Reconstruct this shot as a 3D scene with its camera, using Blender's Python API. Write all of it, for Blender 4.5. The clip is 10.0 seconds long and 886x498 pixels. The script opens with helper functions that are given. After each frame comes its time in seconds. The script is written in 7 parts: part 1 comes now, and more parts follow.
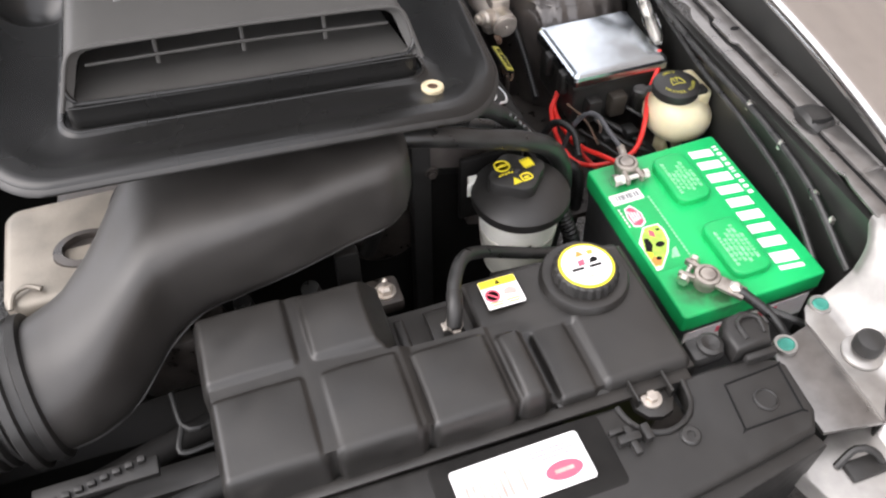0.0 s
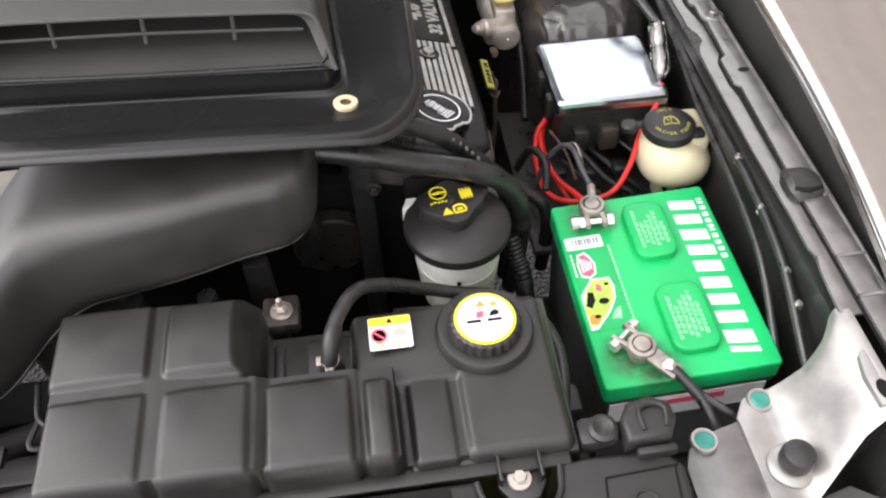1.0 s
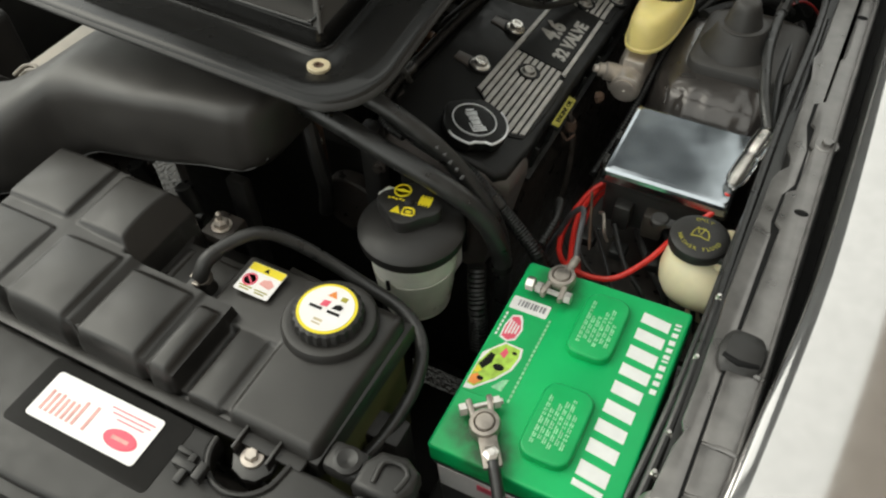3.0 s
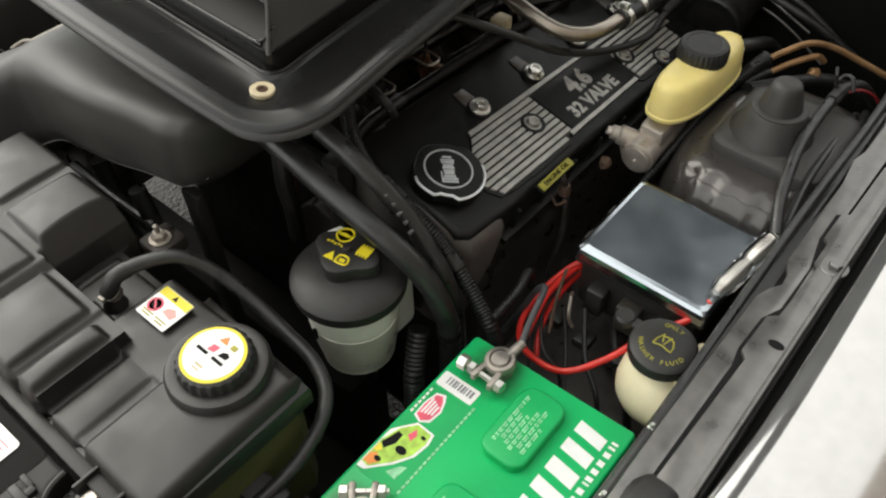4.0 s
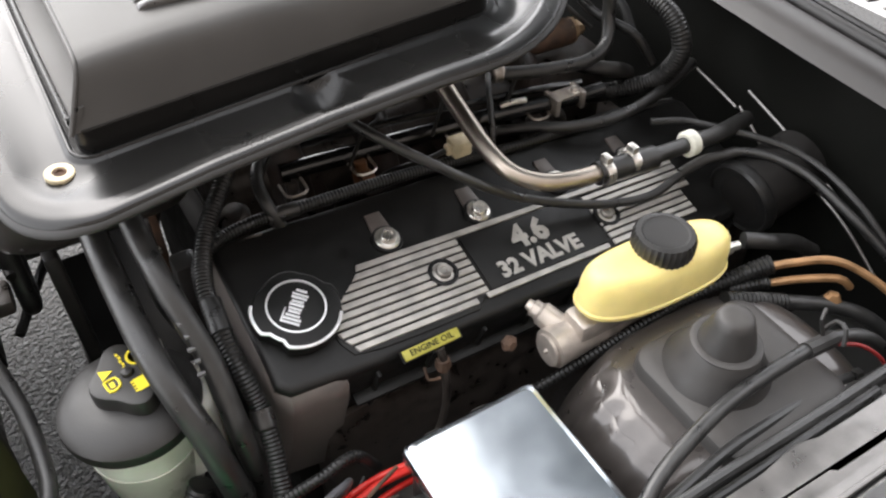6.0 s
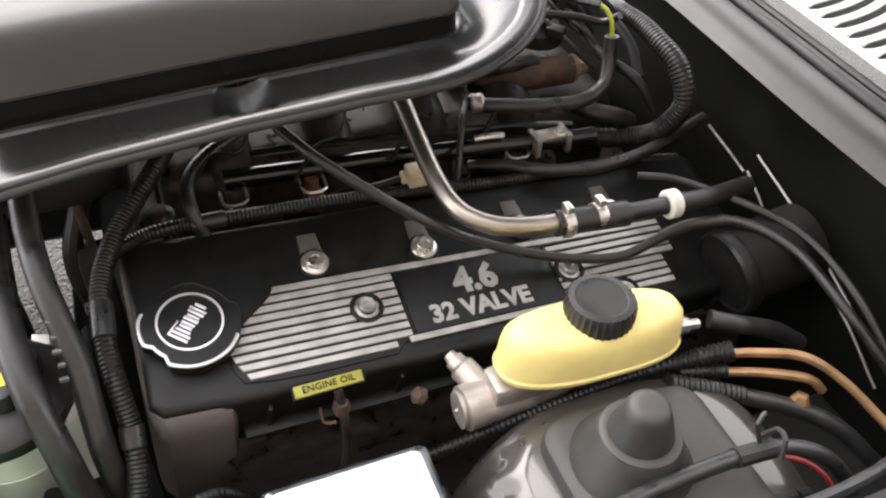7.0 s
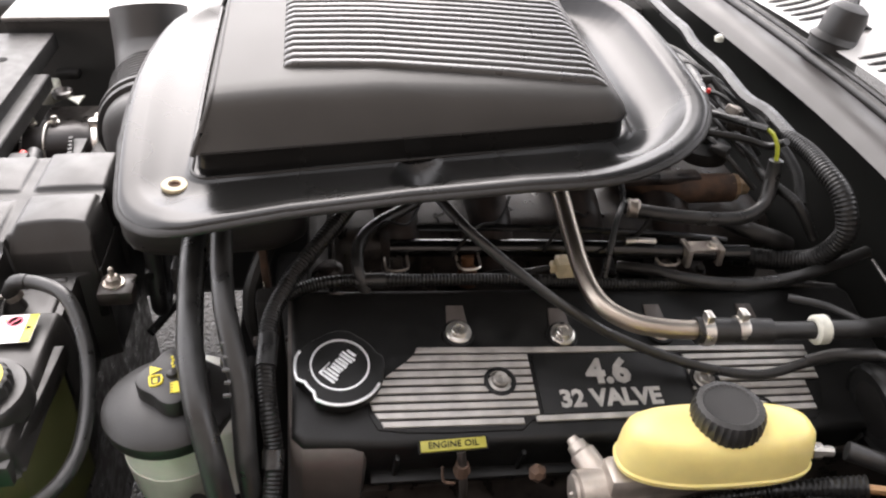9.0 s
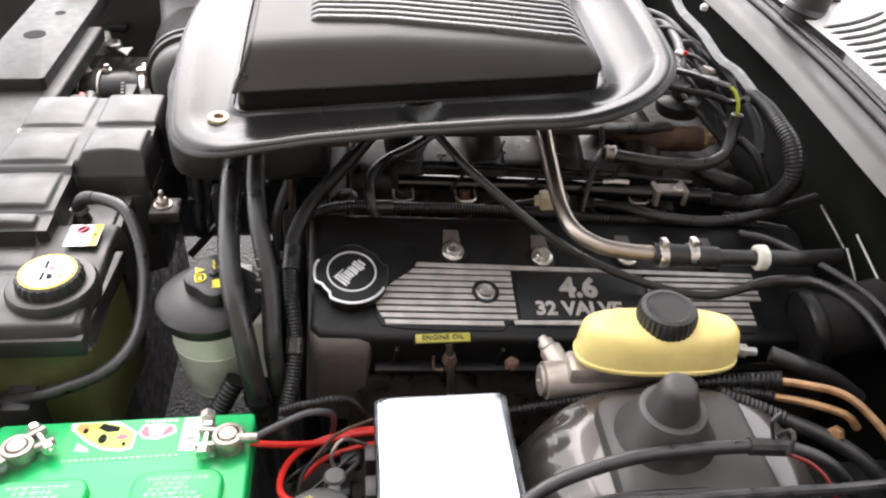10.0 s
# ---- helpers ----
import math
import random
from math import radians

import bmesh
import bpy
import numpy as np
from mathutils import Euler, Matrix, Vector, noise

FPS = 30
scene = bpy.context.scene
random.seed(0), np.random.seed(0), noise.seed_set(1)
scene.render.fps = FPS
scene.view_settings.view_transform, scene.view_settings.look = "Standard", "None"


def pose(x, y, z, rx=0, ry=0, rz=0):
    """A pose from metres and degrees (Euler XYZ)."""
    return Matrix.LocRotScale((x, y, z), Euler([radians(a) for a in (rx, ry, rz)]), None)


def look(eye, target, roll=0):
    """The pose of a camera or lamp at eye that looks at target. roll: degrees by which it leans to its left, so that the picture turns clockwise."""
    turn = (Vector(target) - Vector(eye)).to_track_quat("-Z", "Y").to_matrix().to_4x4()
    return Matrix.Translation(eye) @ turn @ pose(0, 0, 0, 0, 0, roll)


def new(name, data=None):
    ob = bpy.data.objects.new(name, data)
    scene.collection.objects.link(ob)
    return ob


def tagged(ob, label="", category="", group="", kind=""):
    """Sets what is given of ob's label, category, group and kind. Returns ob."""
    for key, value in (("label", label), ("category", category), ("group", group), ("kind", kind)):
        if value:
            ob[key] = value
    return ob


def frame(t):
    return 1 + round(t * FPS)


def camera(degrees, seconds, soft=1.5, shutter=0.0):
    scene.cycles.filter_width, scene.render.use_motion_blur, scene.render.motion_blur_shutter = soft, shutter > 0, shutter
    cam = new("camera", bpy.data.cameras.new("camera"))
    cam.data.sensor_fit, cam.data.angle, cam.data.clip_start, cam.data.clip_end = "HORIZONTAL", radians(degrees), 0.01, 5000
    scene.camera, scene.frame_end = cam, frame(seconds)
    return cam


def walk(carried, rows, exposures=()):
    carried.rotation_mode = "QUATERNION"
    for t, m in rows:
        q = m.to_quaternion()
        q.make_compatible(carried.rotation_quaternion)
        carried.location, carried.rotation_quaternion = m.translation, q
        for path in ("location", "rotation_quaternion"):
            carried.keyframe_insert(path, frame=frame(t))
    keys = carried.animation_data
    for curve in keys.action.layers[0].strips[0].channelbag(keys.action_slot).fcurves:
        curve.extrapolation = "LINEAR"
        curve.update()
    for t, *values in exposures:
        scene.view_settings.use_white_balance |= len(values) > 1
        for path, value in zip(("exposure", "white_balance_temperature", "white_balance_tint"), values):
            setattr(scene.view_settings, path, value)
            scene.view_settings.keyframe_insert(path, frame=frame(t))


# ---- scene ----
cam = camera(58.0, 10.0, 2.2)
PATH = [
    (0, (-0.416, -0.408, 1.524), (0.009, 0.829, 0.01), -0.2),
    (0.5, (-0.312, -0.391, 1.51), (-0.011, 0.876, -0.009), -1.2),
    (1, (-0.198, -0.381, 1.504), (-0.048, 0.894, -0.03), -1.6),
    (1.5, (-0.094, -0.387, 1.495), (-0.146, 0.892, -0.042), -4.0),
    (2, (0.05, -0.4, 1.493), (-0.185, 0.862, -0.041), -1.9),
    (2.2, (0.088, -0.406, 1.497), (-0.222, 0.851, -0.027), -1.1),
    (3.3, (0.226, -0.252, 1.481), (-0.507, 0.85, -0.018), -2.6),
    (3.5, (0.239, -0.224, 1.475), (-0.53, 0.856, -0.022), -1.9),
    (4, (0.284, -0.135, 1.46), (-0.584, 0.878, -0.03), -1.1),
    (4.5, (0.355, -0.019, 1.449), (-0.677, 0.882, -0.008), -0.4),
    (5, (0.394, 0.067, 1.443), (-0.725, 0.865, -0.01), 0.9),
    (5.5, (0.359, 0.133, 1.436), (-0.807, 0.919, 0.013), 0.8),
    (6, (0.344, 0.205, 1.421), (-0.864, 0.959, 0.016), 1.2),
    (6.2, (0.347, 0.238, 1.414), (-0.892, 0.975, 0.028), 2.2),
    (7.3, (0.363, 0.371, 1.376), (-1.033, 0.907, 0.048), 2.8),
    (7.5, (0.361, 0.373, 1.375), (-1.075, 0.889, 0.083), 2.9),
    (8, (0.359, 0.376, 1.388), (-1.162, 0.85, 0.18), 3.6),
    (8.5, (0.373, 0.371, 1.393), (-1.208, 0.786, 0.241), 3.4),
    (9, (0.415, 0.346, 1.395), (-1.195, 0.602, 0.237), 2.3),
    (9.5, (0.466, 0.34, 1.407), (-1.116, 0.541, 0.2), 2.2),
    (10, (0.558, 0.355, 1.441), (-1.015, 0.551, 0.222), 2.9),
]
walk(cam, [(t, look(eye, target, roll)) for t, eye, target, roll in PATH], [(0, 1.92, 6500, 15), (1.5, 1.92, 6500, 13), (2, 1.28, 6900, 5), (3.5, 0.92, 6900, 3), (4, 1.15, 6800, 6), (5, 1.8, 6600, 9), (6, 2.3, 6500, 12), (7.5, 2.48, 6650, 15), (8.5, 2.24, 6650, 15), (9, 2.14, 6650, 16), (9.5, 2.24, 6600, 16), (10, 2.24, 6600, 16)])

# ---- world, sun, exposure ----
world = bpy.data.worlds.new("overcast_sky")
scene.world = world
world.use_nodes = True
wn, wl = world.node_tree.nodes, world.node_tree.links
sky = wn.new("ShaderNodeTexSky")
sky.sky_type, sky.sun_disc = "NISHITA", False
sky.sun_elevation, sky.sun_rotation = radians(44), radians(266)
soften = wn.new("ShaderNodeHueSaturation")
soften.inputs["Saturation"].default_value = 0.12
wl.new(sky.outputs[0], soften.inputs["Color"])
veil = wn.new("ShaderNodeMix")  # thin even cloud over the clear sky
veil.data_type, veil.blend_type = "RGBA", "MIX"
veil.inputs[0].default_value = 0.5
veil.inputs[7].default_value = (4.2, 4.25, 4.3, 1)
wl.new(soften.outputs[0], veil.inputs[6])
wl.new(veil.outputs[2], wn["Background"].inputs["Color"])
wn["Background"].inputs["Strength"].default_value = 0.20
sun_data = bpy.data.lights.new("sun", "SUN")
sun_data.energy, sun_data.angle, sun_data.color = 0.6, radians(50), (1.0, 0.95, 0.88)
sun = new("sun", sun_data)
sun.matrix_world = look((-7.0, -0.5, 6.5), (0, 0, 0))

# ---- materials ----
def surface(name, color, rough=0.5, metal=0.0, var=0.25, scale=60, bump=0.15, fine=900, coat=0.0, dust=0.0, clear=0.0, spec=0.5, dust_color=(0.32, 0.28, 0.23)):
    """A worn surface: colour and gloss vary in blotches, fine grain in relief, a film of dust on what faces up."""
    m = bpy.data.materials.new(name)
    m.use_nodes = True
    n, l = m.node_tree.nodes, m.node_tree.links
    b = n["Principled BSDF"]
    tc = n.new("ShaderNodeTexCoord")
    big, small = n.new("ShaderNodeTexNoise"), n.new("ShaderNodeTexNoise")
    big.inputs["Scale"].default_value, big.inputs["Detail"].default_value = scale, 5
    small.inputs["Scale"].default_value, small.inputs["Detail"].default_value = fine, 2
    l.new(tc.outputs["Object"], big.inputs["Vector"]), l.new(tc.outputs["Object"], small.inputs["Vector"])
    ramp = n.new("ShaderNodeMapRange")
    ramp.inputs[1].default_value, ramp.inputs[2].default_value = 0.3, 0.7
    ramp.inputs[3].default_value, ramp.inputs[4].default_value = 1 - var, 1 + var
    l.new(big.outputs[0], ramp.inputs[0])
    mul = n.new("ShaderNodeMix")
    mul.data_type, mul.blend_type = "RGBA", "MULTIPLY"
    mul.inputs[0].default_value = 1
    mul.inputs[6].default_value = (*color, 1)
    grey = n.new("ShaderNodeCombineColor")
    for k in range(3):
        l.new(ramp.outputs[0], grey.inputs[k])
    l.new(grey.outputs[0], mul.inputs[7])
    out = mul.outputs[2]
    rr = n.new("ShaderNodeMapRange")
    rr.inputs[1].default_value, rr.inputs[2].default_value = 0.3, 0.7
    rr.inputs[3].default_value, rr.inputs[4].default_value = max(rough - 0.35 * var, 0.02), min(rough + 0.45 * var, 1)
    l.new(big.outputs[0], rr.inputs[0])
    if dust > 0:
        geo = n.new("ShaderNodeNewGeometry")
        sep = n.new("ShaderNodeSeparateXYZ")
        l.new(geo.outputs["Normal"], sep.inputs[0])
        up = n.new("ShaderNodeMapRange")
        up.inputs[1].default_value, up.inputs[2].default_value, up.inputs[3].default_value, up.inputs[4].default_value = 0.5, 1.0, 0.0, dust
        l.new(sep.outputs[2], up.inputs[0])
        spots = n.new("ShaderNodeTexNoise")
        spots.inputs["Scale"].default_value, spots.inputs["Detail"].default_value = 25, 8
        l.new(tc.outputs["Object"], spots.inputs["Vector"])
        fac = n.new("ShaderNodeMath")
        fac.operation = "MULTIPLY"
        l.new(up.outputs[0], fac.inputs[0]), l.new(spots.outputs[0], fac.inputs[1])
        dm = n.new("ShaderNodeMix")
        dm.data_type = "RGBA"
        l.new(fac.outputs[0], dm.inputs[0]), l.new(out, dm.inputs[6])
        dm.inputs[7].default_value = (*dust_color, 1)
        out = dm.outputs[2]
    l.new(out, b.inputs["Base Color"])
    l.new(rr.outputs[0], b.inputs["Roughness"])
    b.inputs["Metallic"].default_value = metal
    b.inputs["Specular IOR Level"].default_value = spec
    b.inputs["Coat Weight"].default_value, b.inputs["Coat Roughness"].default_value = coat, 0.06
    b.inputs["Transmission Weight"].default_value = clear
    if bump > 0:
        bp = n.new("ShaderNodeBump")
        bp.inputs["Strength"].default_value, bp.inputs["Distance"].default_value = bump, 0.0006
        l.new(small.outputs[0], bp.inputs["Height"]), l.new(bp.outputs[0], b.inputs["Normal"])
    return m


BLACK = surface("black_moulded_plastic", (0.015, 0.0143, 0.0136), 0.46, dust=0.015, bump=0.25, var=0.18)
DUCT = surface("grey_black_plastic", (0.026, 0.0238, 0.022), 0.47, dust=0.02, var=0.15, scale=25, bump=0.3, spec=0.6)
TANK = surface("satin_black_plastic", (0.013, 0.012, 0.011), 0.40, dust=0.030, bump=0.25, var=0.28, scale=30, spec=0.6)
SCOOP = surface("semi_gloss_black_paint", (0.011, 0.0108, 0.0104), 0.27, var=0.12, scale=9, bump=0.04, spec=0.42)
SCOOP_TOP = surface("matte_black_scoop_plastic", (0.060, 0.058, 0.055), 0.48, var=0.12, scale=12, bump=0.25, spec=0.36)
RIB = surface("worn_scoop_rib_plastic", (0.050, 0.049, 0.047), 0.30, var=0.15, scale=30, bump=0.15, spec=0.75)
RUBBER = surface("black_rubber", (0.018, 0.0174, 0.0167), 0.46, dust=0.02, bump=0.15)
HOSE = surface("black_hose_rubber", (0.020, 0.020, 0.0196), 0.36, bump=0.15, var=0.35, spec=0.62)
LOOM = surface("black_loom_plastic", (0.012, 0.012, 0.0117), 0.36, bump=0.1, spec=0.36)
DARK = surface("oily_dark_metal", (0.034, 0.0285, 0.025), 0.42, metal=0.1, var=0.6, bump=0.5, fine=300)
CRACKLE = surface("black_crackle_paint", (0.0080, 0.0080, 0.0077), 0.42, bump=0.35, fine=700, spec=0.32)
BAY = surface("dark_bay_paint", (0.026, 0.026, 0.0247), 0.34, var=0.2, scale=15, bump=0.12, spec=0.4)
PAINT = surface("grey_metallic_car_paint", (0.60, 0.58, 0.56), 0.10, metal=0.95, coat=1.0, var=0.04, bump=0.02)
TOWER = surface("grey_brown_metallic_paint", (0.060, 0.053, 0.049), 0.30, metal=0.4, coat=0.7, var=0.1, bump=0.03)
RAIL = surface("dusty_grey_bay_paint", (0.20, 0.191, 0.183), 0.33, metal=0.80, coat=0.30, var=0.2, scale=45, dust=0.05, bump=0.15, dust_color=(0.44, 0.41, 0.37))
# lighter copy of the rail paint: the bracket's brighter light put into its colour
RAIL_LIT = surface("lit_grey_bay_paint", (0.36, 0.347, 0.33), 0.38, metal=0.72, coat=0.3, var=0.18, scale=35, dust=0.10, bump=0.15, dust_color=(0.44, 0.41, 0.37))
ALUM = surface("cast_aluminium", (0.50, 0.45, 0.40), 0.40, metal=0.7, var=0.2, bump=0.5, fine=350)
PALE_ALUM = surface("pale_dusty_aluminium", (0.24, 0.215, 0.18), 0.45, metal=0.35, var=0.25, scale=20, bump=0.3, fine=300)
STEEL = surface("zinc_plated_steel", (0.74, 0.71, 0.66), 0.30, metal=0.9, var=0.15, bump=0.1)
DULL = surface("dull_zinc", (0.42, 0.40, 0.37), 0.38, metal=0.85, var=0.3, bump=0.15)
CHROME = surface("bright_chrome_trim", (0.85, 0.86, 0.87), 0.30, metal=0.6, var=0.03, bump=0.0)
BRUSHED = surface("polished_cover_sheet", (0.48, 0.52, 0.555), 0.21, metal=1.0, var=0.12, scale=22, bump=0.7, fine=24)
FIN = surface("machined_aluminium_fins", (0.50, 0.48, 0.45), 0.42, metal=0.6, var=0.2, bump=0.15)
RUST = surface("rusty_brown_metal", (0.080, 0.048, 0.032), 0.75, metal=0.2, var=0.6, bump=0.7, fine=250)
COPPER = surface("brown_brake_pipe", (0.30, 0.17, 0.08), 0.4, metal=0.5, var=0.3)
GREEN = surface("green_battery_plastic", (0.006, 0.44, 0.125), 0.33, var=0.10, scale=14, bump=0.06, spec=0.4)
GREEN_D = surface("green_cap_plastic", (0.006, 0.38, 0.105), 0.36, var=0.12, scale=20, bump=0.08, spec=0.4)
def grime(m, spots, reach):
    """Dark dirt that has spread unevenly round the posts."""
    n, l = m.node_tree.nodes, m.node_tree.links
    b = n["Principled BSDF"]
    old = b.inputs["Base Color"].links[0].from_socket
    tc, noise = n.new("ShaderNodeTexCoord"), n.new("ShaderNodeTexNoise")
    noise.inputs["Scale"].default_value, noise.inputs["Detail"].default_value = 55, 6
    l.new(tc.outputs["Object"], noise.inputs["Vector"])
    total = None
    for p in spots:
        d = n.new("ShaderNodeVectorMath")
        d.operation = "DISTANCE"
        l.new(tc.outputs["Object"], d.inputs[0])
        d.inputs[1].default_value = p
        r = n.new("ShaderNodeMapRange")
        r.inputs[1].default_value, r.inputs[2].default_value, r.inputs[3].default_value, r.inputs[4].default_value = 0.010, reach, 1.0, 0.0
        l.new(d.outputs["Value"], r.inputs[0])
        if total is None:
            total = r.outputs[0]
        else:
            mx = n.new("ShaderNodeMath")
            mx.operation = "MAXIMUM"
            l.new(total, mx.inputs[0]), l.new(r.outputs[0], mx.inputs[1])
            total = mx.outputs[0]
    f = n.new("ShaderNodeMath")
    f.operation = "MULTIPLY"
    l.new(total, f.inputs[0]), l.new(noise.outputs[0], f.inputs[1])
    g = n.new("ShaderNodeMapRange")
    g.inputs[1].default_value, g.inputs[2].default_value, g.inputs[3].default_value, g.inputs[4].default_value = 0.12, 0.55, 0.0, 0.85
    l.new(f.outputs[0], g.inputs[0])
    mix = n.new("ShaderNodeMix")
    mix.data_type = "RGBA"
    l.new(g.outputs[0], mix.inputs[0]), l.new(old, mix.inputs[6])
    mix.inputs[7].default_value = (0.035, 0.04, 0.025, 1)
    l.new(mix.outputs[2], b.inputs["Base Color"])


grime(GREEN, ((0.040, 0.028, 0.803), (0.046, 0.216, 0.804), (0.060, 0.010, 0.805)), 0.042)
GREY_CASE = surface("grey_battery_case", (0.05, 0.05, 0.05), 0.45)
LEAD = surface("tarnished_lead", (0.36, 0.325, 0.29), 0.45, metal=0.75, var=0.4, bump=0.7, fine=350)
WHITE = surface("white_print", (0.78, 0.78, 0.76), 0.45, var=0.05, bump=0.0)
PAPER = surface("white_sticker", (0.82, 0.80, 0.79), 0.3, var=0.04, bump=0.0, coat=0.3)
YELLOW = surface("yellow_print", (0.80, 0.66, 0.03), 0.4, var=0.06, bump=0.0)
YELLOW_D = surface("dull_yellow_print", (0.34, 0.31, 0.04), 0.45, var=0.15, bump=0.0)
REDINK = surface("pink_red_print", (0.75, 0.10, 0.16), 0.45, var=0.08, bump=0.0)
PINK = surface("faded_pink_print", (0.72, 0.36, 0.33), 0.45, var=0.2, bump=0.0)
INK = surface("black_print", (0.008, 0.008, 0.008), 0.7, var=0.05, bump=0.0, spec=0.15)
LIME = surface("lime_print", (0.40, 0.62, 0.08), 0.4, var=0.3, scale=120, bump=0.0)
ORANGE = surface("orange_print", (0.75, 0.25, 0.05), 0.4, var=0.2, bump=0.0)
REDWIRE = surface("red_wire_insulation", (0.62, 0.025, 0.018), 0.35, var=0.1, bump=0.02)
REDWIRE_D = surface("dark_red_wire_insulation", (0.16, 0.010, 0.010), 0.4, var=0.1, bump=0.02)
YGWIRE = surface("yellow_green_wire", (0.42, 0.46, 0.04), 0.4, var=0.1, bump=0.02)
CREAM = surface("aged_cream_plastic", (0.70, 0.63, 0.43), 0.38, var=0.10, scale=25, bump=0.05)
CREAM.node_tree.nodes["Principled BSDF"].inputs["Subsurface Weight"].default_value = 0.25
CREAM.node_tree.nodes["Principled BSDF"].inputs["Subsurface Radius"].default_value = (0.02, 0.015, 0.008)
YRES = surface("yellowed_reservoir_plastic", (0.84, 0.70, 0.27), 0.33, var=0.08, scale=30, bump=0.04)
YRES.node_tree.nodes["Principled BSDF"].inputs["Subsurface Weight"].default_value = 0.25
YRES.node_tree.nodes["Principled BSDF"].inputs["Subsurface Radius"].default_value = (0.015, 0.012, 0.004)
MILKY = surface("milky_translucent_plastic", (0.80, 0.80, 0.74), 0.35, var=0.10, scale=30, bump=0.04)
MILKY.node_tree.nodes["Principled BSDF"].inputs["Subsurface Weight"].default_value = 0.4
MILKY.node_tree.nodes["Principled BSDF"].inputs["Subsurface Radius"].default_value = (0.02, 0.02, 0.018)
FLUID = surface("pale_fluid_behind_plastic", (0.58, 0.58, 0.52), 0.3, var=0.12, scale=30, bump=0.03)
OLIVE = surface("olive_translucent_plastic", (0.075, 0.08, 0.030), 0.35, var=0.15, scale=30, bump=0.05)
CLEAR = surface("clear_plastic", (1.0, 1.0, 1.0), 0.04, clear=1.0, var=0.0, bump=0.0, spec=0.6)
BEIGE = surface("beige_connector_plastic", (0.55, 0.47, 0.31), 0.45)
IVORY = surface("ivory_plastic", (0.66, 0.66, 0.58), 0.45)
TEAL = surface("teal_sealant", (0.03, 0.22, 0.17), 0.5)
COWL = surface("weathered_grey_cowl_plastic", (0.50, 0.49, 0.475), 0.32, var=0.12, scale=12, bump=0.12)
FLATBLACK = surface("flat_black_paint", (0.013, 0.0124, 0.0118), 0.65, bump=0.2, spec=0.15)
NOSE = surface("satin_grey_brown_plastic", (0.115, 0.101, 0.093), 0.32, bump=0.2, var=0.12)
FIREWALL = surface("dark_firewall_paint", (0.0065, 0.0068, 0.006), 0.42, var=0.2, scale=10, bump=0.06, spec=0.18)
EDGE = surface("brown_grey_satin_paint", (0.034, 0.031, 0.029), 0.42, metal=0.0, var=0.15, scale=20, bump=0.08)
UNDER = surface("grey_underside_paint", (0.24, 0.262, 0.28), 0.5, var=0.15, scale=6, bump=0.05)
GLASS = surface("dark_windscreen_glass", (0.012, 0.0115, 0.011), 0.06, var=0.0, bump=0.0, spec=0.06)
MANIFOLD = surface("dusty_brown_manifold", (0.021, 0.0145, 0.012), 0.55, metal=0.1, var=0.8, scale=35, bump=0.7, fine=200)
PALE_PRINT = surface("pale_green_print", (0.28, 0.62, 0.36), 0.45, var=0.3, scale=200, bump=0.0)
HOUSE = surface("brown_house_plaster", (0.23, 0.20, 0.178), 0.85, var=0.12, scale=1.5, bump=0.3, fine=60)
BOOT = surface("dusty_grey_rubber", (0.032, 0.030, 0.0285), 0.5, var=0.25, scale=40, bump=0.25, dust=0.05)
ASPHALT = surface("asphalt", (0.050, 0.048, 0.0455), 0.72, var=0.95, scale=85, bump=1.0, fine=95)
ASPHALT.node_tree.nodes["Bump"].inputs["Distance"].default_value = 0.02


# ---- builders ----
ANCHOR = {}


def thing(name, at, label, category, group="", kind=""):
    ob = new(name)
    ob.location = at
    ob.empty_display_size = 0.05
    ANCHOR[ob] = Matrix.Translation(at).inverted()
    return tagged(ob, label, category, group, kind)


def put(name, me, material, parent=None, label="", angle=32):
    me.materials.append(material)
    me.polygons.foreach_set("use_smooth", [True] * len(me.polygons))
    me.set_sharp_from_angle(angle=radians(angle))
    ob = new(name, me)
    if parent is not None:
        ob.parent = parent
        ob.matrix_parent_inverse = ANCHOR.get(parent, Matrix())
    return tagged(ob, label)


def part(name, bm, material, parent=None, label="", angle=32):
    bmesh.ops.recalc_face_normals(bm, faces=bm.faces)
    me = bpy.data.meshes.new(name)
    bm.to_mesh(me)
    bm.free()
    return put(name, me, material, parent, label, angle)


def curve_points(points, step=0.006):
    """A smooth line through the points, in even steps."""
    p = [Vector(q) for q in points]
    if len(p) == 2:
        n = max(2, int((p[1] - p[0]).length / step))
        return [p[0].lerp(p[1], k / n) for k in range(n + 1)]
    p = [2 * p[0] - p[1]] + p + [2 * p[-1] - p[-2]]
    out = []
    for a, b, c, d in zip(p, p[1:], p[2:], p[3:]):
        n = max(2, int((c - b).length / step))
        for k in range(n):
            t = k / n
            out.append(0.5 * (2 * b + (c - a) * t + (2 * a - 5 * b + 4 * c - d) * t * t + (3 * b - a - 3 * c + d) * t**3))
    return out + [p[-2]]


def skin(rings, caps=True, closed=True):
    """Faces between rings of equally many points."""
    bm = bmesh.new()
    rows = [[bm.verts.new(v) for v in ring] for ring in rings]
    for a, b in zip(rows, rows[1:]):
        n = len(a)
        for k in range(n if closed else n - 1):
            j = (k + 1) % n
            bm.faces.new((a[k], a[j], b[j], b[k]))
    if caps:
        bm.faces.new(rows[0][::-1]), bm.faces.new(rows[-1])
    return bm


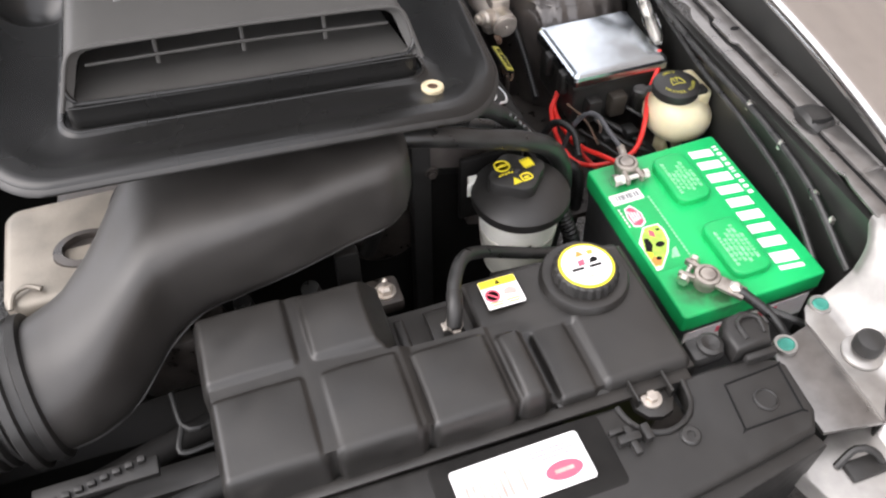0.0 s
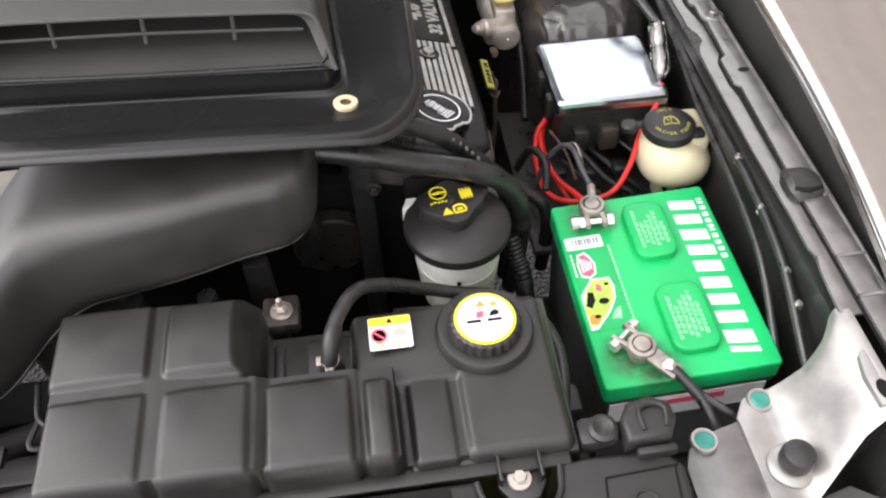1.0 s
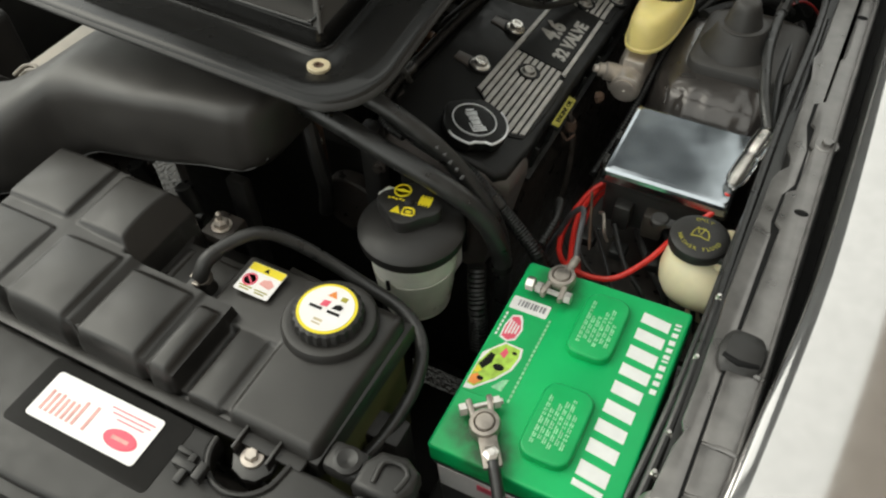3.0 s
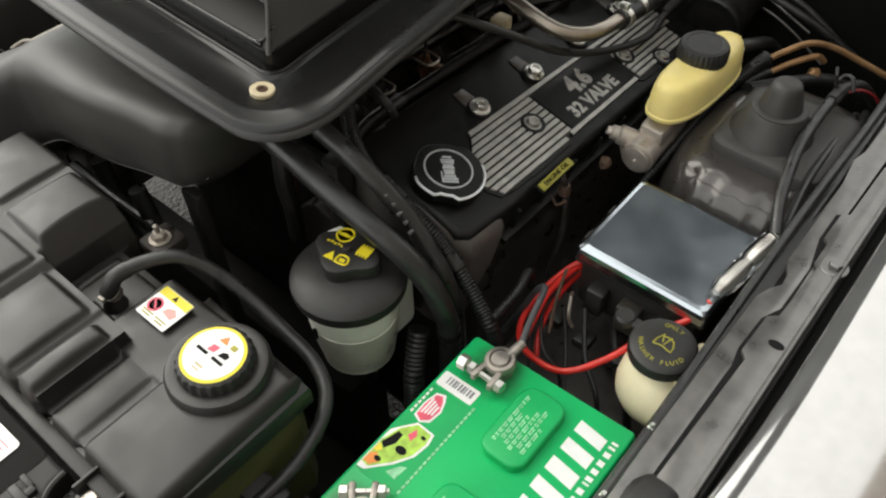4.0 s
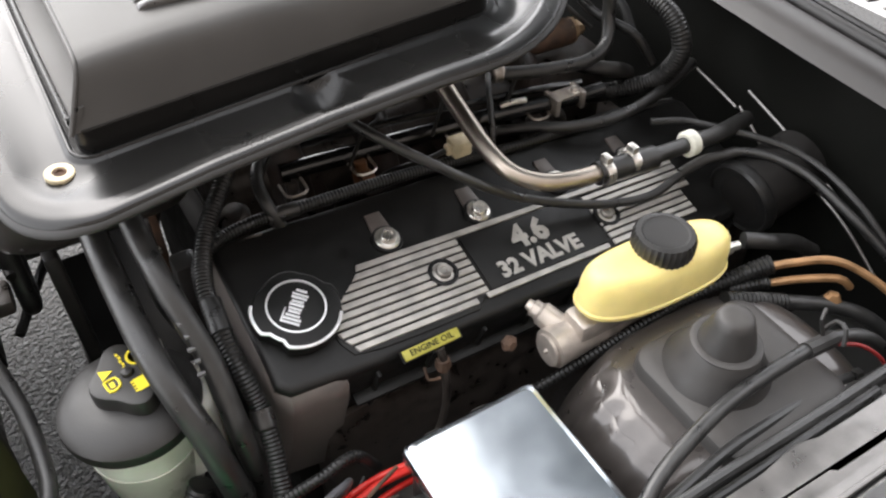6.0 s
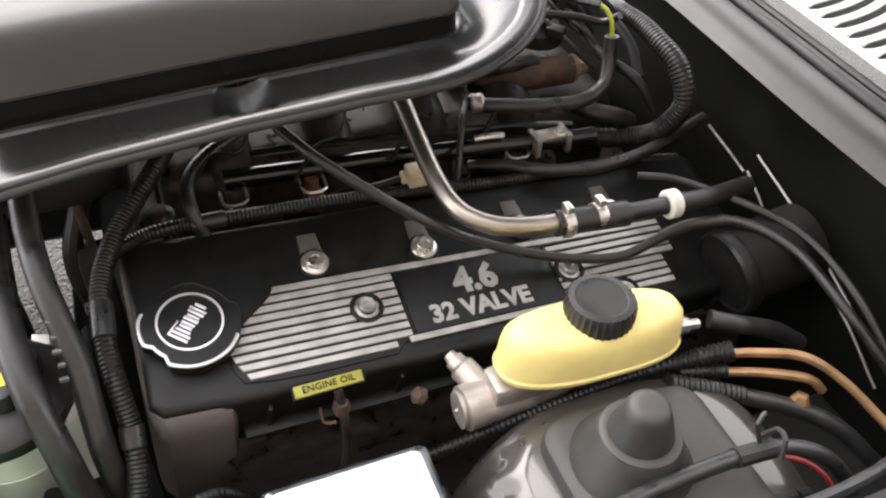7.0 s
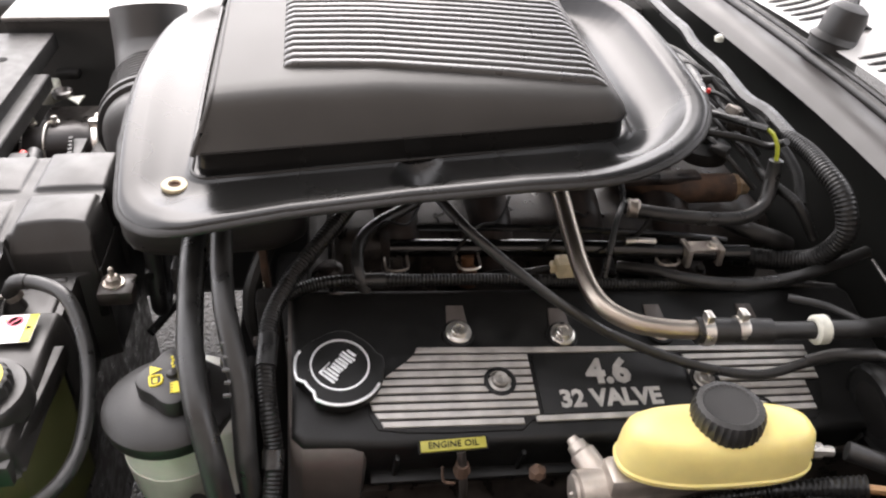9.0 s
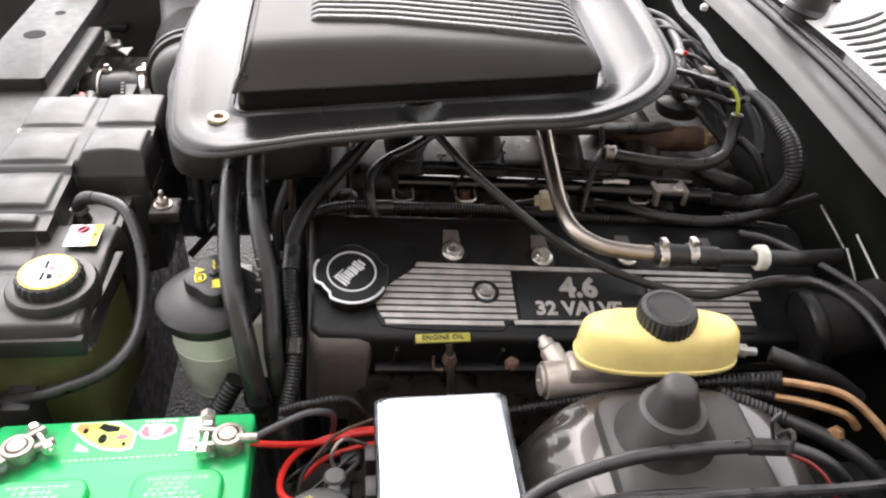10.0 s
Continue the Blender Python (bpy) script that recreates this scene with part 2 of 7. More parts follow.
def tube(points, radius, seg=12, step=0.006, ridge=0.0, pitch=0.004):
    """A round hose along a smooth line; with ridge it is corrugated."""
    if ridge:
        step = pitch / 2
    line = curve_points(points, step)
    up, rings = Vector((0.13, 0.31, 0.94)), []
    for k, q in enumerate(line):
        way = (line[min(k + 1, len(line) - 1)] - line[max(k - 1, 0)]).normalized()
        side = way.cross(up)
        side = side.normalized() if side.length > 1e-4 else Vector((1, 0, 0))
        up = side.cross(way).normalized()
        r = radius(k / (len(line) - 1)) if callable(radius) else radius
        r -= ridge * (k % 2)
        rings.append([q + r * (math.cos(a) * side + math.sin(a) * up) for a in (2 * math.pi * s / seg for s in range(seg))])
    return skin(rings)


def box(x0, x1, y0, y1, z0, z1, bevel=0.003, seg=2, m=None):
    bm = bmesh.new()
    bmesh.ops.create_cube(bm, size=1)
    bmesh.ops.transform(bm, matrix=Matrix.Translation(((x0 + x1) / 2, (y0 + y1) / 2, (z0 + z1) / 2)) @ Matrix.Diagonal((x1 - x0, y1 - y0, z1 - z0, 1)), verts=bm.verts)
    if bevel:
        bmesh.ops.bevel(bm, geom=bm.edges, offset=bevel, segments=seg, affect="EDGES", profile=0.5)
    if m is not None:
        bm.transform(m)
    return bm


def lathe(profile, m=None, seg=32, wave=0.0, waves=0):
    """A turned form from (radius, height) pairs; with waves its side is fluted."""
    rings = []
    for r, z in profile:
        rings.append([Vector(((r + wave * math.cos(waves * a)) * math.cos(a), (r + wave * math.cos(waves * a)) * math.sin(a), z)) for a in (2 * math.pi * s / seg for s in range(seg))])
    bm = skin(rings)
    if m is not None:
        bm.transform(m)
    return bm


def prism(outline, z0, z1, m=None, bevel=0.0, seg=2):
    """A plate with the given outline (x, y)."""
    bm = bmesh.new()
    low = bm.faces.new([bm.verts.new((x, y, z0)) for x, y in outline])
    top = bmesh.ops.extrude_face_region(bm, geom=[low])["geom"]
    verts = [v for v in top if isinstance(v, bmesh.types.BMVert)]
    bmesh.ops.translate(bm, vec=(0, 0, z1 - z0), verts=verts)
    if bevel:
        edges = [e for e in bm.edges if all(abs(v.co.z - z1) < 1e-6 for v in e.verts)]
        bmesh.ops.bevel(bm, geom=edges, offset=bevel, segments=seg, affect="EDGES", profile=0.5)
    if m is not None:
        bm.transform(m)
    return bm


def merge(*bms):
    out = bmesh.new()
    for b in bms:
        me = bpy.data.meshes.new("piece")
        b.to_mesh(me)
        b.free()
        out.from_mesh(me)
        bpy.data.meshes.remove(me)
    return out


def round_rect(x0, x1, y0, y1, r, n=5):
    out = []
    for cx, cy, a0 in ((x1 - r, y1 - r, 0), (x0 + r, y1 - r, 90), (x0 + r, y0 + r, 180), (x1 - r, y0 + r, 270)):
        out += [(cx + r * math.cos(radians(a0 + 90 * k / n)), cy + r * math.sin(radians(a0 + 90 * k / n))) for k in range(n + 1)]
    return out


def sheet(fz, x0, x1, y0, y1, step, keep=None):
    """A grid z = fz(x, y)."""
    nx, ny = int((x1 - x0) / step), int((y1 - y0) / step)
    xs, ys = np.linspace(x0, x1, nx + 1), np.linspace(y0, y1, ny + 1)
    gx, gy = np.meshgrid(xs, ys, indexing="ij")
    gz = fz(gx, gy)
    verts = np.stack([gx, gy, gz], -1).reshape(-1, 3)
    faces = []
    for i in range(nx):
        for j in range(ny):
            if keep is None or keep(xs[i], ys[j]):
                a = i * (ny + 1) + j
                faces.append((a, a + ny + 1, a + ny + 2, a + 1))
    me = bpy.data.meshes.new("sheet")
    me.from_pydata(verts.tolist(), [], faces)
    return me


def lettering(name, words, size, m, material, parent, bold=0.0, align="CENTER"):
    """Raised letters lying on the plane of m."""
    cu = bpy.data.curves.new(name, "FONT")
    cu.body, cu.size, cu.align_x, cu.align_y, cu.extrude, cu.offset, cu.resolution_u = words, size, align, "CENTER", 0.0006, bold, 2
    ob = bpy.data.objects.new(name, cu)
    me = bpy.data.meshes.new_from_object(ob)
    bpy.data.objects.remove(ob)
    me.transform(m)
    return put(name, me, material, parent)


def hex_bolt(name, m, parent, size=0.008, height=0.006, washer=0.0, material=None, label=""):
    """A hexagon head on a washer."""
    s = size
    b = lathe([(s, 0), (s, height * 0.8), (s * 0.86, height), (0.0005, height * 1.03)], None, 6)
    if washer:
        b = merge(lathe([(washer, -0.0025), (washer, -0.0008), (washer * 0.95, 0), (s * 0.8, 0.0005)], None, 24), b)
    b.transform(m)
    return part(name, b, material or STEEL, parent, label, 25)


def on(x, y, z, rx=0, ry=0, rz=0):
    return pose(x, y, z, rx, ry, rz)


# ---- ground, bodywork ----
def ground():
    bm = bmesh.new()
    bmesh.ops.create_grid(bm, x_segments=8, y_segments=8, size=2500)
    ob = part("ground", bm, ASPHALT)
    tagged(ob, "grey asphalt under and around the car", "ground", kind="structure")


def house():
    h = thing("backdrop", (5.0, 0.0, 0.0), "plain brown house wall beside the car", "house", kind="structure")
    part("wall", box(2.5, 9.0, -7.0, 4.2, 0.0, 6.7, 0.02), HOUSE, h)


def bay_walls():
    fire = thing("wall_north", (-0.45, 0.96, 0), "dark painted firewall below the cowl", "wall", kind="structure")
    line = ((-1.25, 0.919), (-0.8, 0.931), (-0.59, 0.944), (-0.385, 0.950), (-0.239, 0.946), (-0.09, 0.940), (0.08, 0.948), (0.30, 0.960))
    part("panel", skin([[Vector((x, y + a, z)) for a, z in ((-0.002, 0.985), (0.0, 0.93), (0.004, 0.84), (-0.004, 0.70), (-0.03, 0.2), (-0.018, 0.2), (0.016, 0.70), (0.016, 0.985))] for x, y in line]), FIREWALL, fire, angle=40)
    for pts in (((-0.236, 0.881), (-0.20, 0.874), (-0.164, 0.866)), ((-0.154, 0.895), (-0.067, 0.868), (0.05, 0.819)), ((-0.091, 0.830), (-0.03, 0.832), (0.022, 0.815), (0.08, 0.78)), ((-0.16, 0.87), (-0.12, 0.845), (-0.09, 0.81))):
        part("seam", tube([(x, 0.938, z) for x, z in pts], 0.0020, 6), RAIL, fire)
    side = thing("wall_east", (0.23, 0.4, 0), "black inner fender wall of the engine bay", "wall", kind="structure")
    rings = []
    for y in np.linspace(-0.14, 0.95, 24):
        rings.append([(0.205, y, 0.895), (0.212, y, 0.86), (0.222, y, 0.80), (0.226, y, 0.65), (0.215, y, 0.45), (0.228, y, 0.45), (0.238, y, 0.65), (0.234, y, 0.80), (0.224, y, 0.86), (0.216, y, 0.895)])
    part("panel", skin([[Vector(v) for v in r] for r in rings]), BAY, side)
    west = thing("wall_west", (-1.0, 0.3, 0), "black inner fender wall on the far side", "wall", kind="structure")
    part("panel", box(-1.02, -1.0, -0.2, 0.95, 0.3, 0.90, 0.004), BAY, west)
    # unseen body panel, added to keep sky light off the ground
    part("unseen_outer_panel", box(-1.34, -1.10, -0.44, 1.5, 0.20, 0.905, 0.03, 3), BAY, west)
    part("flange", box(-1.10, -0.99, -0.2, 0.95, 0.90, 0.91, 0.003), RAIL, west)


def bumper():
    # out of view; added so the ground under the car lies in shade
    b = thing("unseen_front_bumper", (-0.4, -0.36, 0.2), "unseen front bumper below the radiator cover, added to shade the ground", "bumper")
    part("shell", box(-1.30, 0.50, -0.44, -0.30, 0.11, 0.70, 0.04, 3), BAY, b)


def fender():
    f = thing("fender", (0.4, 0.4, 0.0), "grey metallic front fender with a glossy clear coat", "car fender")
    ys = list(np.linspace(-0.35, 1.5, 40))
    def rings(outline, follow=1.0):
        out = []
        for y in ys:
            dip = 0.06 * max(0.0, (0.15 - y) / 0.5) ** 2
            lift = 0.085 * (y - 0.3) + 0.008
            d = 0.21 - y
            shift = -0.05 * (math.sqrt(d * d + 0.004) + d)
            out.append([Vector((x + follow * shift, y, z - dip + lift * (follow if z < 0.9 else 1))) for x, z in outline])
        return out
    part("panel", skin(rings(((0.2685, 0.925), (0.268, 0.930), (0.2695, 0.9345), (0.274, 0.9372), (0.285, 0.9378), (0.30, 0.9376), (0.32, 0.9367), (0.35, 0.934), (0.41, 0.920), (0.47, 0.893), (0.52, 0.855), (0.55, 0.81), (0.568, 0.70), (0.575, 0.55), (0.565, 0.55), (0.54, 0.79), (0.46, 0.882), (0.35, 0.922), (0.28, 0.928), (0.272, 0.925)))), PAINT, f, angle=40)
    # flange and gutter floor coloured dark to paint the shade in the gap
    part("shaded_return_flange", skin(rings(((0.2705, 0.926), (0.2700, 0.855), (0.2740, 0.855), (0.2745, 0.926)), 0.4)), BAY, f, "fender edge turned down into the gutter, coloured dark as shade")
    part("gutter", skin(rings(((0.240, 0.866), (0.276, 0.863), (0.276, 0.858), (0.240, 0.861)), 0.4)), FLATBLACK, f)
    f.location += Vector((0.005, 0, 0.018))


def fender_rail():
    """The flange on which the fender is bolted, in two lapped sheets with a jagged edge."""
    r = thing("rail_east", (0.23, 0.3, 0.9), "dusty grey inner fender flange with bolt holes", "flange", kind="structure")
    inner = [(0.196, -0.012), (0.200, -0.022), (0.210, -0.018), (0.246, -0.02), (0.246, 0.95), (0.208, 0.95), (0.206, 0.62), (0.201, 0.60), (0.206, 0.56), (0.2065, 0.425), (0.213, 0.412), (0.2145, 0.398), (0.207, 0.386), (0.2025, 0.372), (0.201, 0.28), (0.200, 0.20), (0.201, 0.10), (0.200, 0.06), (0.204, 0.05), (0.200, 0.035)]
    part("inner_sheet", prism(inner, 0.905, 0.908, None, 0.0012), RAIL, r)
    steps = ((-0.075, 0.217), (0.02, 0.2185), (0.11, 0.219), (0.20, 0.2215), (0.300, 0.2245), (0.307, 0.2185), (0.352, 0.2195), (0.359, 0.2275), (0.43, 0.2305), (0.436, 0.2265), (0.465, 0.2265), (0.47, 0.2215), (0.51, 0.222), (0.514, 0.2285), (0.60, 0.230), (0.606, 0.234), (0.95, 0.236))
    # four lapped lengths with a fold between them
    for a, b in ((-0.075, -0.004), (-0.001, 0.043), (0.046, 0.121), (0.124, 0.95)):
        left = [(x, y) for y, x in steps if a < y < b]
        xa, xb = (float(np.interp(q, [s[0] for s in steps], [s[1] for s in steps])) for q in (a, b))
        outline = [(xa, a)] + left + [(xb, b), (0.2475 + 0.004 * max(0, b), b), (0.244 if a < 0 else 0.2475 + 0.004 * a, a)]
        part("outer_sheet", prism(outline, 0.9095, 0.9135, None, 0.0014), RAIL, r)
        if b < 0.9:
            part("fold", tube([(xb + 0.001, b + 0.0015, 0.9105), (0.234, b + 0.0025, 0.913), (0.246, b + 0.001, 0.9135)], 0.0022, 8), RAIL, r)
    part("rolled_edge", tube([(0.2455, -0.06, 0.9115), (0.2478, 0.1, 0.9125), (0.249, 0.4, 0.9135), (0.251, 0.95, 0.914)], 0.0026, 10), RAIL, r)
    part("dark_seam", prism([(0.2150, -0.07), (0.2165, 0.1), (0.2185, 0.29), (0.215, 0.31), (0.2165, 0.35), (0.225, 0.37), (0.226, 0.43), (0.218, 0.47), (0.218, 0.51), (0.232, 0.52), (0.235, 0.94), (0.232, 0.94), (0.226, 0.5), (0.23, 0.3), (0.228, -0.07)], 0.9082, 0.9092), INK, r)
    for y in (0.328, 0.70):
        part("hole", lathe([(0.0055, 0), (0.0055, 0.0008), (0.0001, 0.0008)], on(0.2385, y, 0.9132) @ Matrix.Diagonal((1.25, 0.75, 1, 1))), INK, r, "dark slot in the flange")
    for x, y in ((0.224, -0.070), (0.243, 0.440), (0.244, 0.82)):
        hex_bolt("bolt", on(x, y, 0.9145), r, 0.006, 0.005, 0.0125, RAIL)
    part("dent", tube([(0.238, -0.03, 0.9128), (0.243, -0.012, 0.9135), (0.2445, 0.02, 0.9128)], 0.0016, 6), RAIL, r)
    r.location.x += 0.008
    seal = thing("weather_strip", (0.26, 0.3, 0.9), "black rubber strip in the gutter beside the fender", "rubber seal")
    part("strip", tube([(0.2590, -0.14, 0.868), (0.2595, 0.0, 0.893), (0.2595, 0.2, 0.898), (0.26, 0.6, 0.903), (0.261, 1.0, 0.91)], 0.0034, 10), RUBBER, seal)
    stop = thing("rubber_buffer", (0.222, 0.16, 0.906), "black rubber hood buffer clipped on the flange", "rubber buffer")
    rings = []
    for y, h, w in ((0.128, 0.004, 0.013), (0.132, 0.009, 0.017), (0.140, 0.012, 0.020), (0.150, 0.015, 0.0205), (0.160, 0.013, 0.0195), (0.170, 0.008, 0.015), (0.175, 0.003, 0.012)):
        rings.append([Vector((0.226 + a * w, y, 0.908 + b * h)) for a, b in ((-1, 0), (-0.95, 0.6), (-0.7, 0.95), (-0.2, 1.0), (0.3, 0.95), (0.8, 0.7), (1, 0.2), (1, 0))])
    part("block", skin(rings), RUBBER, stop, angle=30)
    part("groove", tube([(0.211, 0.140, 0.917), (0.224, 0.135, 0.9185), (0.240, 0.140, 0.915)], 0.0028, 8), INK, stop)
    stop.location += Vector((0.010, -0.010, 0.001))


def front_bracket():
    b = thing("corner_bracket", (0.13, -0.08, 0.83), "dusty grey pressed steel corner bracket of the radiator support", "bracket")
    def height(x):
        s = min(1.0, max(0.0, (x - 0.135) / 0.075))
        return 0.829 + 0.078 * (s * s * (3 - 2 * s)) ** 1.15
    edge = [(0.110, -0.064), (0.122, -0.046), (0.140, -0.042), (0.156, -0.041), (0.172, -0.040), (0.182, -0.034), (0.189, -0.028), (0.195, -0.018), (0.199, -0.010), (0.206, -0.006), (0.214, -0.006)]
    rows = []
    for x in np.linspace(0.110, 0.214, 40):
        ya = float(np.interp(x, [0.110, 0.15, 0.185, 0.214], [-0.19, -0.150, -0.122, -0.112]))
        yb = float(np.interp(x, [e[0] for e in edge], [e[1] for e in edge]))
        z = height(x)
        ys = np.linspace(ya, yb, 11)
        rows.append([Vector((x, y, z + (0.002 if ya < y < yb else 0.0))) for y in ys] + [Vector((x, y, z - 0.004)) for y in ys[::-1]])
    part("plate", skin(rows), RAIL_LIT, b, angle=60)
    # tab's shade is put into its colour: darker paint than the plate
    tab = [(0.048, -0.105), (0.056, -0.088), (0.066, -0.078), (0.084, -0.073), (0.114, -0.066), (0.114, -0.19), (0.048, -0.18)]
    part("side_tab", prism(tab, 0.823, 0.828, None, 0.002), RAIL, b, "side tab in the darker rail paint, standing for its shade")
    part("crease", tube([(0.156, -0.046, 0.8345), (0.164, -0.066, 0.8355), (0.175, -0.100, 0.840), (0.182, -0.118, 0.845)], 0.0022, 8), RAIL_LIT, b)
    part("front_return", skin([[Vector((x, y, z)), Vector((x, y, z - 0.05)), Vector((x, y + 0.003, z - 0.05)), Vector((x, y + 0.003, z))] for x, y, z in ((0.110, -0.19, 0.829), (0.15, -0.150, 0.831), (0.185, -0.122, 0.862), (0.214, -0.112, 0.905))]), FLATBLACK, b)
    part("raised_plate", prism([(0.196, -0.108), (0.195, -0.080), (0.199, -0.060), (0.206, -0.052), (0.214, -0.056), (0.216, -0.108)], 0.9025, 0.9085, None, 0.002), RAIL_LIT, b)
    for x, y in ((0.137, -0.051), (0.071, -0.083)):
        part("ear", lathe([(0.0125, -0.003), (0.0125, 0.003), (0.0118, 0.0042), (0.0095, 0.0042), (0.0090, 0.003)], on(x, y, 0.829)), RAIL_LIT, b)
        part("sealant_plug", lathe([(0.0088, 0), (0.0092, 0.0035), (0.0065, 0.0052), (0.0005, 0.0038)], on(x, y, 0.829) @ Matrix.Diagonal((1.1, 0.9, 1, 1)), 11), TEAL, b, "teal plug")
    part("hole", lathe([(0.008, 0), (0.008, 0.001), (0.0003, 0.001)], on(0.205, -0.094, 0.9083) @ Matrix.Diagonal((0.75, 1.2, 1, 1))), INK, b)
    stop = thing("hood_stop", (0.138, -0.118, 0.832), "black rubber hood stop screwed into the bracket", "rubber stop")
    part("base", lathe([(0.021, 0), (0.021, 0.003), (0.018, 0.005), (0.010, 0.006)], on(0.138, -0.118, 0.832)), RAIL_LIT, stop)
    part("cap", lathe([(0.010, 0.003), (0.009, 0.006), (0.0085, 0.010), (0.0145, 0.011), (0.0150, 0.020), (0.0135, 0.026), (0.008, 0.0285), (0.0004, 0.029)], on(0.138, -0.118, 0.832)), RUBBER, stop)
    lamp = thing("headlamp_housing", (0.10, -0.23, 0.75), "grey headlamp mounting with clips and a pale frame", "headlamp")
    part("frame", prism([(0.02, -0.20), (0.10, -0.155), (0.20, -0.13), (0.26, -0.17), (0.26, -0.26), (0.05, -0.30)], 0.775, 0.80, None, 0.004), RAIL_LIT, lamp)
    part("pad", prism(round_rect(0.115, 0.20, -0.235, -0.185, 0.008), 0.80, 0.812, None, 0.003), PAPER, lamp, "pale plastic pad")
    part("clip", merge(tube([(0.055, -0.205, 0.80), (0.075, -0.20, 0.815), (0.09, -0.208, 0.815), (0.10, -0.22, 0.80)], 0.004, 8), box(0.06, 0.10, -0.225, -0.205, 0.795, 0.806, 0.002)), BLACK, lamp)


def radiator_cover():
    c = thing("radiator_cover", (-0.35, -0.15, 0.8), "black plastic radiator support cover with a white sticker", "cover panel")
    outline = [(-0.85, -0.095), (-0.60, -0.098), (-0.42, -0.103), (-0.143, -0.106), (-0.141, -0.120), (-0.135, -0.132), (-0.124, -0.141), (-0.110, -0.145), (-0.096, -0.143), (-0.084, -0.136), (-0.075, -0.124), (-0.071, -0.100), (-0.036, -0.098), (0.020, -0.102), (0.034, -0.118), (0.030, -0.170), (0.018, -0.188), (-0.05, -0.198), (-0.13, -0.208), (-0.27, -0.218), (-0.45, -0.222), (-0.85, -0.20)]
    part("panel", prism(outline, 0.845, 0.869, None, 0.006, 3), BLACK, c)
    part("front_drop", prism([(-0.85, -0.215), (-0.85, -0.195), (-0.45, -0.214), (-0.13, -0.200), (0.02, -0.182), (0.026, -0.20), (-0.12, -0.225), (-0.45, -0.235)], 0.72, 0.858, None, 0.004), BLACK, c)
    part("recess", prism(round_rect(-0.33, -0.165, -0.178, -0.108, 0.006), 0.8675, 0.8698, None, 0.001), FLATBLACK, c)
    part("notch_rim", tube([(-0.143, -0.108, 0.868), (-0.141, -0.120, 0.8685), (-0.135, -0.132, 0.8685), (-0.124, -0.141, 0.8685), (-0.110, -0.145, 0.8685), (-0.096, -0.143, 0.8685), (-0.084, -0.136, 0.8685), (-0.075, -0.124, 0.8685), (-0.071, -0.102, 0.868)], 0.0028, 8), BLACK, c, "rounded rim of the lug notch")
    part("square_boss", tube([(x, y, 0.8692) for x, y in ((-0.036, -0.120), (0.024, -0.117), (0.0245, -0.118), (0.018, -0.166), (0.017, -0.1665), (-0.043, -0.167), (-0.0435, -0.166), (-0.036, -0.120))], 0.0011, 6, 0.003), INK, c)
    part("round_boss", lathe([(0.012, 0), (0.012, 0.0022), (0.010, 0.003), (0.009, 0.0012), (0.0004, 0.0012)], on(-0.008, -0.146, 0.868)), BLACK, c)
    part("push_pin", lathe([(0.0095, 0), (0.0095, 0.003), (0.008, 0.0045), (0.004, 0.0045), (0.0035, 0.0025), (0.0004, 0.0025)], on(-0.094, -0.156, 0.868)), RUBBER, c)
    part("push_pin", lathe([(0.017, 0), (0.017, 0.003), (0.014, 0.005), (0.012, 0.002), (0.0004, 0.002)], on(-0.395, -0.150, 0.868)), RUBBER, c)
    part("clip", merge(box(-0.160, -0.138, -0.146, -0.138, 0.868, 0.877, 0.0015), box(-0.150, -0.143, -0.158, -0.130, 0.868, 0.875, 0.0015), box(-0.136, -0.128, -0.150, -0.134, 0.868, 0.879, 0.0015), box(-0.164, -0.150, -0.134, -0.129, 0.868, 0.874, 0.001)), RUBBER, c)
    part("lip", box(-0.005, 0.030, -0.108, -0.100, 0.866, 0.878, 0.003), BLACK, c)
    clip = part("latch_clip", prism([(-0.012, -0.098), (0.026, -0.098), (0.036, -0.080), (0.034, -0.064), (0.018, -0.056), (-0.004, -0.060), (-0.013, -0.075)], 0.862, 0.884, None, 0.006, 3), BLACK, c)
    part("latch_window", tube([(0.004, -0.089, 0.884), (0.004, -0.070, 0.886), (0.018, -0.066, 0.886), (0.027, -0.072, 0.885), (0.024, -0.088, 0.884)], 0.0025, 8), BLACK, clip)
    part("latch_lug", merge(box(-0.050, -0.013, -0.090, -0.062, 0.850, 0.872, 0.007), lathe([(0.012, 0), (0.013, 0.008), (0.009, 0.010), (0.0005, 0.006)], on(-0.028, -0.078, 0.868))), RUBBER, c)
    part("hole", lathe([(0.016, 0), (0.016, 0.0012), (0.0004, 0.0012)], on(-0.765, -0.180, 0.8882) @ Matrix.Diagonal((1.0, 1.1, 1, 1))), INK, c, "dark opening")
    part("far_panel", prism([(-0.98, -0.115), (-0.605, -0.119), (-0.600, -0.125), (-0.600, -0.232), (-0.98, -0.225)], 0.860, 0.8885, None, 0.004), BLACK, c)
    part("small_hole", lathe([(0.009, 0), (0.009, 0.0008), (0.0004, 0.0008)], on(-0.86, -0.165, 0.8882)), INK, c)
    m = on(-0.2515, -0.1415, 0.8705, 0, 0, 1.0)
    st = part("sticker", prism(round_rect(-0.0615, 0.0615, -0.0235, 0.0235, 0.004), 0, 0.0006, m), PAPER, c, "white sticker with red print")
    for k in range(9):
        x = -0.053 + 0.0062 * k
        h = (0.021, 0.020, 0.021, 0.019, 0.019, 0.019, 0.024, 0.023, 0.024)[k]
        if k != 7:
            part("print", box(x, x + 0.0030, -0.015, -0.015 + h, 0.0006, 0.001, 0, m=m), PINK, st)
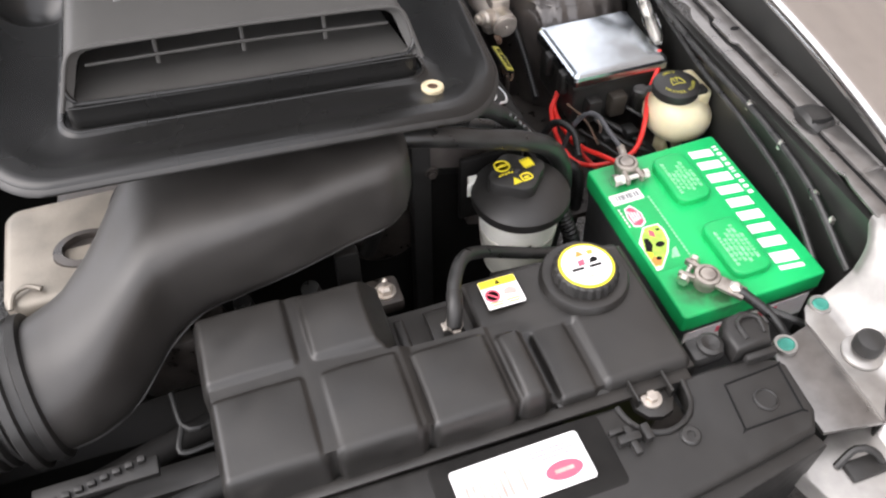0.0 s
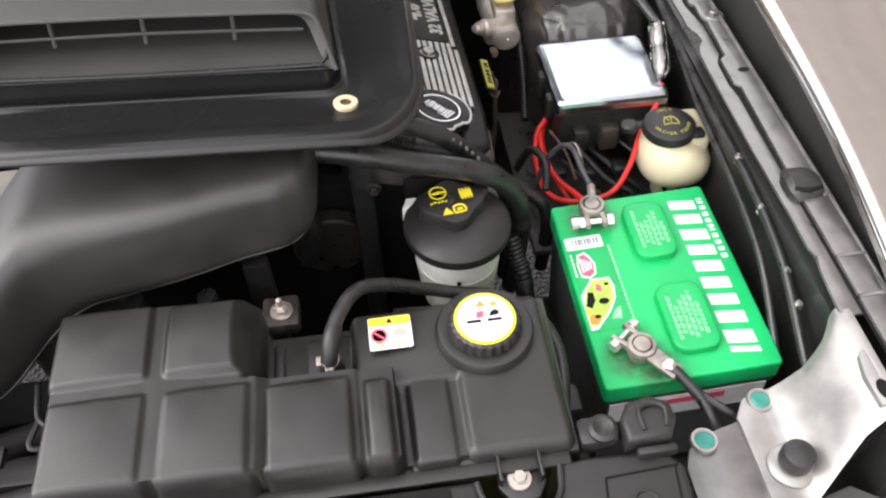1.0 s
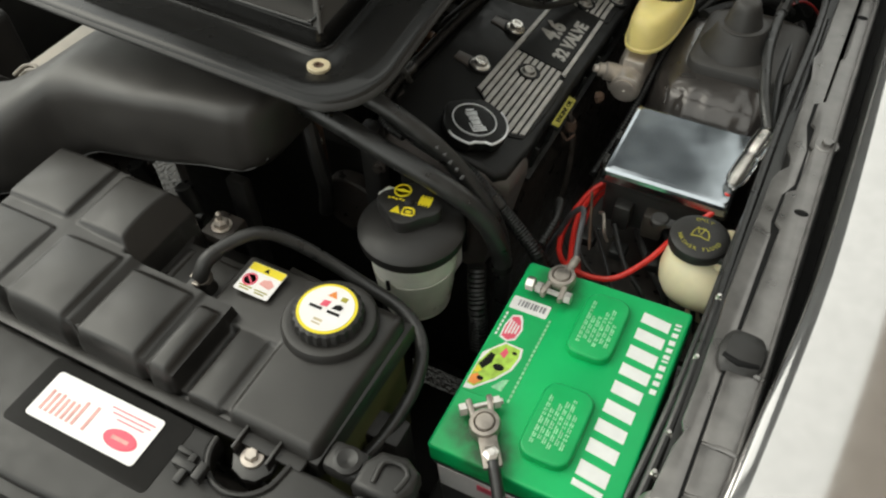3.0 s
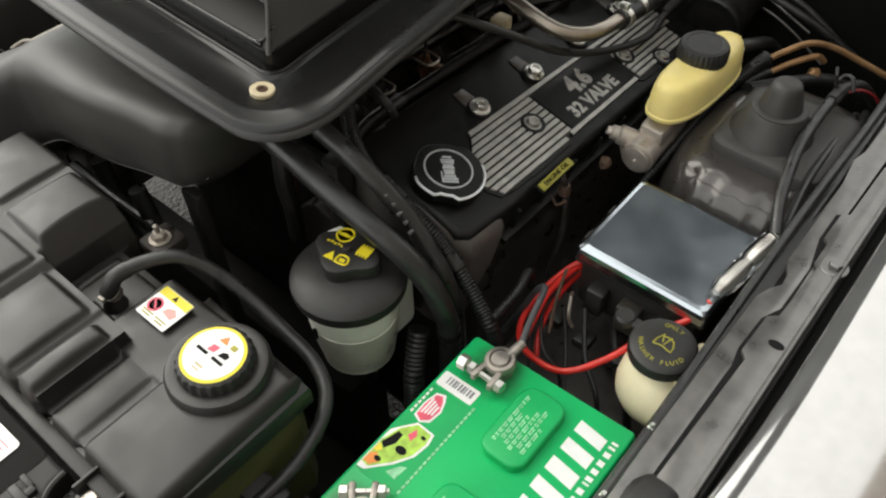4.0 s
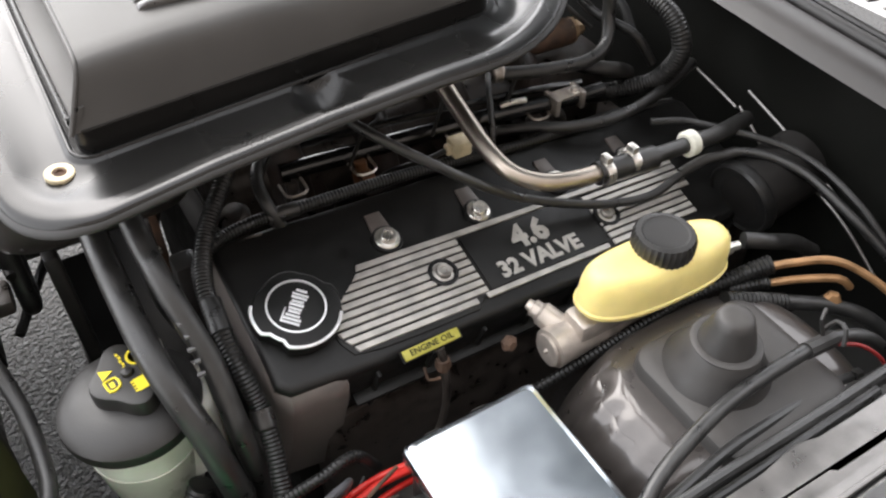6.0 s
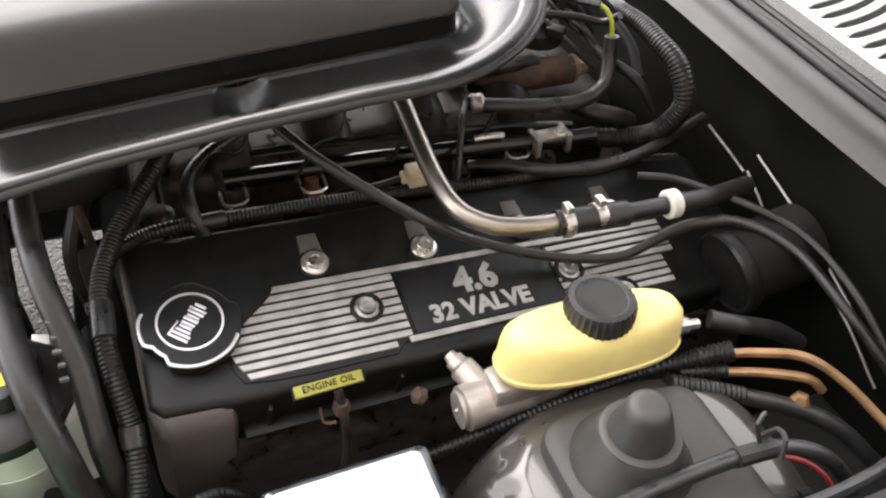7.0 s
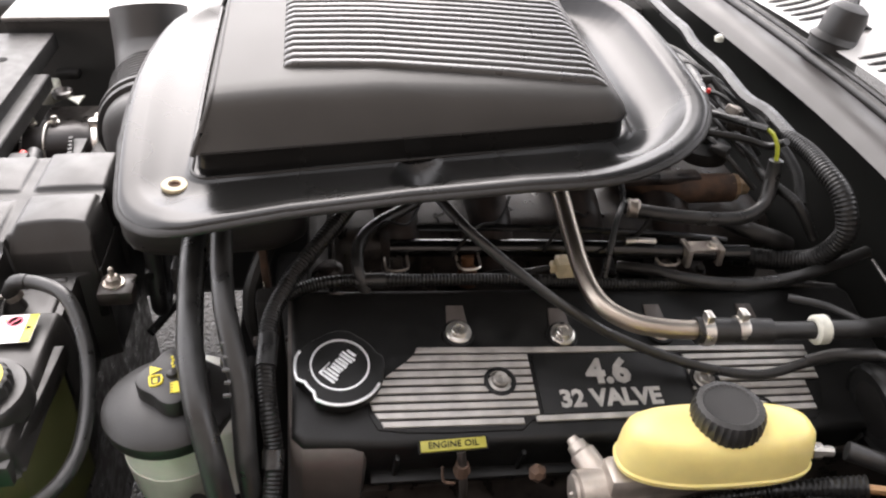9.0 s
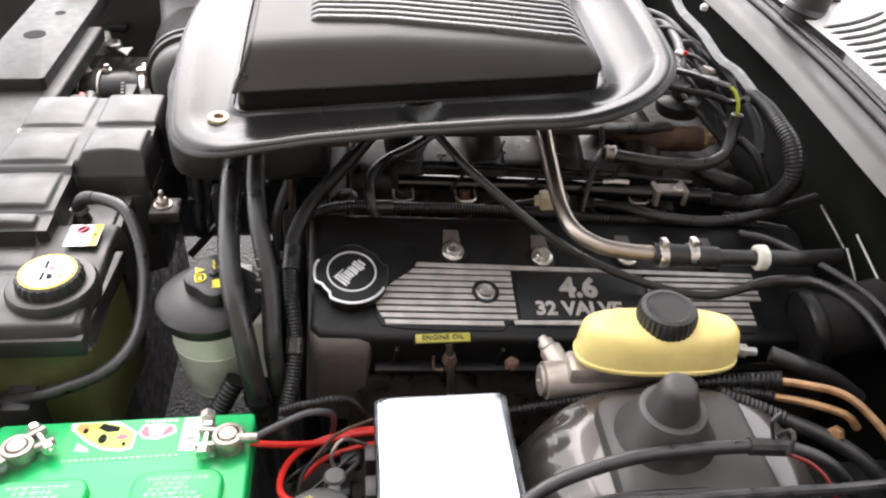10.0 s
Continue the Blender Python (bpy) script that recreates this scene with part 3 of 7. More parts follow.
    oval = m @ on(0.036, -0.008, 0) @ Matrix.Diagonal((1.25, 0.62, 1, 1))
    em = part("emblem", lathe([(0.014, 0.0005), (0.014, 0.0010), (0.0004, 0.0010)], oval), REDINK, st)
    part("emblem_field", lathe([(0.0122, 0.0009), (0.0122, 0.0013), (0.0004, 0.0013)], oval), REDINK, em)
    part("emblem_bar", box(0.027, 0.045, -0.0098, -0.0064, 0.0012, 0.0016, 0, m=m), PINK, em)
    for k, (a, b) in enumerate(((0.008, 0.056), (0.012, 0.054), (0.02, 0.05))):
        part("fine_print", box(a, b, 0.0145 - 0.0042 * k, 0.0155 - 0.0042 * k, 0.0006, 0.0009, 0, m=m), REDINK, st)
    c.location.z -= 0.001


def hood():
    """The open hood, with the scoop's opening, hinged at the cowl."""
    h = thing("car_hood", (-0.39, 0.98, 1.03), "grey hood standing open with an opening for the scoop", "car hood")
    m = Matrix.Translation((-0.39, 1.03, 1.25)) @ Matrix.Rotation(radians(-57), 4, "X")
    def sheet_part(name, x0, x1, y0, y1):
        part(name, box(x0, x1, y0, y1, 0.0, 0.022, 0.004, m=m), UNDER, h)
    for sx in (-0.52, 0.52):
        part("hinge_arm", tube([(-0.39 + sx, 1.05, 0.96), (-0.39 + sx, 1.03, 1.10), (-0.39 + sx, 1.0, 1.27)], 0.010, 10), UNDER, h)
    sheet_part("rear_panel", -0.52, 0.52, -0.60, 0.0)
    sheet_part("side_panel", -0.52, -0.26, -1.12, -0.60)
    sheet_part("side_panel", 0.26, 0.52, -1.12, -0.60)
    sheet_part("front_panel", -0.52, 0.52, -1.32, -1.12)


# ---- scoop and its duct ----
XC = -0.39


def lip_height(y):
    return float(np.interp(y, [0.13, 0.16, 0.20, 0.30, 0.40, 0.50, 0.62, 0.75], [1.004, 1.011, 1.024, 1.040, 1.050, 1.056, 1.058, 1.058]))


def crease_height(y):
    return 1.028 + 0.030 * (y - 0.2)


def dome_foot(y):
    return 1.0515 + 0.020 * (y - 0.2)


def dome_half(y):
    return 0.1675 - 0.055 * (y - 0.21)


def scoop_outline(d, n=14):
    """The scoop's outline, moved inwards by d, from the back right round by the left."""
    hw, y0, y1 = 0.245 - d, 0.161 + d * 0.95, 0.695 - d
    rf, rb = max(0.062 - 0.5 * d, 0.02), max(0.15 - 0.8 * d, 0.03)
    pts = []
    for cx, cy, r, a0 in ((hw - rb, y1 - rb, rb, 0), (-hw + rb, y1 - rb, rb, 90), (-hw + rf, y0 + rf, rf, 180), (hw - rf, y0 + rf, rf, 270)):
        pts += [(cx + r * math.cos(radians(a0 + 90 * k / n)), cy + r * math.sin(radians(a0 + 90 * k / n))) for k in range(n + 1)]
    full = []
    for (xa, ya), (xb, yb) in zip(pts, pts[1:] + pts[:1]):
        gap = math.hypot(xb - xa, yb - ya)
        m = max(1, int(gap / 0.003))
        full += [(xa + (xb - xa) * k / m, ya + (yb - ya) * k / m) for k in range(m)]
    return full


def scoop():
    s = thing("hood_scoop", (XC, 0.45, 0.99), "black shaker hood scoop with ribbed top over the engine", "hood scoop")
    base = scoop_outline(0.0)
    hw0, y0, y1 = 0.245, 0.161, 0.695
    ym = (y0 + y1) / 2
    def plan(grow, n=10):
        """The dome's outline in plan, from the right rear corner round by the rear and the left."""
        ya, yb, ra, rb = 0.2195 - grow, 0.622 + grow, 0.012 + grow, 0.022 + grow
        pts = []
        for cx, cy, r, a0 in ((1, yb - rb, rb, 0), (-1, yb - rb, rb, 90), (-1, ya + ra, ra, 180), (1, ya + ra, ra, 270)):
            for k in range(n + 1):
                q = radians(a0 + 90 * k / n)
                pts.append((cx * (dome_half(cy) + grow - r) + r * math.cos(q), cy + r * math.sin(q)))
        full = []
        for (xa, yaa), (xb, ybb) in zip(pts, pts[1:] + pts[:1]):
            m = max(1, int(math.hypot(xb - xa, ybb - yaa) / 0.006))
            full += [(xa + (xb - xa) * k / m, yaa + (ybb - yaa) * k / m) for k in range(m)]
        return full
    # each outer point glides towards the crease round the dome
    inner = plan(0.006)
    turn = sorted((math.atan2((p[1] - 0.43) / 0.21, p[0] / 0.17), p) for p in inner)
    ta = [q[0] - 2 * math.pi for q in turn] + [q[0] for q in turn] + [q[0] + 2 * math.pi for q in turn]
    tx, ty = [q[1][0] for q in turn] * 3, [q[1][1] for q in turn] * 3
    def nearest(x, y):
        a = math.atan2((y - 0.43) / 0.29, x / 0.245)
        return float(np.interp(a, ta, tx)), float(np.interp(a, ta, ty))
    pairs = [(p, nearest(*p)) for p in base]
    def rim(d, dz):
        out = []
        for x, y in base:
            fx, fy = x * (hw0 - d) / hw0, ym + (y - ym) * ((y1 - y0) / 2 - d) / ((y1 - y0) / 2)
            arch = (1 - (fx / hw0) ** 2) * max(0, (ym - fy) / (ym - y0)) ** 2
            b = -0.020 * arch
            b += 0.022 * (1 - (fx / hw0) ** 2) * max(0, (fy - ym) / (y1 - ym)) ** 2
            out.append(Vector((XC + fx, fy + b, lip_height(fy) + dz + 0.020 * arch)))
        return out
    outer = rim(0.018, 0.0035)
    def between(w):
        out = []
        for o, (p, q) in zip(outer, pairs):
            x, y = o.x + (XC + q[0] - o.x) * w, o.y + (q[1] - o.y) * w
            za, zb = o.z, crease_height(q[1])
            side = min(1.0, max(0.0, (q[1] - 0.235) / 0.06))
            bow = -0.0045 + 0.0045 * side - 0.005 * min(1.0, max(0.0, (q[1] - 0.50) / 0.10))
            z = zb + (za - zb) * ((1 - side) * (1 - w**3) + side * (1 - w) ** 3.2) + bow * math.sin(math.pi * w) ** 1.2 + 0.002 * max(0, (w - 0.9) / 0.1)
            for sx in (-1, 1):
                dd = math.hypot((x - XC - sx * 0.197) / 0.042, (y - 0.418) / 0.029)
                if dd < 1:
                    z -= 0.018 * (1 - dd * dd) ** 1.05
            out.append(Vector((x, y, z)))
        return out
    prof = [(0.014, -0.002), (0.005, -0.002), (0.0005, -0.001), (0.000, 0.002), (0.001, 0.0040), (0.003, 0.0056), (0.006, 0.0060), (0.010, 0.0052), (0.014, 0.0042)]
    rows = [rim(d, z) for d, z in prof] + [between(w) for w in np.linspace(0, 1, 46)]
    last = rows[-1]
    rows.append([Vector((XC + (v.x - XC) * 0.965, 0.43 + (v.y - 0.43) * 0.972, v.z - 0.002)) for v in last])
    rows.append([Vector((XC + (v.x - XC) * 0.90, 0.43 + (v.y - 0.43) * 0.93, v.z - 0.004)) for v in last])
    part("flange", skin(rows, caps=False), SCOOP, s, "semi-gloss black flange", 60)
    part("edge_trim", skin([rim(0.005, -0.0025), rim(-0.001, -0.0035), rim(-0.003, -0.001), rim(-0.0025, 0.0015), rim(0.0005, 0.003)], caps=False), RUBBER, s, "rubber edge trim", 60)
    # riser between flange and dome
    r0, r1 = plan(-0.001), plan(-0.0022)
    part("riser", skin([[Vector((XC + x, y, crease_height(y) - 0.022)) for x, y in r0], [Vector((XC + x, y, crease_height(y) + 0.004)) for x, y in r0], [Vector((XC + x, y, dome_foot(y) + 0.001)) for x, y in r1]], caps=False), SCOOP, s, "black riser under the dome", 50)
    # dome: sections from front to back, the front edge raked
    front = [(1.0, 0.0), (0.994, 0.06), (0.984, 0.16), (0.973, 0.28), (0.962, 0.40), (0.951, 0.52), (0.940, 0.64), (0.928, 0.755), (0.915, 0.84), (0.896, 0.91), (0.865, 0.957), (0.78, 0.982), (0.5, 0.996), (0.25, 1.004), (0.0, 1.01)]
    rear = [(1.0, 0.0), (0.997, 0.06), (0.992, 0.16), (0.986, 0.28), (0.978, 0.40), (0.968, 0.52), (0.955, 0.64), (0.938, 0.755), (0.912, 0.85), (0.875, 0.92), (0.82, 0.96), (0.69, 0.984), (0.4, 0.996), (0.2, 1.004), (0.0, 1.01)]
    def form_at(y):
        s = min(1.0, max(0.0, (y - 0.22) / 0.38))
        return [(a * (1 - s) + c * s, b * (1 - s) + d * s) for (a, b), (c, d) in zip(front, rear)]
    full = list(range(len(front))) + [-k - 1 for k in range(len(front) - 2, -1, -1)]
    def top_height(y):
        return float(np.interp(y, [0.21, 0.25, 0.30, 0.38, 0.50, 0.58, 0.63], [1.096, 1.102, 1.104, 1.104, 1.095, 1.087, 1.083]))
    R = 0.022
    def dome_point(t, k):
        sign, k = (1, k) if k >= 0 else (-1, -k - 1)
        h = front[k][1]
        yf, yr = 0.2195 + 0.022 * h, 0.622 - 0.012 * h * h
        y = yf + (yr - yf) * t
        a, h = form_at(y)[k]
        q = max(0.0, 1 - (yr - y) / R)
        end = math.sqrt(max(0.0, 1 - q * q))
        hw = dome_half(y) - R * (1 - end)
        low = dome_foot(y)
        return Vector((XC + sign * a * hw, y, low + max(top_height(y) - low, 0.01) * h * (0.72 + 0.28 * end)))
    secs = [[dome_point(t, k) for k in full] for t in list(np.linspace(0, 0.94, 26)) + [0.95, 0.96, 0.97, 0.98, 0.988, 0.994, 0.998, 1.0]]
    dome = skin(secs, caps=False, closed=False)
    dome.faces.new(list(dome.verts)[-len(full):])
    part("dome", dome, SCOOP_TOP, s, "matte black raised dome", 40)
    part("crease", tube([Vector((XC + x, y, crease_height(y) + 0.0018)) for x, y in plan(0.0052) if y < 0.58], lambda u: 0.0003 + 0.0016 * min(1, 7 * min(u, 1 - u)), 8), SCOOP, s)
    part("dome_edge", tube([Vector((XC + x, y, dome_foot(y) + 0.0005)) for x, y in plan(0.0004)], 0.0011, 6), SCOOP, s)
    # mouth in the front: rounded lip, floor, dark back, slats
    lip = [dome_point(0.0, k) for k in full]
    mo = part("mouth_lip", tube([p + Vector((0, -0.001, -0.001)) for p in lip], 0.0022, 8, 0.008), SCOOP_TOP, s, "rounded edge of the intake mouth")
    def front_point(x, h, back=0.0):
        return Vector((XC + x, 0.2195 + 0.022 * h + back, 1.0525 + 0.040 * h))
    bend = [(0.1605, 0.46), (0.1600, 0.32), (0.1575, 0.20), (0.1520, 0.11), (0.1440, 0.07)]
    bend = [front_point(x, h, -0.0005) for x, h in bend] + [front_point(0, 0.05, -0.0015)] + [front_point(-x, h, -0.0005) for x, h in bend[::-1]]
    part("lower_lip", tube(bend, 0.0022, 10), SCOOP, mo)
    for sx in (-1, 1):
        corner = [front_point(sx * x, h, 0.0008) for x, h in ((0.163, 0.46), (0.1605, 0.46), (0.1600, 0.32), (0.1575, 0.20), (0.1520, 0.11), (0.1440, 0.07), (0.1440, -0.03), (0.166, -0.03))]
        part("mouth_corner", skin([corner, [v + Vector((0, 0.004, 0)) for v in corner]]), SCOOP_TOP, mo)
    face = [[p * 1.0 for p in lip], [Vector((XC + (p.x - XC) * 0.945, p.y + 0.0035, p.z - 0.0060 * min(1.0, (p.z - lip[0].z) / 0.03))) for p in lip]]
    face.append([v + Vector((0, 0.018, 0)) for v in face[1]])
    part("mouth_frame", skin(face, caps=False, closed=False), SCOOP_TOP, mo, "moulded frame of the mouth", 40)
    part("mouth_floor", prism([(XC - 0.158, 0.221), (XC + 0.158, 0.221), (XC + 0.140, 0.335), (XC - 0.140, 0.335)], 0, 0.003, Matrix.Translation((0, 0.0, 1.0495)) @ Matrix.Translation((0, 0.214, 0)) @ Matrix.Rotation(radians(4), 4, "X") @ Matrix.Translation((0, -0.214, 0))), SCOOP_TOP, mo, "sloping mouth floor")
    part("mouth_back", box(XC - 0.120, XC + 0.120, 0.325, 0.330, 1.05, 1.094, 0.001), FLATBLACK, mo)
    part("slat", tube([front_point(-0.140, 0.58, 0.016), front_point(0, 0.62, 0.016), front_point(0.140, 0.58, 0.016)], 0.0017, 8), SCOOP_TOP, mo)
    for x in (-0.078, 0.0, 0.078):
        part("post", tube([front_point(x, 0.36, 0.022), front_point(x, 0.60, 0.019), front_point(x, 0.99, 0.014)], 0.0022, 8), SCOOP_TOP, mo)
    n = 17
    for k in range(n):
        rg = []
        ys = [0.300, 0.303, 0.309] + list(np.linspace(0.33, 0.57, 9)) + [0.590, 0.5985, 0.604]
        for j, y in enumerate(ys):
            e = (y - 0.30) / 0.30
            x = (k - (n - 1) / 2) * (0.0127 + 0.0015 * e)
            w = 0.0043 + 0.0008 * e
            lift = 0.0052 * (0.0 if j == 0 else 0.55 if j == 1 else 0.55 if j == len(ys) - 2 else 0.0 if j == len(ys) - 1 else 1.0)
            row = []
            for a, b in ((-1.0, -0.8), (-0.94, 0.5), (-0.74, 0.9), (-0.35, 1.0), (0.35, 1.0), (0.74, 0.9), (0.94, 0.5), (1.0, -0.8)):
                xx = x + a * w
                shape = form_at(y)[::-1]
                h = float(np.interp(abs(xx) / dome_half(y), [p[0] for p in shape], [p[1] for p in shape]))
                low = dome_foot(y)
                fall = 0.0 if y < 0.59 else 0.28 * (1 - math.sqrt(max(0.0, 1 - max(0.0, 1 - (0.610 - y) / R) ** 2)))
                row.append(Vector((XC + xx, y, low + (top_height(y) - low) * h * (1 - fall) + lift * b + (-0.002 if b < 0 else 0.0002))))
            rg.append(row)
        part("rib", skin(rg), RIB, s, angle=50)
    wx, wy = XC + 0.173, 0.201
    seat = min((v for row in rows for v in row), key=lambda v: (v.x - wx) ** 2 + (v.y - wy) ** 2).z + 0.0008
    w = part("bolt_washer", lathe([(0.0115, -0.002), (0.0115, 0.0016), (0.0105, 0.0024), (0.0058, 0.0024), (0.0052, 0.001), (0.0050, -0.004)], on(wx, wy, seat, -4, 0, 0)), BEIGE, s, "pale plastic washer")
    part("bolt_socket", lathe([(0.0052, 0), (0.0052, 0.0012), (0.0034, 0.0014), (0.003, -0.001), (0.0003, -0.001)], on(wx, wy, seat + 0.0003, -4, 0, 0)), RUST, w)
    # the whole scoop leans with the engine, its west side higher
    pivot = Matrix.Translation((-0.19, 0.0, 1.04))
    s.matrix_world = Matrix.Translation((0.002, 0.004, -0.002)) @ pivot @ Matrix.Rotation(radians(3.4), 4, "Y") @ pivot.inverted() @ Matrix.Translation((XC, 0.45, 0.99))


def duct():
    d = thing("intake_duct", (-0.45, 0.15, 0.9), "grey-black plastic intake duct under the scoop", "air duct")
    secs = [  # x, y centre, z centre, half y, half z, squareness
        (-0.252, 0.215, 0.968, 0.040, 0.026, 2.2), (-0.256, 0.220, 0.962, 0.066, 0.042, 3.2), (-0.266, 0.222, 0.957, 0.082, 0.050, 4.5), (-0.285, 0.222, 0.954, 0.092, 0.052, 6.0),
        (-0.33, 0.221, 0.952, 0.096, 0.053, 7.5), (-0.38, 0.216, 0.947, 0.101, 0.056, 7.0), (-0.43, 0.213, 0.940, 0.102, 0.061, 6.0), (-0.48, 0.208, 0.932, 0.098, 0.066, 5.0),
        (-0.515, 0.192, 0.921, 0.090, 0.071, 4.2), (-0.545, 0.160, 0.901, 0.084, 0.074, 3.4), (-0.575, 0.127, 0.883, 0.077, 0.074, 2.8), (-0.61, 0.104, 0.873, 0.070, 0.069, 2.2), (-0.645, 0.094, 0.870, 0.066, 0.066, 2.0)]
    xs = [c[0] for c in secs][::-1]
    rings = []
    for x in np.concatenate([np.linspace(-0.252, -0.285, 8), np.linspace(-0.295, -0.645, 28)]):
        v = [float(np.interp(x, xs, [c[k] for c in secs][::-1])) for k in range(1, 6)]
        slim = 0.0065 * min(1.0, max(0.0, (x + 0.60) / 0.10))
        v[1], v[3] = v[1] + slim, v[3] - slim
        r = []
        for a in (2 * math.pi * s / 40 for s in range(40)):
            c, q = math.cos(a), math.sin(a)
            e = 2 / v[4]
            r.append(Vector((x, v[0] + v[2] * math.copysign(abs(c) ** e, c), v[1] + v[3] * math.copysign(abs(q) ** e, q))))
        rings.append(r)
    part("shell", skin(rings), DUCT, d, angle=50)
    seam = [r[24] for r in rings][2::3]
    part("parting_line", tube([Vector((p.x, p.y, p.z)) for p in seam], 0.0014, 6), DUCT, d)
    d.location.z -= 0.006
    ax = Vector((-1, -0.12, -0.02)).normalized()
    m = Matrix.Translation((-0.645, 0.094, 0.870)) @ ax.to_track_quat("Z", "Y").to_matrix().to_4x4()
    part("collar", lathe([(0.066, -0.004), (0.073, -0.002), (0.074, 0.006), (0.070, 0.008), (0.070, 0.016), (0.075, 0.018), (0.075, 0.026), (0.071, 0.028), (0.066, 0.028)], m, 40), RUBBER, d, "rubber collar")
    b = thing("air_bellows", (-0.72, 0.04, 0.9), "ribbed black rubber air bellows with a clamp", "air hose")
    prof, z = [(0.062, 0.026)], 0.028
    for k in range(9):
        prof += [(0.060, z), (0.0665, z + 0.003), (0.0665, z + 0.0055), (0.060, z + 0.0085)]
        z += 0.010
    part("ribbed_sleeve", lathe(prof, m, 40), RUBBER, b)
    part("elbow", tube([m @ Vector((0, 0, z)), m @ Vector((0, 0, z + 0.05)), m @ Vector((0.0, 0.03, z + 0.10)), m @ Vector((0, 0.09, z + 0.13))], 0.060, 24, 0.01), DUCT, b)
    part("clamp", lathe([(0.0615, z + 0.004), (0.0640, z + 0.005), (0.0640, z + 0.014), (0.0615, z + 0.015)], m, 40), FLATBLACK, b)


# ---- coolant tank ----
def coolant_tank():
    t = thing("coolant_tank", (-0.27, -0.02, 0.75), "black plastic coolant expansion tank with bulging cells", "coolant tank")
    cells = [  # x0 x1 y0 y1 top edge radius
        (-0.501, -0.4055, 0.001, 0.091, 0.916, 0.011), (-0.4045, -0.3175, 0.001, 0.087, 0.916, 0.011),
        (-0.499, -0.4045, -0.094, -0.0005, 0.914, 0.011), (-0.4035, -0.3190, -0.095, -0.0005, 0.912, 0.011),
        (-0.3180, -0.2345, -0.094, -0.003, 0.904, 0.010), (-0.2335, -0.2010, -0.093, -0.008, 0.901, 0.010), (-0.1950, -0.1490, -0.093, -0.004, 0.880, 0.008),
        (-0.240, -0.052, -0.018, 0.076, 0.880, 0.010), (-0.1510, -0.049, -0.094, 0.073, 0.883, 0.013), (-0.318, -0.225, 0.0, 0.064, 0.866, 0.010)]
    def base(x):
        return np.where(x > -0.190, 0.848, 0.80)
    def top(x, y):
        low = base(x)
        z = low.copy()
        for x0, x1, y0, y1, h, r in cells:
            h = h - 0.003
            inside = np.minimum(np.minimum(x - x0, x1 - x), np.minimum(y - y0, y1 - y))
            # corners rounded
            cx, cy = np.clip(x, x0 + r, x1 - r), np.clip(y, y0 + r, y1 - r)
            corner = r - np.hypot(x - cx, y - cy)
            d = np.where((np.abs(x - cx) > 0) & (np.abs(y - cy) > 0), corner, inside)
            q = np.clip(d / r, 0, 1)
            swell = 0.0045 if x0 < -0.23 else 0.004 if x0 < -0.16 else 0.003
            dome = swell * (1 - ((x - (x0 + x1) / 2) / (x1 - x0) * 2) ** 2) * (1 - ((y - (y0 + y1) / 2) / (y1 - y0) * 2) ** 2)
            z = np.maximum(z, np.where(d > 0, h - 0.026 + 0.026 * (1 - (1 - q) ** 2.6) + np.where(d > 0, np.clip(dome, 0, 1), 0), low))
        # the rear cell leans down towards the filler side
        z = np.where((y > 0.002) & (x < -0.28), np.minimum(z, np.maximum(0.858 + 1.35 * (-0.297 - x), low)), z)
        # joints between the cells
        joint = np.interp(x, [-0.50, -0.4045, -0.32, -0.31, -0.236, -0.232, -0.202, -0.200, -0.188, -0.16, -0.05], [0.908, 0.909, 0.905, 0.897, 0.896, 0.893, 0.892, 0.870, 0.870, 0.876, 0.872])
        joint = np.where((y > 0.0) & (x > -0.318), np.where(x > -0.235, 0.86, np.where(y < 0.062, 0.852, low)), joint)
        joint = np.where((y > 0.0) & (x < -0.28), np.minimum(joint, 0.858 + 1.35 * (-0.297 - x)), joint)
        within = (x > -0.494) & (x < -0.055) & (y > -0.088) & (y < np.where(x < -0.30, 0.084, 0.070))
        return np.maximum(z, np.where(within, joint, low))
    me = sheet(top, -0.505, -0.044, -0.100, 0.096, 0.0020)
    co = np.empty(len(me.vertices) * 3)
    me.vertices.foreach_get("co", co)
    co = co.reshape(-1, 3)
    raised = co[:, 2] > base(co[:, 0]) + 1e-4
    shell = bmesh.new()
    shell.from_mesh(me)
    bmesh.ops.delete(shell, geom=[f for f in shell.faces if not any(raised[v.index] for v in f.verts)], context="FACES")
    part("upper_shell", shell, TANK, t, angle=75)
    part("lower_shell", merge(prism([(-0.498, -0.092), (-0.190, -0.092), (-0.190, 0.066), (-0.312, 0.066), (-0.322, 0.088), (-0.498, 0.088)], 0.74, 0.862, None, 0.004), prism([(-0.195, -0.092), (-0.050, -0.092), (-0.047, 0.072), (-0.195, 0.082)], 0.846, 0.868, None, 0.004)), TANK, t)
    part("translucent_side", prism([(-0.186, -0.084), (-0.070, -0.086), (-0.056, -0.076), (-0.053, 0.056), (-0.066, 0.070), (-0.186, 0.076)], 0.70, 0.8455, None, 0.003), OLIVE, t, "olive coolant showing through plastic")
    part("front_flange", box(-0.498, -0.060, -0.103, -0.090, 0.862, 0.868, 0.002), TANK, t)
    lug = part("mounting_lug", prism([(-0.122, -0.085), (-0.088, -0.085), (-0.084, -0.112), (-0.092, -0.125), (-0.104, -0.128), (-0.117, -0.124), (-0.125, -0.112)], 0.855, 0.8615, None, 0.002), TANK, t)
    part("rib", box(-0.124, -0.121, -0.112, -0.084, 0.859, 0.874, 0.001), TANK, lug)
    part("rib", box(-0.089, -0.086, -0.112, -0.084, 0.859, 0.874, 0.001), TANK, lug)
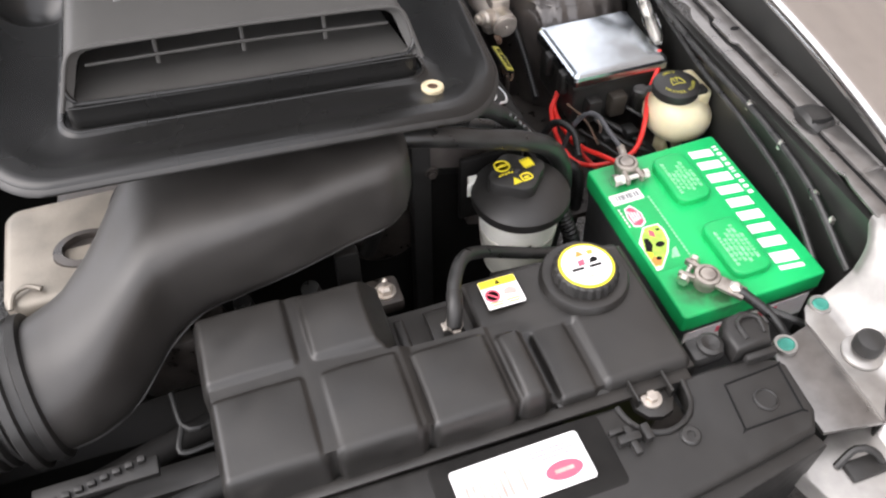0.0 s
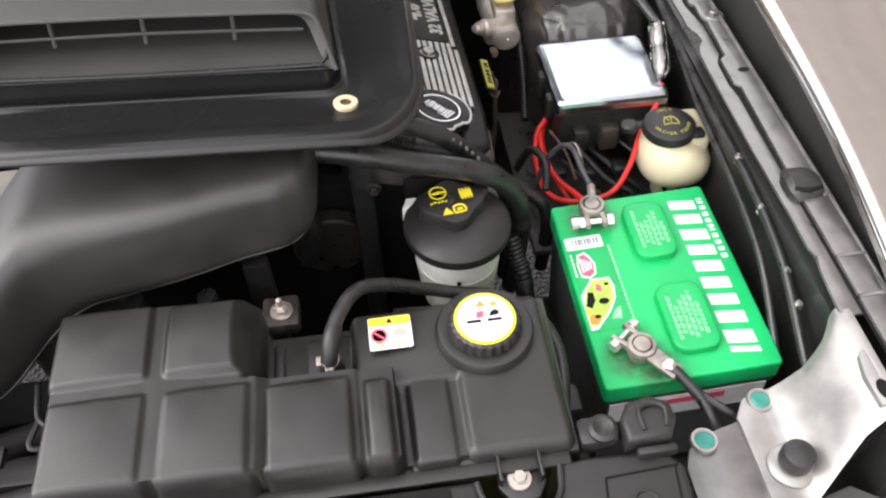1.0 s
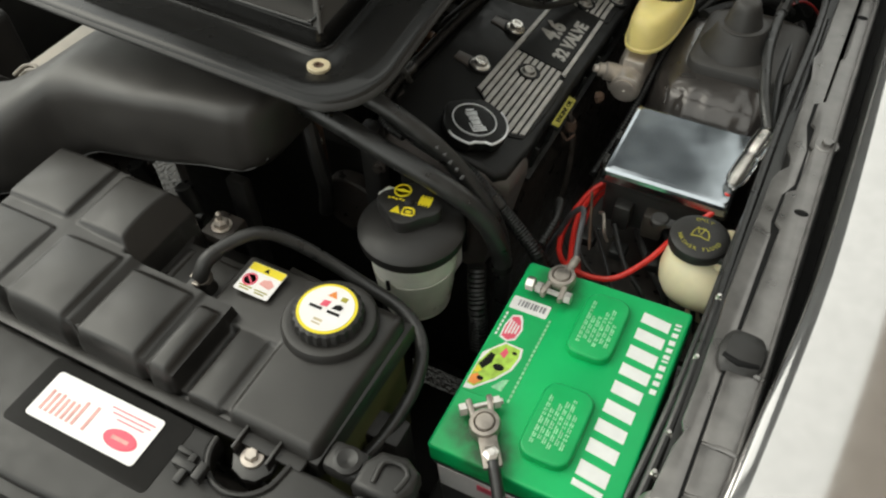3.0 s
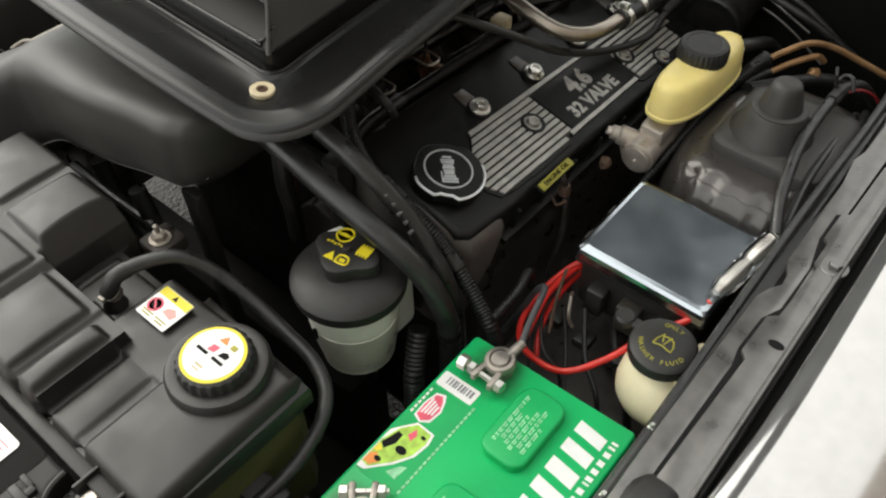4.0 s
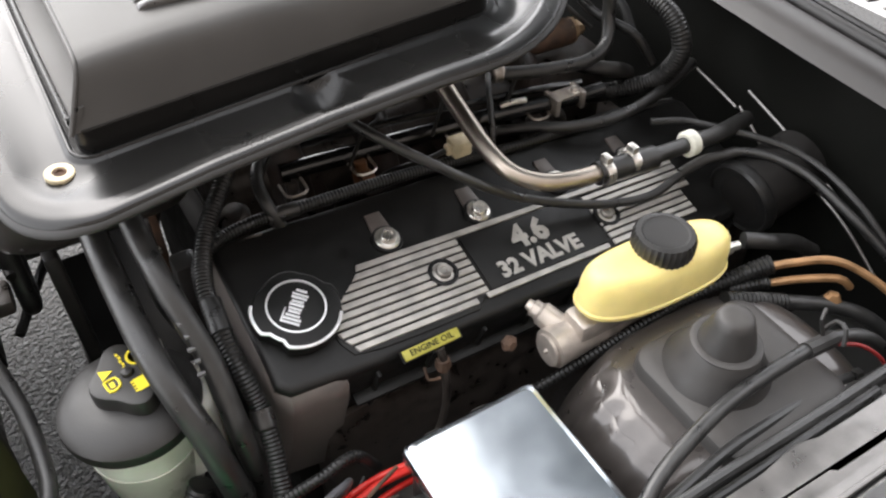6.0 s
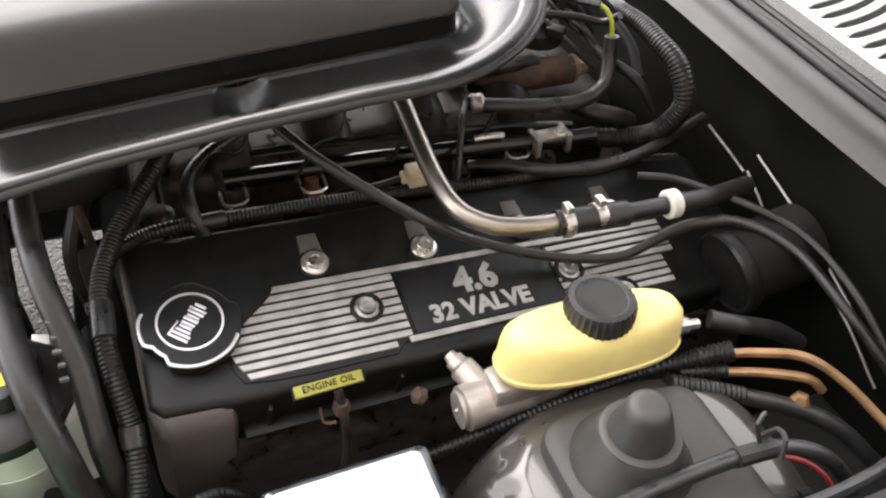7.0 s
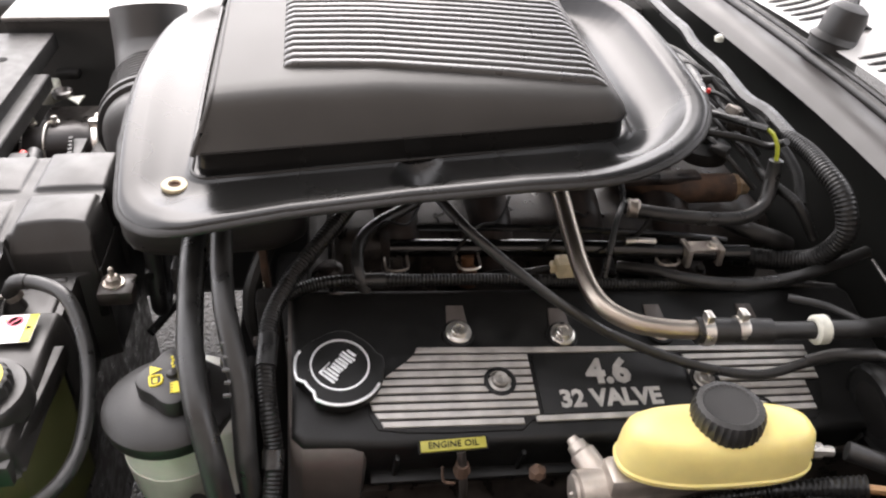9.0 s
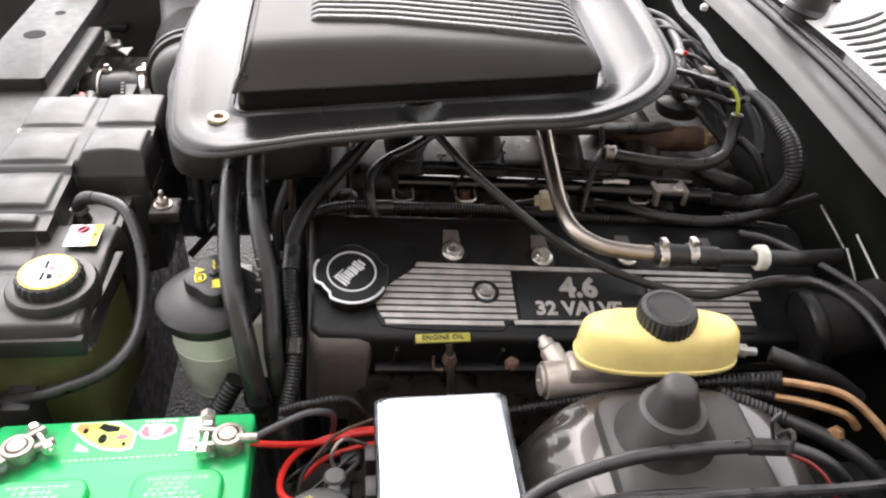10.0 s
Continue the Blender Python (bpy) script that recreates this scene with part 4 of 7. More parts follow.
    hex_bolt("bolt", on(-0.1065, -0.108, 0.8645), lug, 0.0062, 0.0055, 0.0105, ALUM, "dull zinc bolt")
    lug2 = part("mounting_lug", prism([(-0.492, -0.090), (-0.456, -0.090), (-0.456, -0.118), (-0.466, -0.130), (-0.482, -0.130), (-0.492, -0.118)], 0.855, 0.8615, None, 0.002), TANK, t)
    hex_bolt("bolt", on(-0.474, -0.115, 0.8645), lug2, 0.0065, 0.0055, 0.0125, STEEL, "zinc bolt")
    cap = part("cap_base", lathe([(0.0465, 0.870), (0.046, 0.887), (0.0435, 0.8915), (0.039, 0.8925), (0.034, 0.8915)], on(-0.113, 0.030, 0), 48), TANK, t)
    c2 = part("cap", lathe([(0.033, 0.874), (0.0335, 0.898), (0.0315, 0.903), (0.029, 0.9045), (0.0004, 0.9045)], on(-0.113, 0.030, 0), 96, 0.0008, 24), RUBBER, cap, "fluted black pressure cap")
    part("yellow_ring", lathe([(0.0285, 0), (0.0285, 0.0006), (0.0004, 0.0006)], on(-0.113, 0.030, 0.9044), 40), YELLOW, c2)
    part("white_disc", lathe([(0.0255, 0), (0.0255, 0.0006), (0.0004, 0.0006)], on(-0.113, 0.030, 0.9049), 40), PAPER, c2)
    m = on(-0.113, 0.030, 0.9056)
    def mark(bm, mat):
        bm.transform(m)
        part("pictogram", bm, mat, c2)
    mark(prism([(-0.007, 0.0125), (0.003, 0.0125), (-0.002, 0.020)], 0, 0.0004), ORANGE)
    mark(box(0.007, 0.013, 0.012, 0.017, 0, 0.0004, 0), YELLOW_D)
    mark(prism([(-0.008, 0.0), (-0.001, 0.001), (0.000, 0.008), (-0.007, 0.007)], 0, 0.0004), REDINK)
    mark(prism([(0.004, 0.001), (0.013, 0.002), (0.014, 0.006), (0.010, 0.008), (0.006, 0.006)], 0, 0.0004), INK)
    for x in (-0.017, 0.002):
        mark(box(x, x + 0.013, -0.0045, -0.0015, 0, 0.0004, 0), INK)
    mark(box(-0.005, 0.004, -0.016, -0.0135, 0, 0.0003, 0), BEIGE)
    mark(box(-0.005, 0.004, -0.0195, -0.018, 0, 0.0003, 0), BEIGE)
    st = part("warning_label", prism(round_rect(-0.220, -0.180, 0.022, 0.058, 0.002), 0.8857, 0.8864), PAPER, t, "white and yellow warning label")
    part("yellow_strip", prism(round_rect(-0.2195, -0.1805, 0.0485, 0.0575, 0.001), 0.8864, 0.8868), YELLOW, st)
    part("pictogram", prism([(-0.203, 0.0505), (-0.197, 0.0505), (-0.200, 0.0560)], 0.8868, 0.8871), INK, st)
    part("pictogram", merge(lathe([(0.0078, 0), (0.0078, 0.0003), (0.0060, 0.0003), (0.0060, 0)], on(-0.2105, 0.0375, 0.8864), 20), box(-0.0066, 0.0066, -0.0009, 0.0009, 0, 0.0003, 0, m=on(-0.2105, 0.0375, 0.8864, 0, 0, -40))), REDINK, st)
    part("pictogram", box(-0.2135, -0.2080, 0.0345, 0.0400, 0.8864, 0.8866, 0), INK, st)
    part("pictogram", prism([(-0.199, 0.036), (-0.186, 0.034), (-0.1835, 0.040), (-0.190, 0.0445), (-0.197, 0.042)], 0.8864, 0.8867), PINK, st)
    for xa, xb, y in ((-0.2165, -0.202, 0.0280), (-0.199, -0.184, 0.0280), (-0.2150, -0.204, 0.0250), (-0.197, -0.186, 0.0250)):
        part("fine_print", box(xa, xb, y, y + 0.0014, 0.8864, 0.8867, 0), YELLOW_D, st)
    # vent hose round the tank
    h = thing("vent_hose", (-0.1, 0.09, 0.85), "thin black rubber vent hose bent round the tank", "hose")
    part("hose", tube([(-0.258, 0.018, 0.884), (-0.254, 0.029, 0.900), (-0.245, 0.055, 0.904), (-0.226, 0.082, 0.902), (-0.200, 0.098, 0.884), (-0.168, 0.107, 0.861), (-0.128, 0.110, 0.841), (-0.085, 0.107, 0.829), (-0.052, 0.088, 0.822), (-0.034, 0.048, 0.815), (-0.036, 0.0, 0.799), (-0.05, -0.05, 0.785)], 0.0070, 14), HOSE, h)
    part("wrap", tube([(-0.258, 0.018, 0.884), (-0.254, 0.029, 0.900), (-0.250, 0.042, 0.903)], 0.0080, 12), RUBBER, h)
    part("clamp", merge(lathe([(0.0088, -0.003), (0.0092, 0), (0.0088, 0.003)], on(-0.257, 0.022, 0.881, 20, 0, 0), 16), box(-0.270, -0.264, 0.016, 0.026, 0.880, 0.883, 0.001), box(-0.262, -0.254, 0.009, 0.013, 0.879, 0.884, 0.001)), LEAD, h)
    part("nipple", lathe([(0.012, 0), (0.010, 0.006), (0.007, 0.012), (0.007, 0.02)], on(-0.257, 0.020, 0.866)), TANK, h)
    s = thing("stud_bracket", (-0.305, 0.102, 0.85), "zinc stud and nut on a dark bracket", "bolt")
    part("bracket", box(-0.325, -0.288, 0.086, 0.125, 0.835, 0.8535, 0.005), DARK, s)
    part("stud", merge(lathe([(0.003, 0), (0.003, 0.018), (0.001, 0.020)], on(-0.305, 0.103, 0.856), 10), lathe([(0.0085, 0), (0.008, 0.006), (0.005, 0.009)], on(-0.305, 0.103, 0.856), 6), lathe([(0.0115, -0.003), (0.0115, 0.0)], on(-0.305, 0.103, 0.856), 20)), ALUM, s)


# ---- power steering reservoir ----
def steering_reservoir():
    r = thing("power_steering_reservoir", (-0.118, 0.182, 0.74), "translucent fluid reservoir with a black screw lid and yellow symbols", "fluid reservoir")
    at = on(-0.118, 0.182, 0)
    part("body", lathe([(0.030, 0.735), (0.036, 0.74), (0.040, 0.775), (0.043, 0.81), (0.045, 0.85), (0.044, 0.856)], at, 40), MILKY, r, "milky plastic body")
    lobe = [(x, y) for x, y in round_rect(-0.145, -0.086, 0.190, 0.240, 0.016, 5)]
    part("rear_lobe", prism(lobe, 0.765, 0.852, None, 0.008, 3), MILKY, r, "milky square spout behind the body")
    part("fluid_band", lathe([(0.0366, 0.745), (0.0408, 0.775), (0.0436, 0.807), (0.042, 0.809)], at, 40), FLUID, r)
    part("level_mark", box(-0.125, -0.121, 0.1362, 0.1385, 0.80, 0.815, 0.0006), INK, r)
    part("rear_bracket", box(-0.165, -0.09, 0.242, 0.250, 0.76, 0.862, 0.003), FLATBLACK, r)
    part("side_tab", prism([(-0.170, 0.206), (-0.154, 0.206), (-0.154, 0.220), (-0.165, 0.220)], 0.842, 0.862, None, 0.003), MILKY, r)
    lid = part("lid", lathe([(0.045, 0.845), (0.0525, 0.847), (0.0535, 0.853), (0.053, 0.859), (0.046, 0.866), (0.028, 0.871), (0.0005, 0.873)], at, 48), BLACK, r, "black lid")
    grip = [(0.030 * math.cos(a) * (1 + 0.10 * math.cos(4 * a)), 0.026 * math.sin(a) * (1 + 0.12 * math.cos(4 * a))) for a in (2 * math.pi * k / 40 for k in range(40))]
    part("grip", prism(grip, 0.866, 0.887, at @ on(-0.004, 0.006, 0, 0, 0, 8), 0.003), BLACK, lid)
    m = at @ on(-0.004, 0.006, 0.8872, 0, 0, 8)
    wheel = m @ on(-0.011, 0.0125, 0)
    part("steering_symbol", merge(lathe([(0.0088, 0), (0.0088, 0.0005), (0.0070, 0.0005), (0.0070, 0)], wheel, 24), prism([(-0.0068, 0.0008), (-0.0030, 0.0012), (0.0, 0.0026), (0.0030, 0.0012), (0.0068, 0.0008), (0.0068, -0.0010), (0.0026, -0.0018), (-0.0026, -0.0018), (-0.0068, -0.0010)], 0, 0.0005, wheel), *[box(-0.0105 + 0.0037 * k, -0.0080 + 0.0037 * k, -0.0135 + 0.0008 * (k % 2), -0.0115 + 0.0008 * (k % 2), 0, 0.0005, 0, m=wheel) for k in range(6)]), YELLOW, lid)
    part("gear_symbol", merge(box(0.0090, 0.0215, 0.0005, 0.0095, 0, 0.0005, 0, m=m), *[box(0.0098 + 0.0031 * k, 0.0116 + 0.0031 * k, -0.0018, 0.0120, 0, 0.0006, 0, m=m) for k in range(4)]), YELLOW, lid)
    part("warning_symbol", merge(prism([(-0.0135, -0.0175), (-0.0030, -0.0175), (-0.0082, -0.0080)], 0, 0.0005, m), tube([m @ Vector(p) for p in ((-0.0010, -0.0175, 0.0003), (-0.0010, -0.0090, 0.0003), (0.0065, -0.0080, 0.0003), (0.0095, -0.0110, 0.0003), (0.0095, -0.0165, 0.0003), (-0.0010, -0.0175, 0.0003))], 0.0011, 6, 0.003), box(0.0015, 0.0070, -0.0150, -0.0115, 0, 0.0005, 0, m=m)), YELLOW, lid)
    part("vent_dot", lathe([(0.005, 0), (0.004, 0.003), (0.0004, 0.004)], m @ on(0.0, 0.0, 0)), BLACK, lid)
    r.scale = (1.09, 1.09, 1.0)
    r.location += Vector((0.003, 0.006, 0.003))


# ---- battery ----
MB = pose(0.004, -0.006, 0.806, 0.6, -2.9, 0) @ Matrix.Diagonal((1, 1.025, 1, 1))


def clamp(parent, m, name="terminal_clamp", label="tarnished lead clamp"):
    c = part(name, lathe([(0.0090, 0.0), (0.0140, 0), (0.0150, 0.003), (0.0150, 0.010), (0.0138, 0.0125), (0.0105, 0.0130), (0.0096, 0.0115), (0.0096, 0.004)], m, 28), LEAD, parent, label)
    part("post_top", lathe([(0.0088, 0.0), (0.0088, 0.0120), (0.0076, 0.0135), (0.0004, 0.0138)], m, 20), LEAD, c, "dull post top")
    part("jaw", box(-0.030, -0.011, -0.0105, -0.0045, 0.0015, 0.0105, 0.002, m=m @ on(0, 0, 0, 0, 0, 5)), LEAD, c)
    part("jaw", box(-0.030, -0.011, 0.0045, 0.0105, 0.0015, 0.0105, 0.002, m=m @ on(0, 0, 0, 0, 0, -5)), LEAD, c)
    part("clamp_bolt", lathe([(0.0030, -0.022), (0.0030, 0.013), (0.0064, 0.0132), (0.0064, 0.020), (0.002, 0.0205)], m @ on(-0.021, 0, 0.006, 90, 0, 0), 6), STEEL, c)
    part("clamp_nut", lathe([(0.0064, 0), (0.0064, 0.006), (0.003, 0.0065)], m @ on(-0.021, 0.013, 0.006, -90, 0, 0), 6), STEEL, c)
    return c


def battery():
    b = thing("car_battery", tuple(MB @ Vector((0.09, 0.12, -0.19))), "green-topped car battery with white print, slightly dirty", "battery")
    part("case", merge(prism(round_rect(0.003, 0.179, 0.003, 0.238, 0.006), -0.19, -0.028, MB)), GREY_CASE, b, "dark grey case")
    lid = part("lid", prism(round_rect(0, 0.182, 0, 0.241, 0.005), -0.026, 0.0, MB, 0.003, 3), GREEN, b, "bright green lid")
    part("lid_skirt", prism(round_rect(0.0015, 0.1805, 0.0015, 0.2395, 0.005), -0.036, -0.026, MB, 0.001), GREY_CASE, lid)
    part("side_label", box(0.008, 0.172, 0.0008, 0.0026, -0.075, -0.036, 0, m=MB), PAPER, b, "white and red side label")
    part("label_stripe", box(0.05, 0.13, 0.0002, 0.0009, -0.052, -0.042, 0, m=MB), REDINK, b)
    for x0, x1, y0, y1 in ((0.077, 0.124, 0.143, 0.222), (0.079, 0.129, 0.024, 0.106)):
        o = round_rect(x0, x1, y0, y1, 0.014, 4)
        cap = part("vent_cap", prism(o, 0.0, 0.010, MB, 0.003, 3), GREEN_D, b, "raised green vent cover")
        lines = []
        for k in range(6):
            xx, yy = x0 + 0.0085 + 0.0056 * k, y0 + 0.013 + 0.003 * ((k * 5) % 3)
            while yy < y1 - 0.016 - 0.006 * ((k * 7) % 4):
                w = 0.0032 + 0.0018 * ((int(yy * 9000) + k * 3) % 4)
                lines.append(box(xx, xx + 0.0013, yy, yy + w, 0.0100, 0.0103, 0, m=MB))
                lines.append(box(xx + 0.0022, xx + 0.0034, yy, yy + w * 0.8, 0.0100, 0.0103, 0, m=MB))
                yy += w + 0.0013
        part("small_print", merge(*lines), PALE_PRINT, cap)
    # large brand print as plain bars
    y = 0.020
    for w in (0.009, 0.023, 0.021, 0.020, 0.021, 0.021, 0.020, 0.022, 0.020, 0.019):
        part("print_bar", prism([(0.1355, y), (0.1355, y + w * 0.66), (0.1650, y + w * 0.66 - 0.004), (0.1650, y - 0.004)], 0.0, 0.0005, MB), WHITE, b, "plain white print")
        y += w + 0.0015
    y = 0.134
    for w in (0.009, 0.008, 0.008, 0.009, 0.003, 0.007, 0.008, 0.009, 0.008, 0.004, 0.004):
        part("print_bar", box(0.1690, 0.1752, y, y + w * 0.62, 0.0, 0.0005, 0, m=MB), WHITE, b)
        y += w + 0.0012
    lab = part("top_label", prism(round_rect(0.003, 0.051, 0.066, 0.172, 0.002), 0.0, 0.0005, MB), GREEN_D, b, "printed label with a small picture")
    bar = part("white_bar", prism(round_rect(0.004, 0.046, 0.174, 0.191, 0.002), 0.0, 0.0006, MB), PAPER, b, "white bar with grey print")
    for k in range(9):
        part("fine_print", box(0.012 + 0.0034 * k, 0.0135 + 0.0034 * k + 0.0006 * (k % 3), 0.1795, 0.1875, 0.0006, 0.0008, 0, m=MB), surface("grey_print", (0.22, 0.22, 0.23), 0.5) if k == 0 else bpy.data.materials["grey_print"], bar)
    part("emblem", prism([(0.011, 0.136), (0.020, 0.133), (0.028, 0.138), (0.030, 0.152), (0.026, 0.163), (0.022, 0.169), (0.013, 0.166), (0.010, 0.152)], 0.0005, 0.0009, MB), PAPER, lab)
    part("emblem", prism([(0.0125, 0.138), (0.020, 0.135), (0.0265, 0.140), (0.028, 0.152), (0.0245, 0.161), (0.0205, 0.166), (0.0145, 0.164), (0.0118, 0.152)], 0.0009, 0.0012, MB), REDINK, lab)
    for k in range(4):
        part("fine_print", box(0.014 + 0.0032 * k, 0.0158 + 0.0032 * k, 0.1415 + 0.001 * k, 0.160 - 0.0015 * k, 0.0012, 0.0014, 0, m=MB), PAPER, lab)
    for k in range(6):
        part("fine_print", box(0.0052, 0.0072, 0.137 + 0.0054 * k, 0.1405 + 0.0054 * k, 0.0005, 0.0008, 0, m=MB), PAPER, lab)
    pic = part("picture", prism([(0.004, 0.068), (0.012, 0.069), (0.030, 0.088), (0.040, 0.104), (0.0425, 0.120), (0.040, 0.131), (0.020, 0.132), (0.004, 0.112)], 0.0005, 0.0009, MB), PAPER, lab, "small picture of a lime racing car")
    part("picture_shape", prism([(0.005, 0.074), (0.013, 0.073), (0.028, 0.089), (0.0375, 0.104), (0.0400, 0.119), (0.0380, 0.129), (0.0215, 0.130), (0.011, 0.118), (0.005, 0.100)], 0.0009, 0.0012, MB), LIME, pic)
    part("picture_shape", prism([(0.0065, 0.098), (0.012, 0.094), (0.018, 0.104), (0.0175, 0.114), (0.012, 0.115)], 0.0012, 0.0014, MB), INK, pic)
    part("picture_shape", prism([(0.021, 0.117), (0.027, 0.113), (0.0285, 0.121), (0.024, 0.126)], 0.0012, 0.0014, MB), REDINK, pic)
    part("picture_shape", prism([(0.0055, 0.0755), (0.0125, 0.0745), (0.018, 0.082), (0.0105, 0.088), (0.0055, 0.084)], 0.0012, 0.0014, MB), ORANGE, pic)
    part("picture_shape", prism([(0.0055, 0.088), (0.010, 0.0885), (0.0125, 0.0925), (0.006, 0.097)], 0.0012, 0.0014, MB), YELLOW, pic)
    for x, y, q in ((0.0265, 0.1015, 0.0048), (0.0345, 0.1225, 0.0022), (0.0150, 0.0835, 0.0030)):
        part("picture_shape", lathe([(q, 0), (q, 0.0003), (0.0003, 0.0003)], MB @ on(x, y, 0.0014) @ Matrix.Diagonal((1.2, 0.8, 1, 1)), 18), INK, pic)
    part("picture_shape", prism([(0.029, 0.079), (0.040, 0.078), (0.042, 0.093), (0.036, 0.090)], 0.0005, 0.0008, MB), PALE_PRINT, lab)
    for k in range(19):
        part("dot", box(0.0500, 0.0522, 0.070 + 0.0056 * k, 0.0738 + 0.0056 * k, 0.0, 0.0006, 0, m=MB), PALE_PRINT, b)
    for x, y in ((0.044, 0.222), (0.045, 0.034)):
        part("post", lathe([(0.013, -0.002), (0.012, 0.004), (0.0088, 0.006), (0.0082, 0.020), (0.0004, 0.0205)], MB @ on(x, y, 0), 20), LEAD, b, "grey lead post")
    p = thing("positive_cable", tuple(MB @ Vector((0.046, 0.216, 0.005))), "battery clamp with a braided lead and a red wire", "battery cable")
    clamp(p, MB @ on(0.044, 0.222, 0.006, 0, 0, 88))
    part("nut", lathe([(0.0075, 0), (0.0075, 0.008), (0.003, 0.009)], MB @ on(0.014, 0.200, 0.016, 0, 90, 3), 6), STEEL, p)
    q = MB @ Vector((0.052, 0.228, 0.016))
    part("lug", tube([MB @ Vector((0.046, 0.226, 0.014)), MB @ Vector((0.050, 0.250, 0.017))], 0.005, 10), LEAD, p)
    part("lead", tube([MB @ Vector((0.050, 0.246, 0.017)), (0.046, 0.272, 0.838), (0.041, 0.296, 0.846), (0.033, 0.313, 0.838), (0.020, 0.320, 0.815), (0.008, 0.318, 0.78), (-0.01, 0.31, 0.73)], 0.0034, 10), surface("grey_black_lead", (0.05, 0.05, 0.055), 0.4), p, "grey-black lead")
    part("red_wire", tube([(0.036, 0.402, 0.805), (0.020, 0.385, 0.792), (0.011, 0.340, 0.780), (0.018, 0.298, 0.772), (0.045, 0.274, 0.778), (0.088, 0.270, 0.790), (0.118, 0.298, 0.806), (0.140, 0.335, 0.826), (0.166, 0.362, 0.846), (0.174, 0.380, 0.862)], 0.0034, 10), REDWIRE, p, "red wire")
    n = thing("negative_cable", tuple(MB @ Vector((0.040, 0.028, 0.006))), "negative battery clamp with a black cable", "battery cable")
    clamp(n, MB @ on(0.045, 0.034, 0.006, 0, 0, -52))
    part("lug_plate", box(-0.009, 0.009, -0.044, -0.012, 0.004, 0.010, 0.002, m=MB @ on(0.045, 0.034, 0.006, 0, 0, 36)), LEAD, n)
    part("lug_bolt", lathe([(0.0075, 0.009), (0.0075, 0.014), (0.004, 0.016), (0.0004, 0.016)], MB @ on(0.045, 0.034, 0.006, 0, 0, 36) @ on(0, -0.032, 0), 6), STEEL, n)
    part("cable", tube([MB @ Vector((0.064, 0.010, 0.013)), MB @ Vector((0.068, 0.003, 0.014)), MB @ Vector((0.076, -0.008, 0.010)), (0.092, -0.035, 0.812), (0.100, -0.060, 0.80), (0.12, -0.085, 0.775)], 0.0058, 12), HOSE, n)
    part("cable", tube([MB @ Vector((0.070, 0.002, 0.013)), (0.086, -0.020, 0.815), (0.110, -0.050, 0.815), (0.135, -0.062, 0.80), (0.15, -0.08, 0.77)], 0.004, 10), HOSE, n)
    t = thing("battery_tray", (0.09, 0.12, 0.58), "black plastic tray under the battery", "tray")
    part("tray", box(-0.02, 0.20, -0.02, 0.26, 0.585, 0.605, 0.006), BLACK, t)
    part("leg", box(0.02, 0.06, 0.0, 0.22, 0.20, 0.585, 0.01), DARK, t)


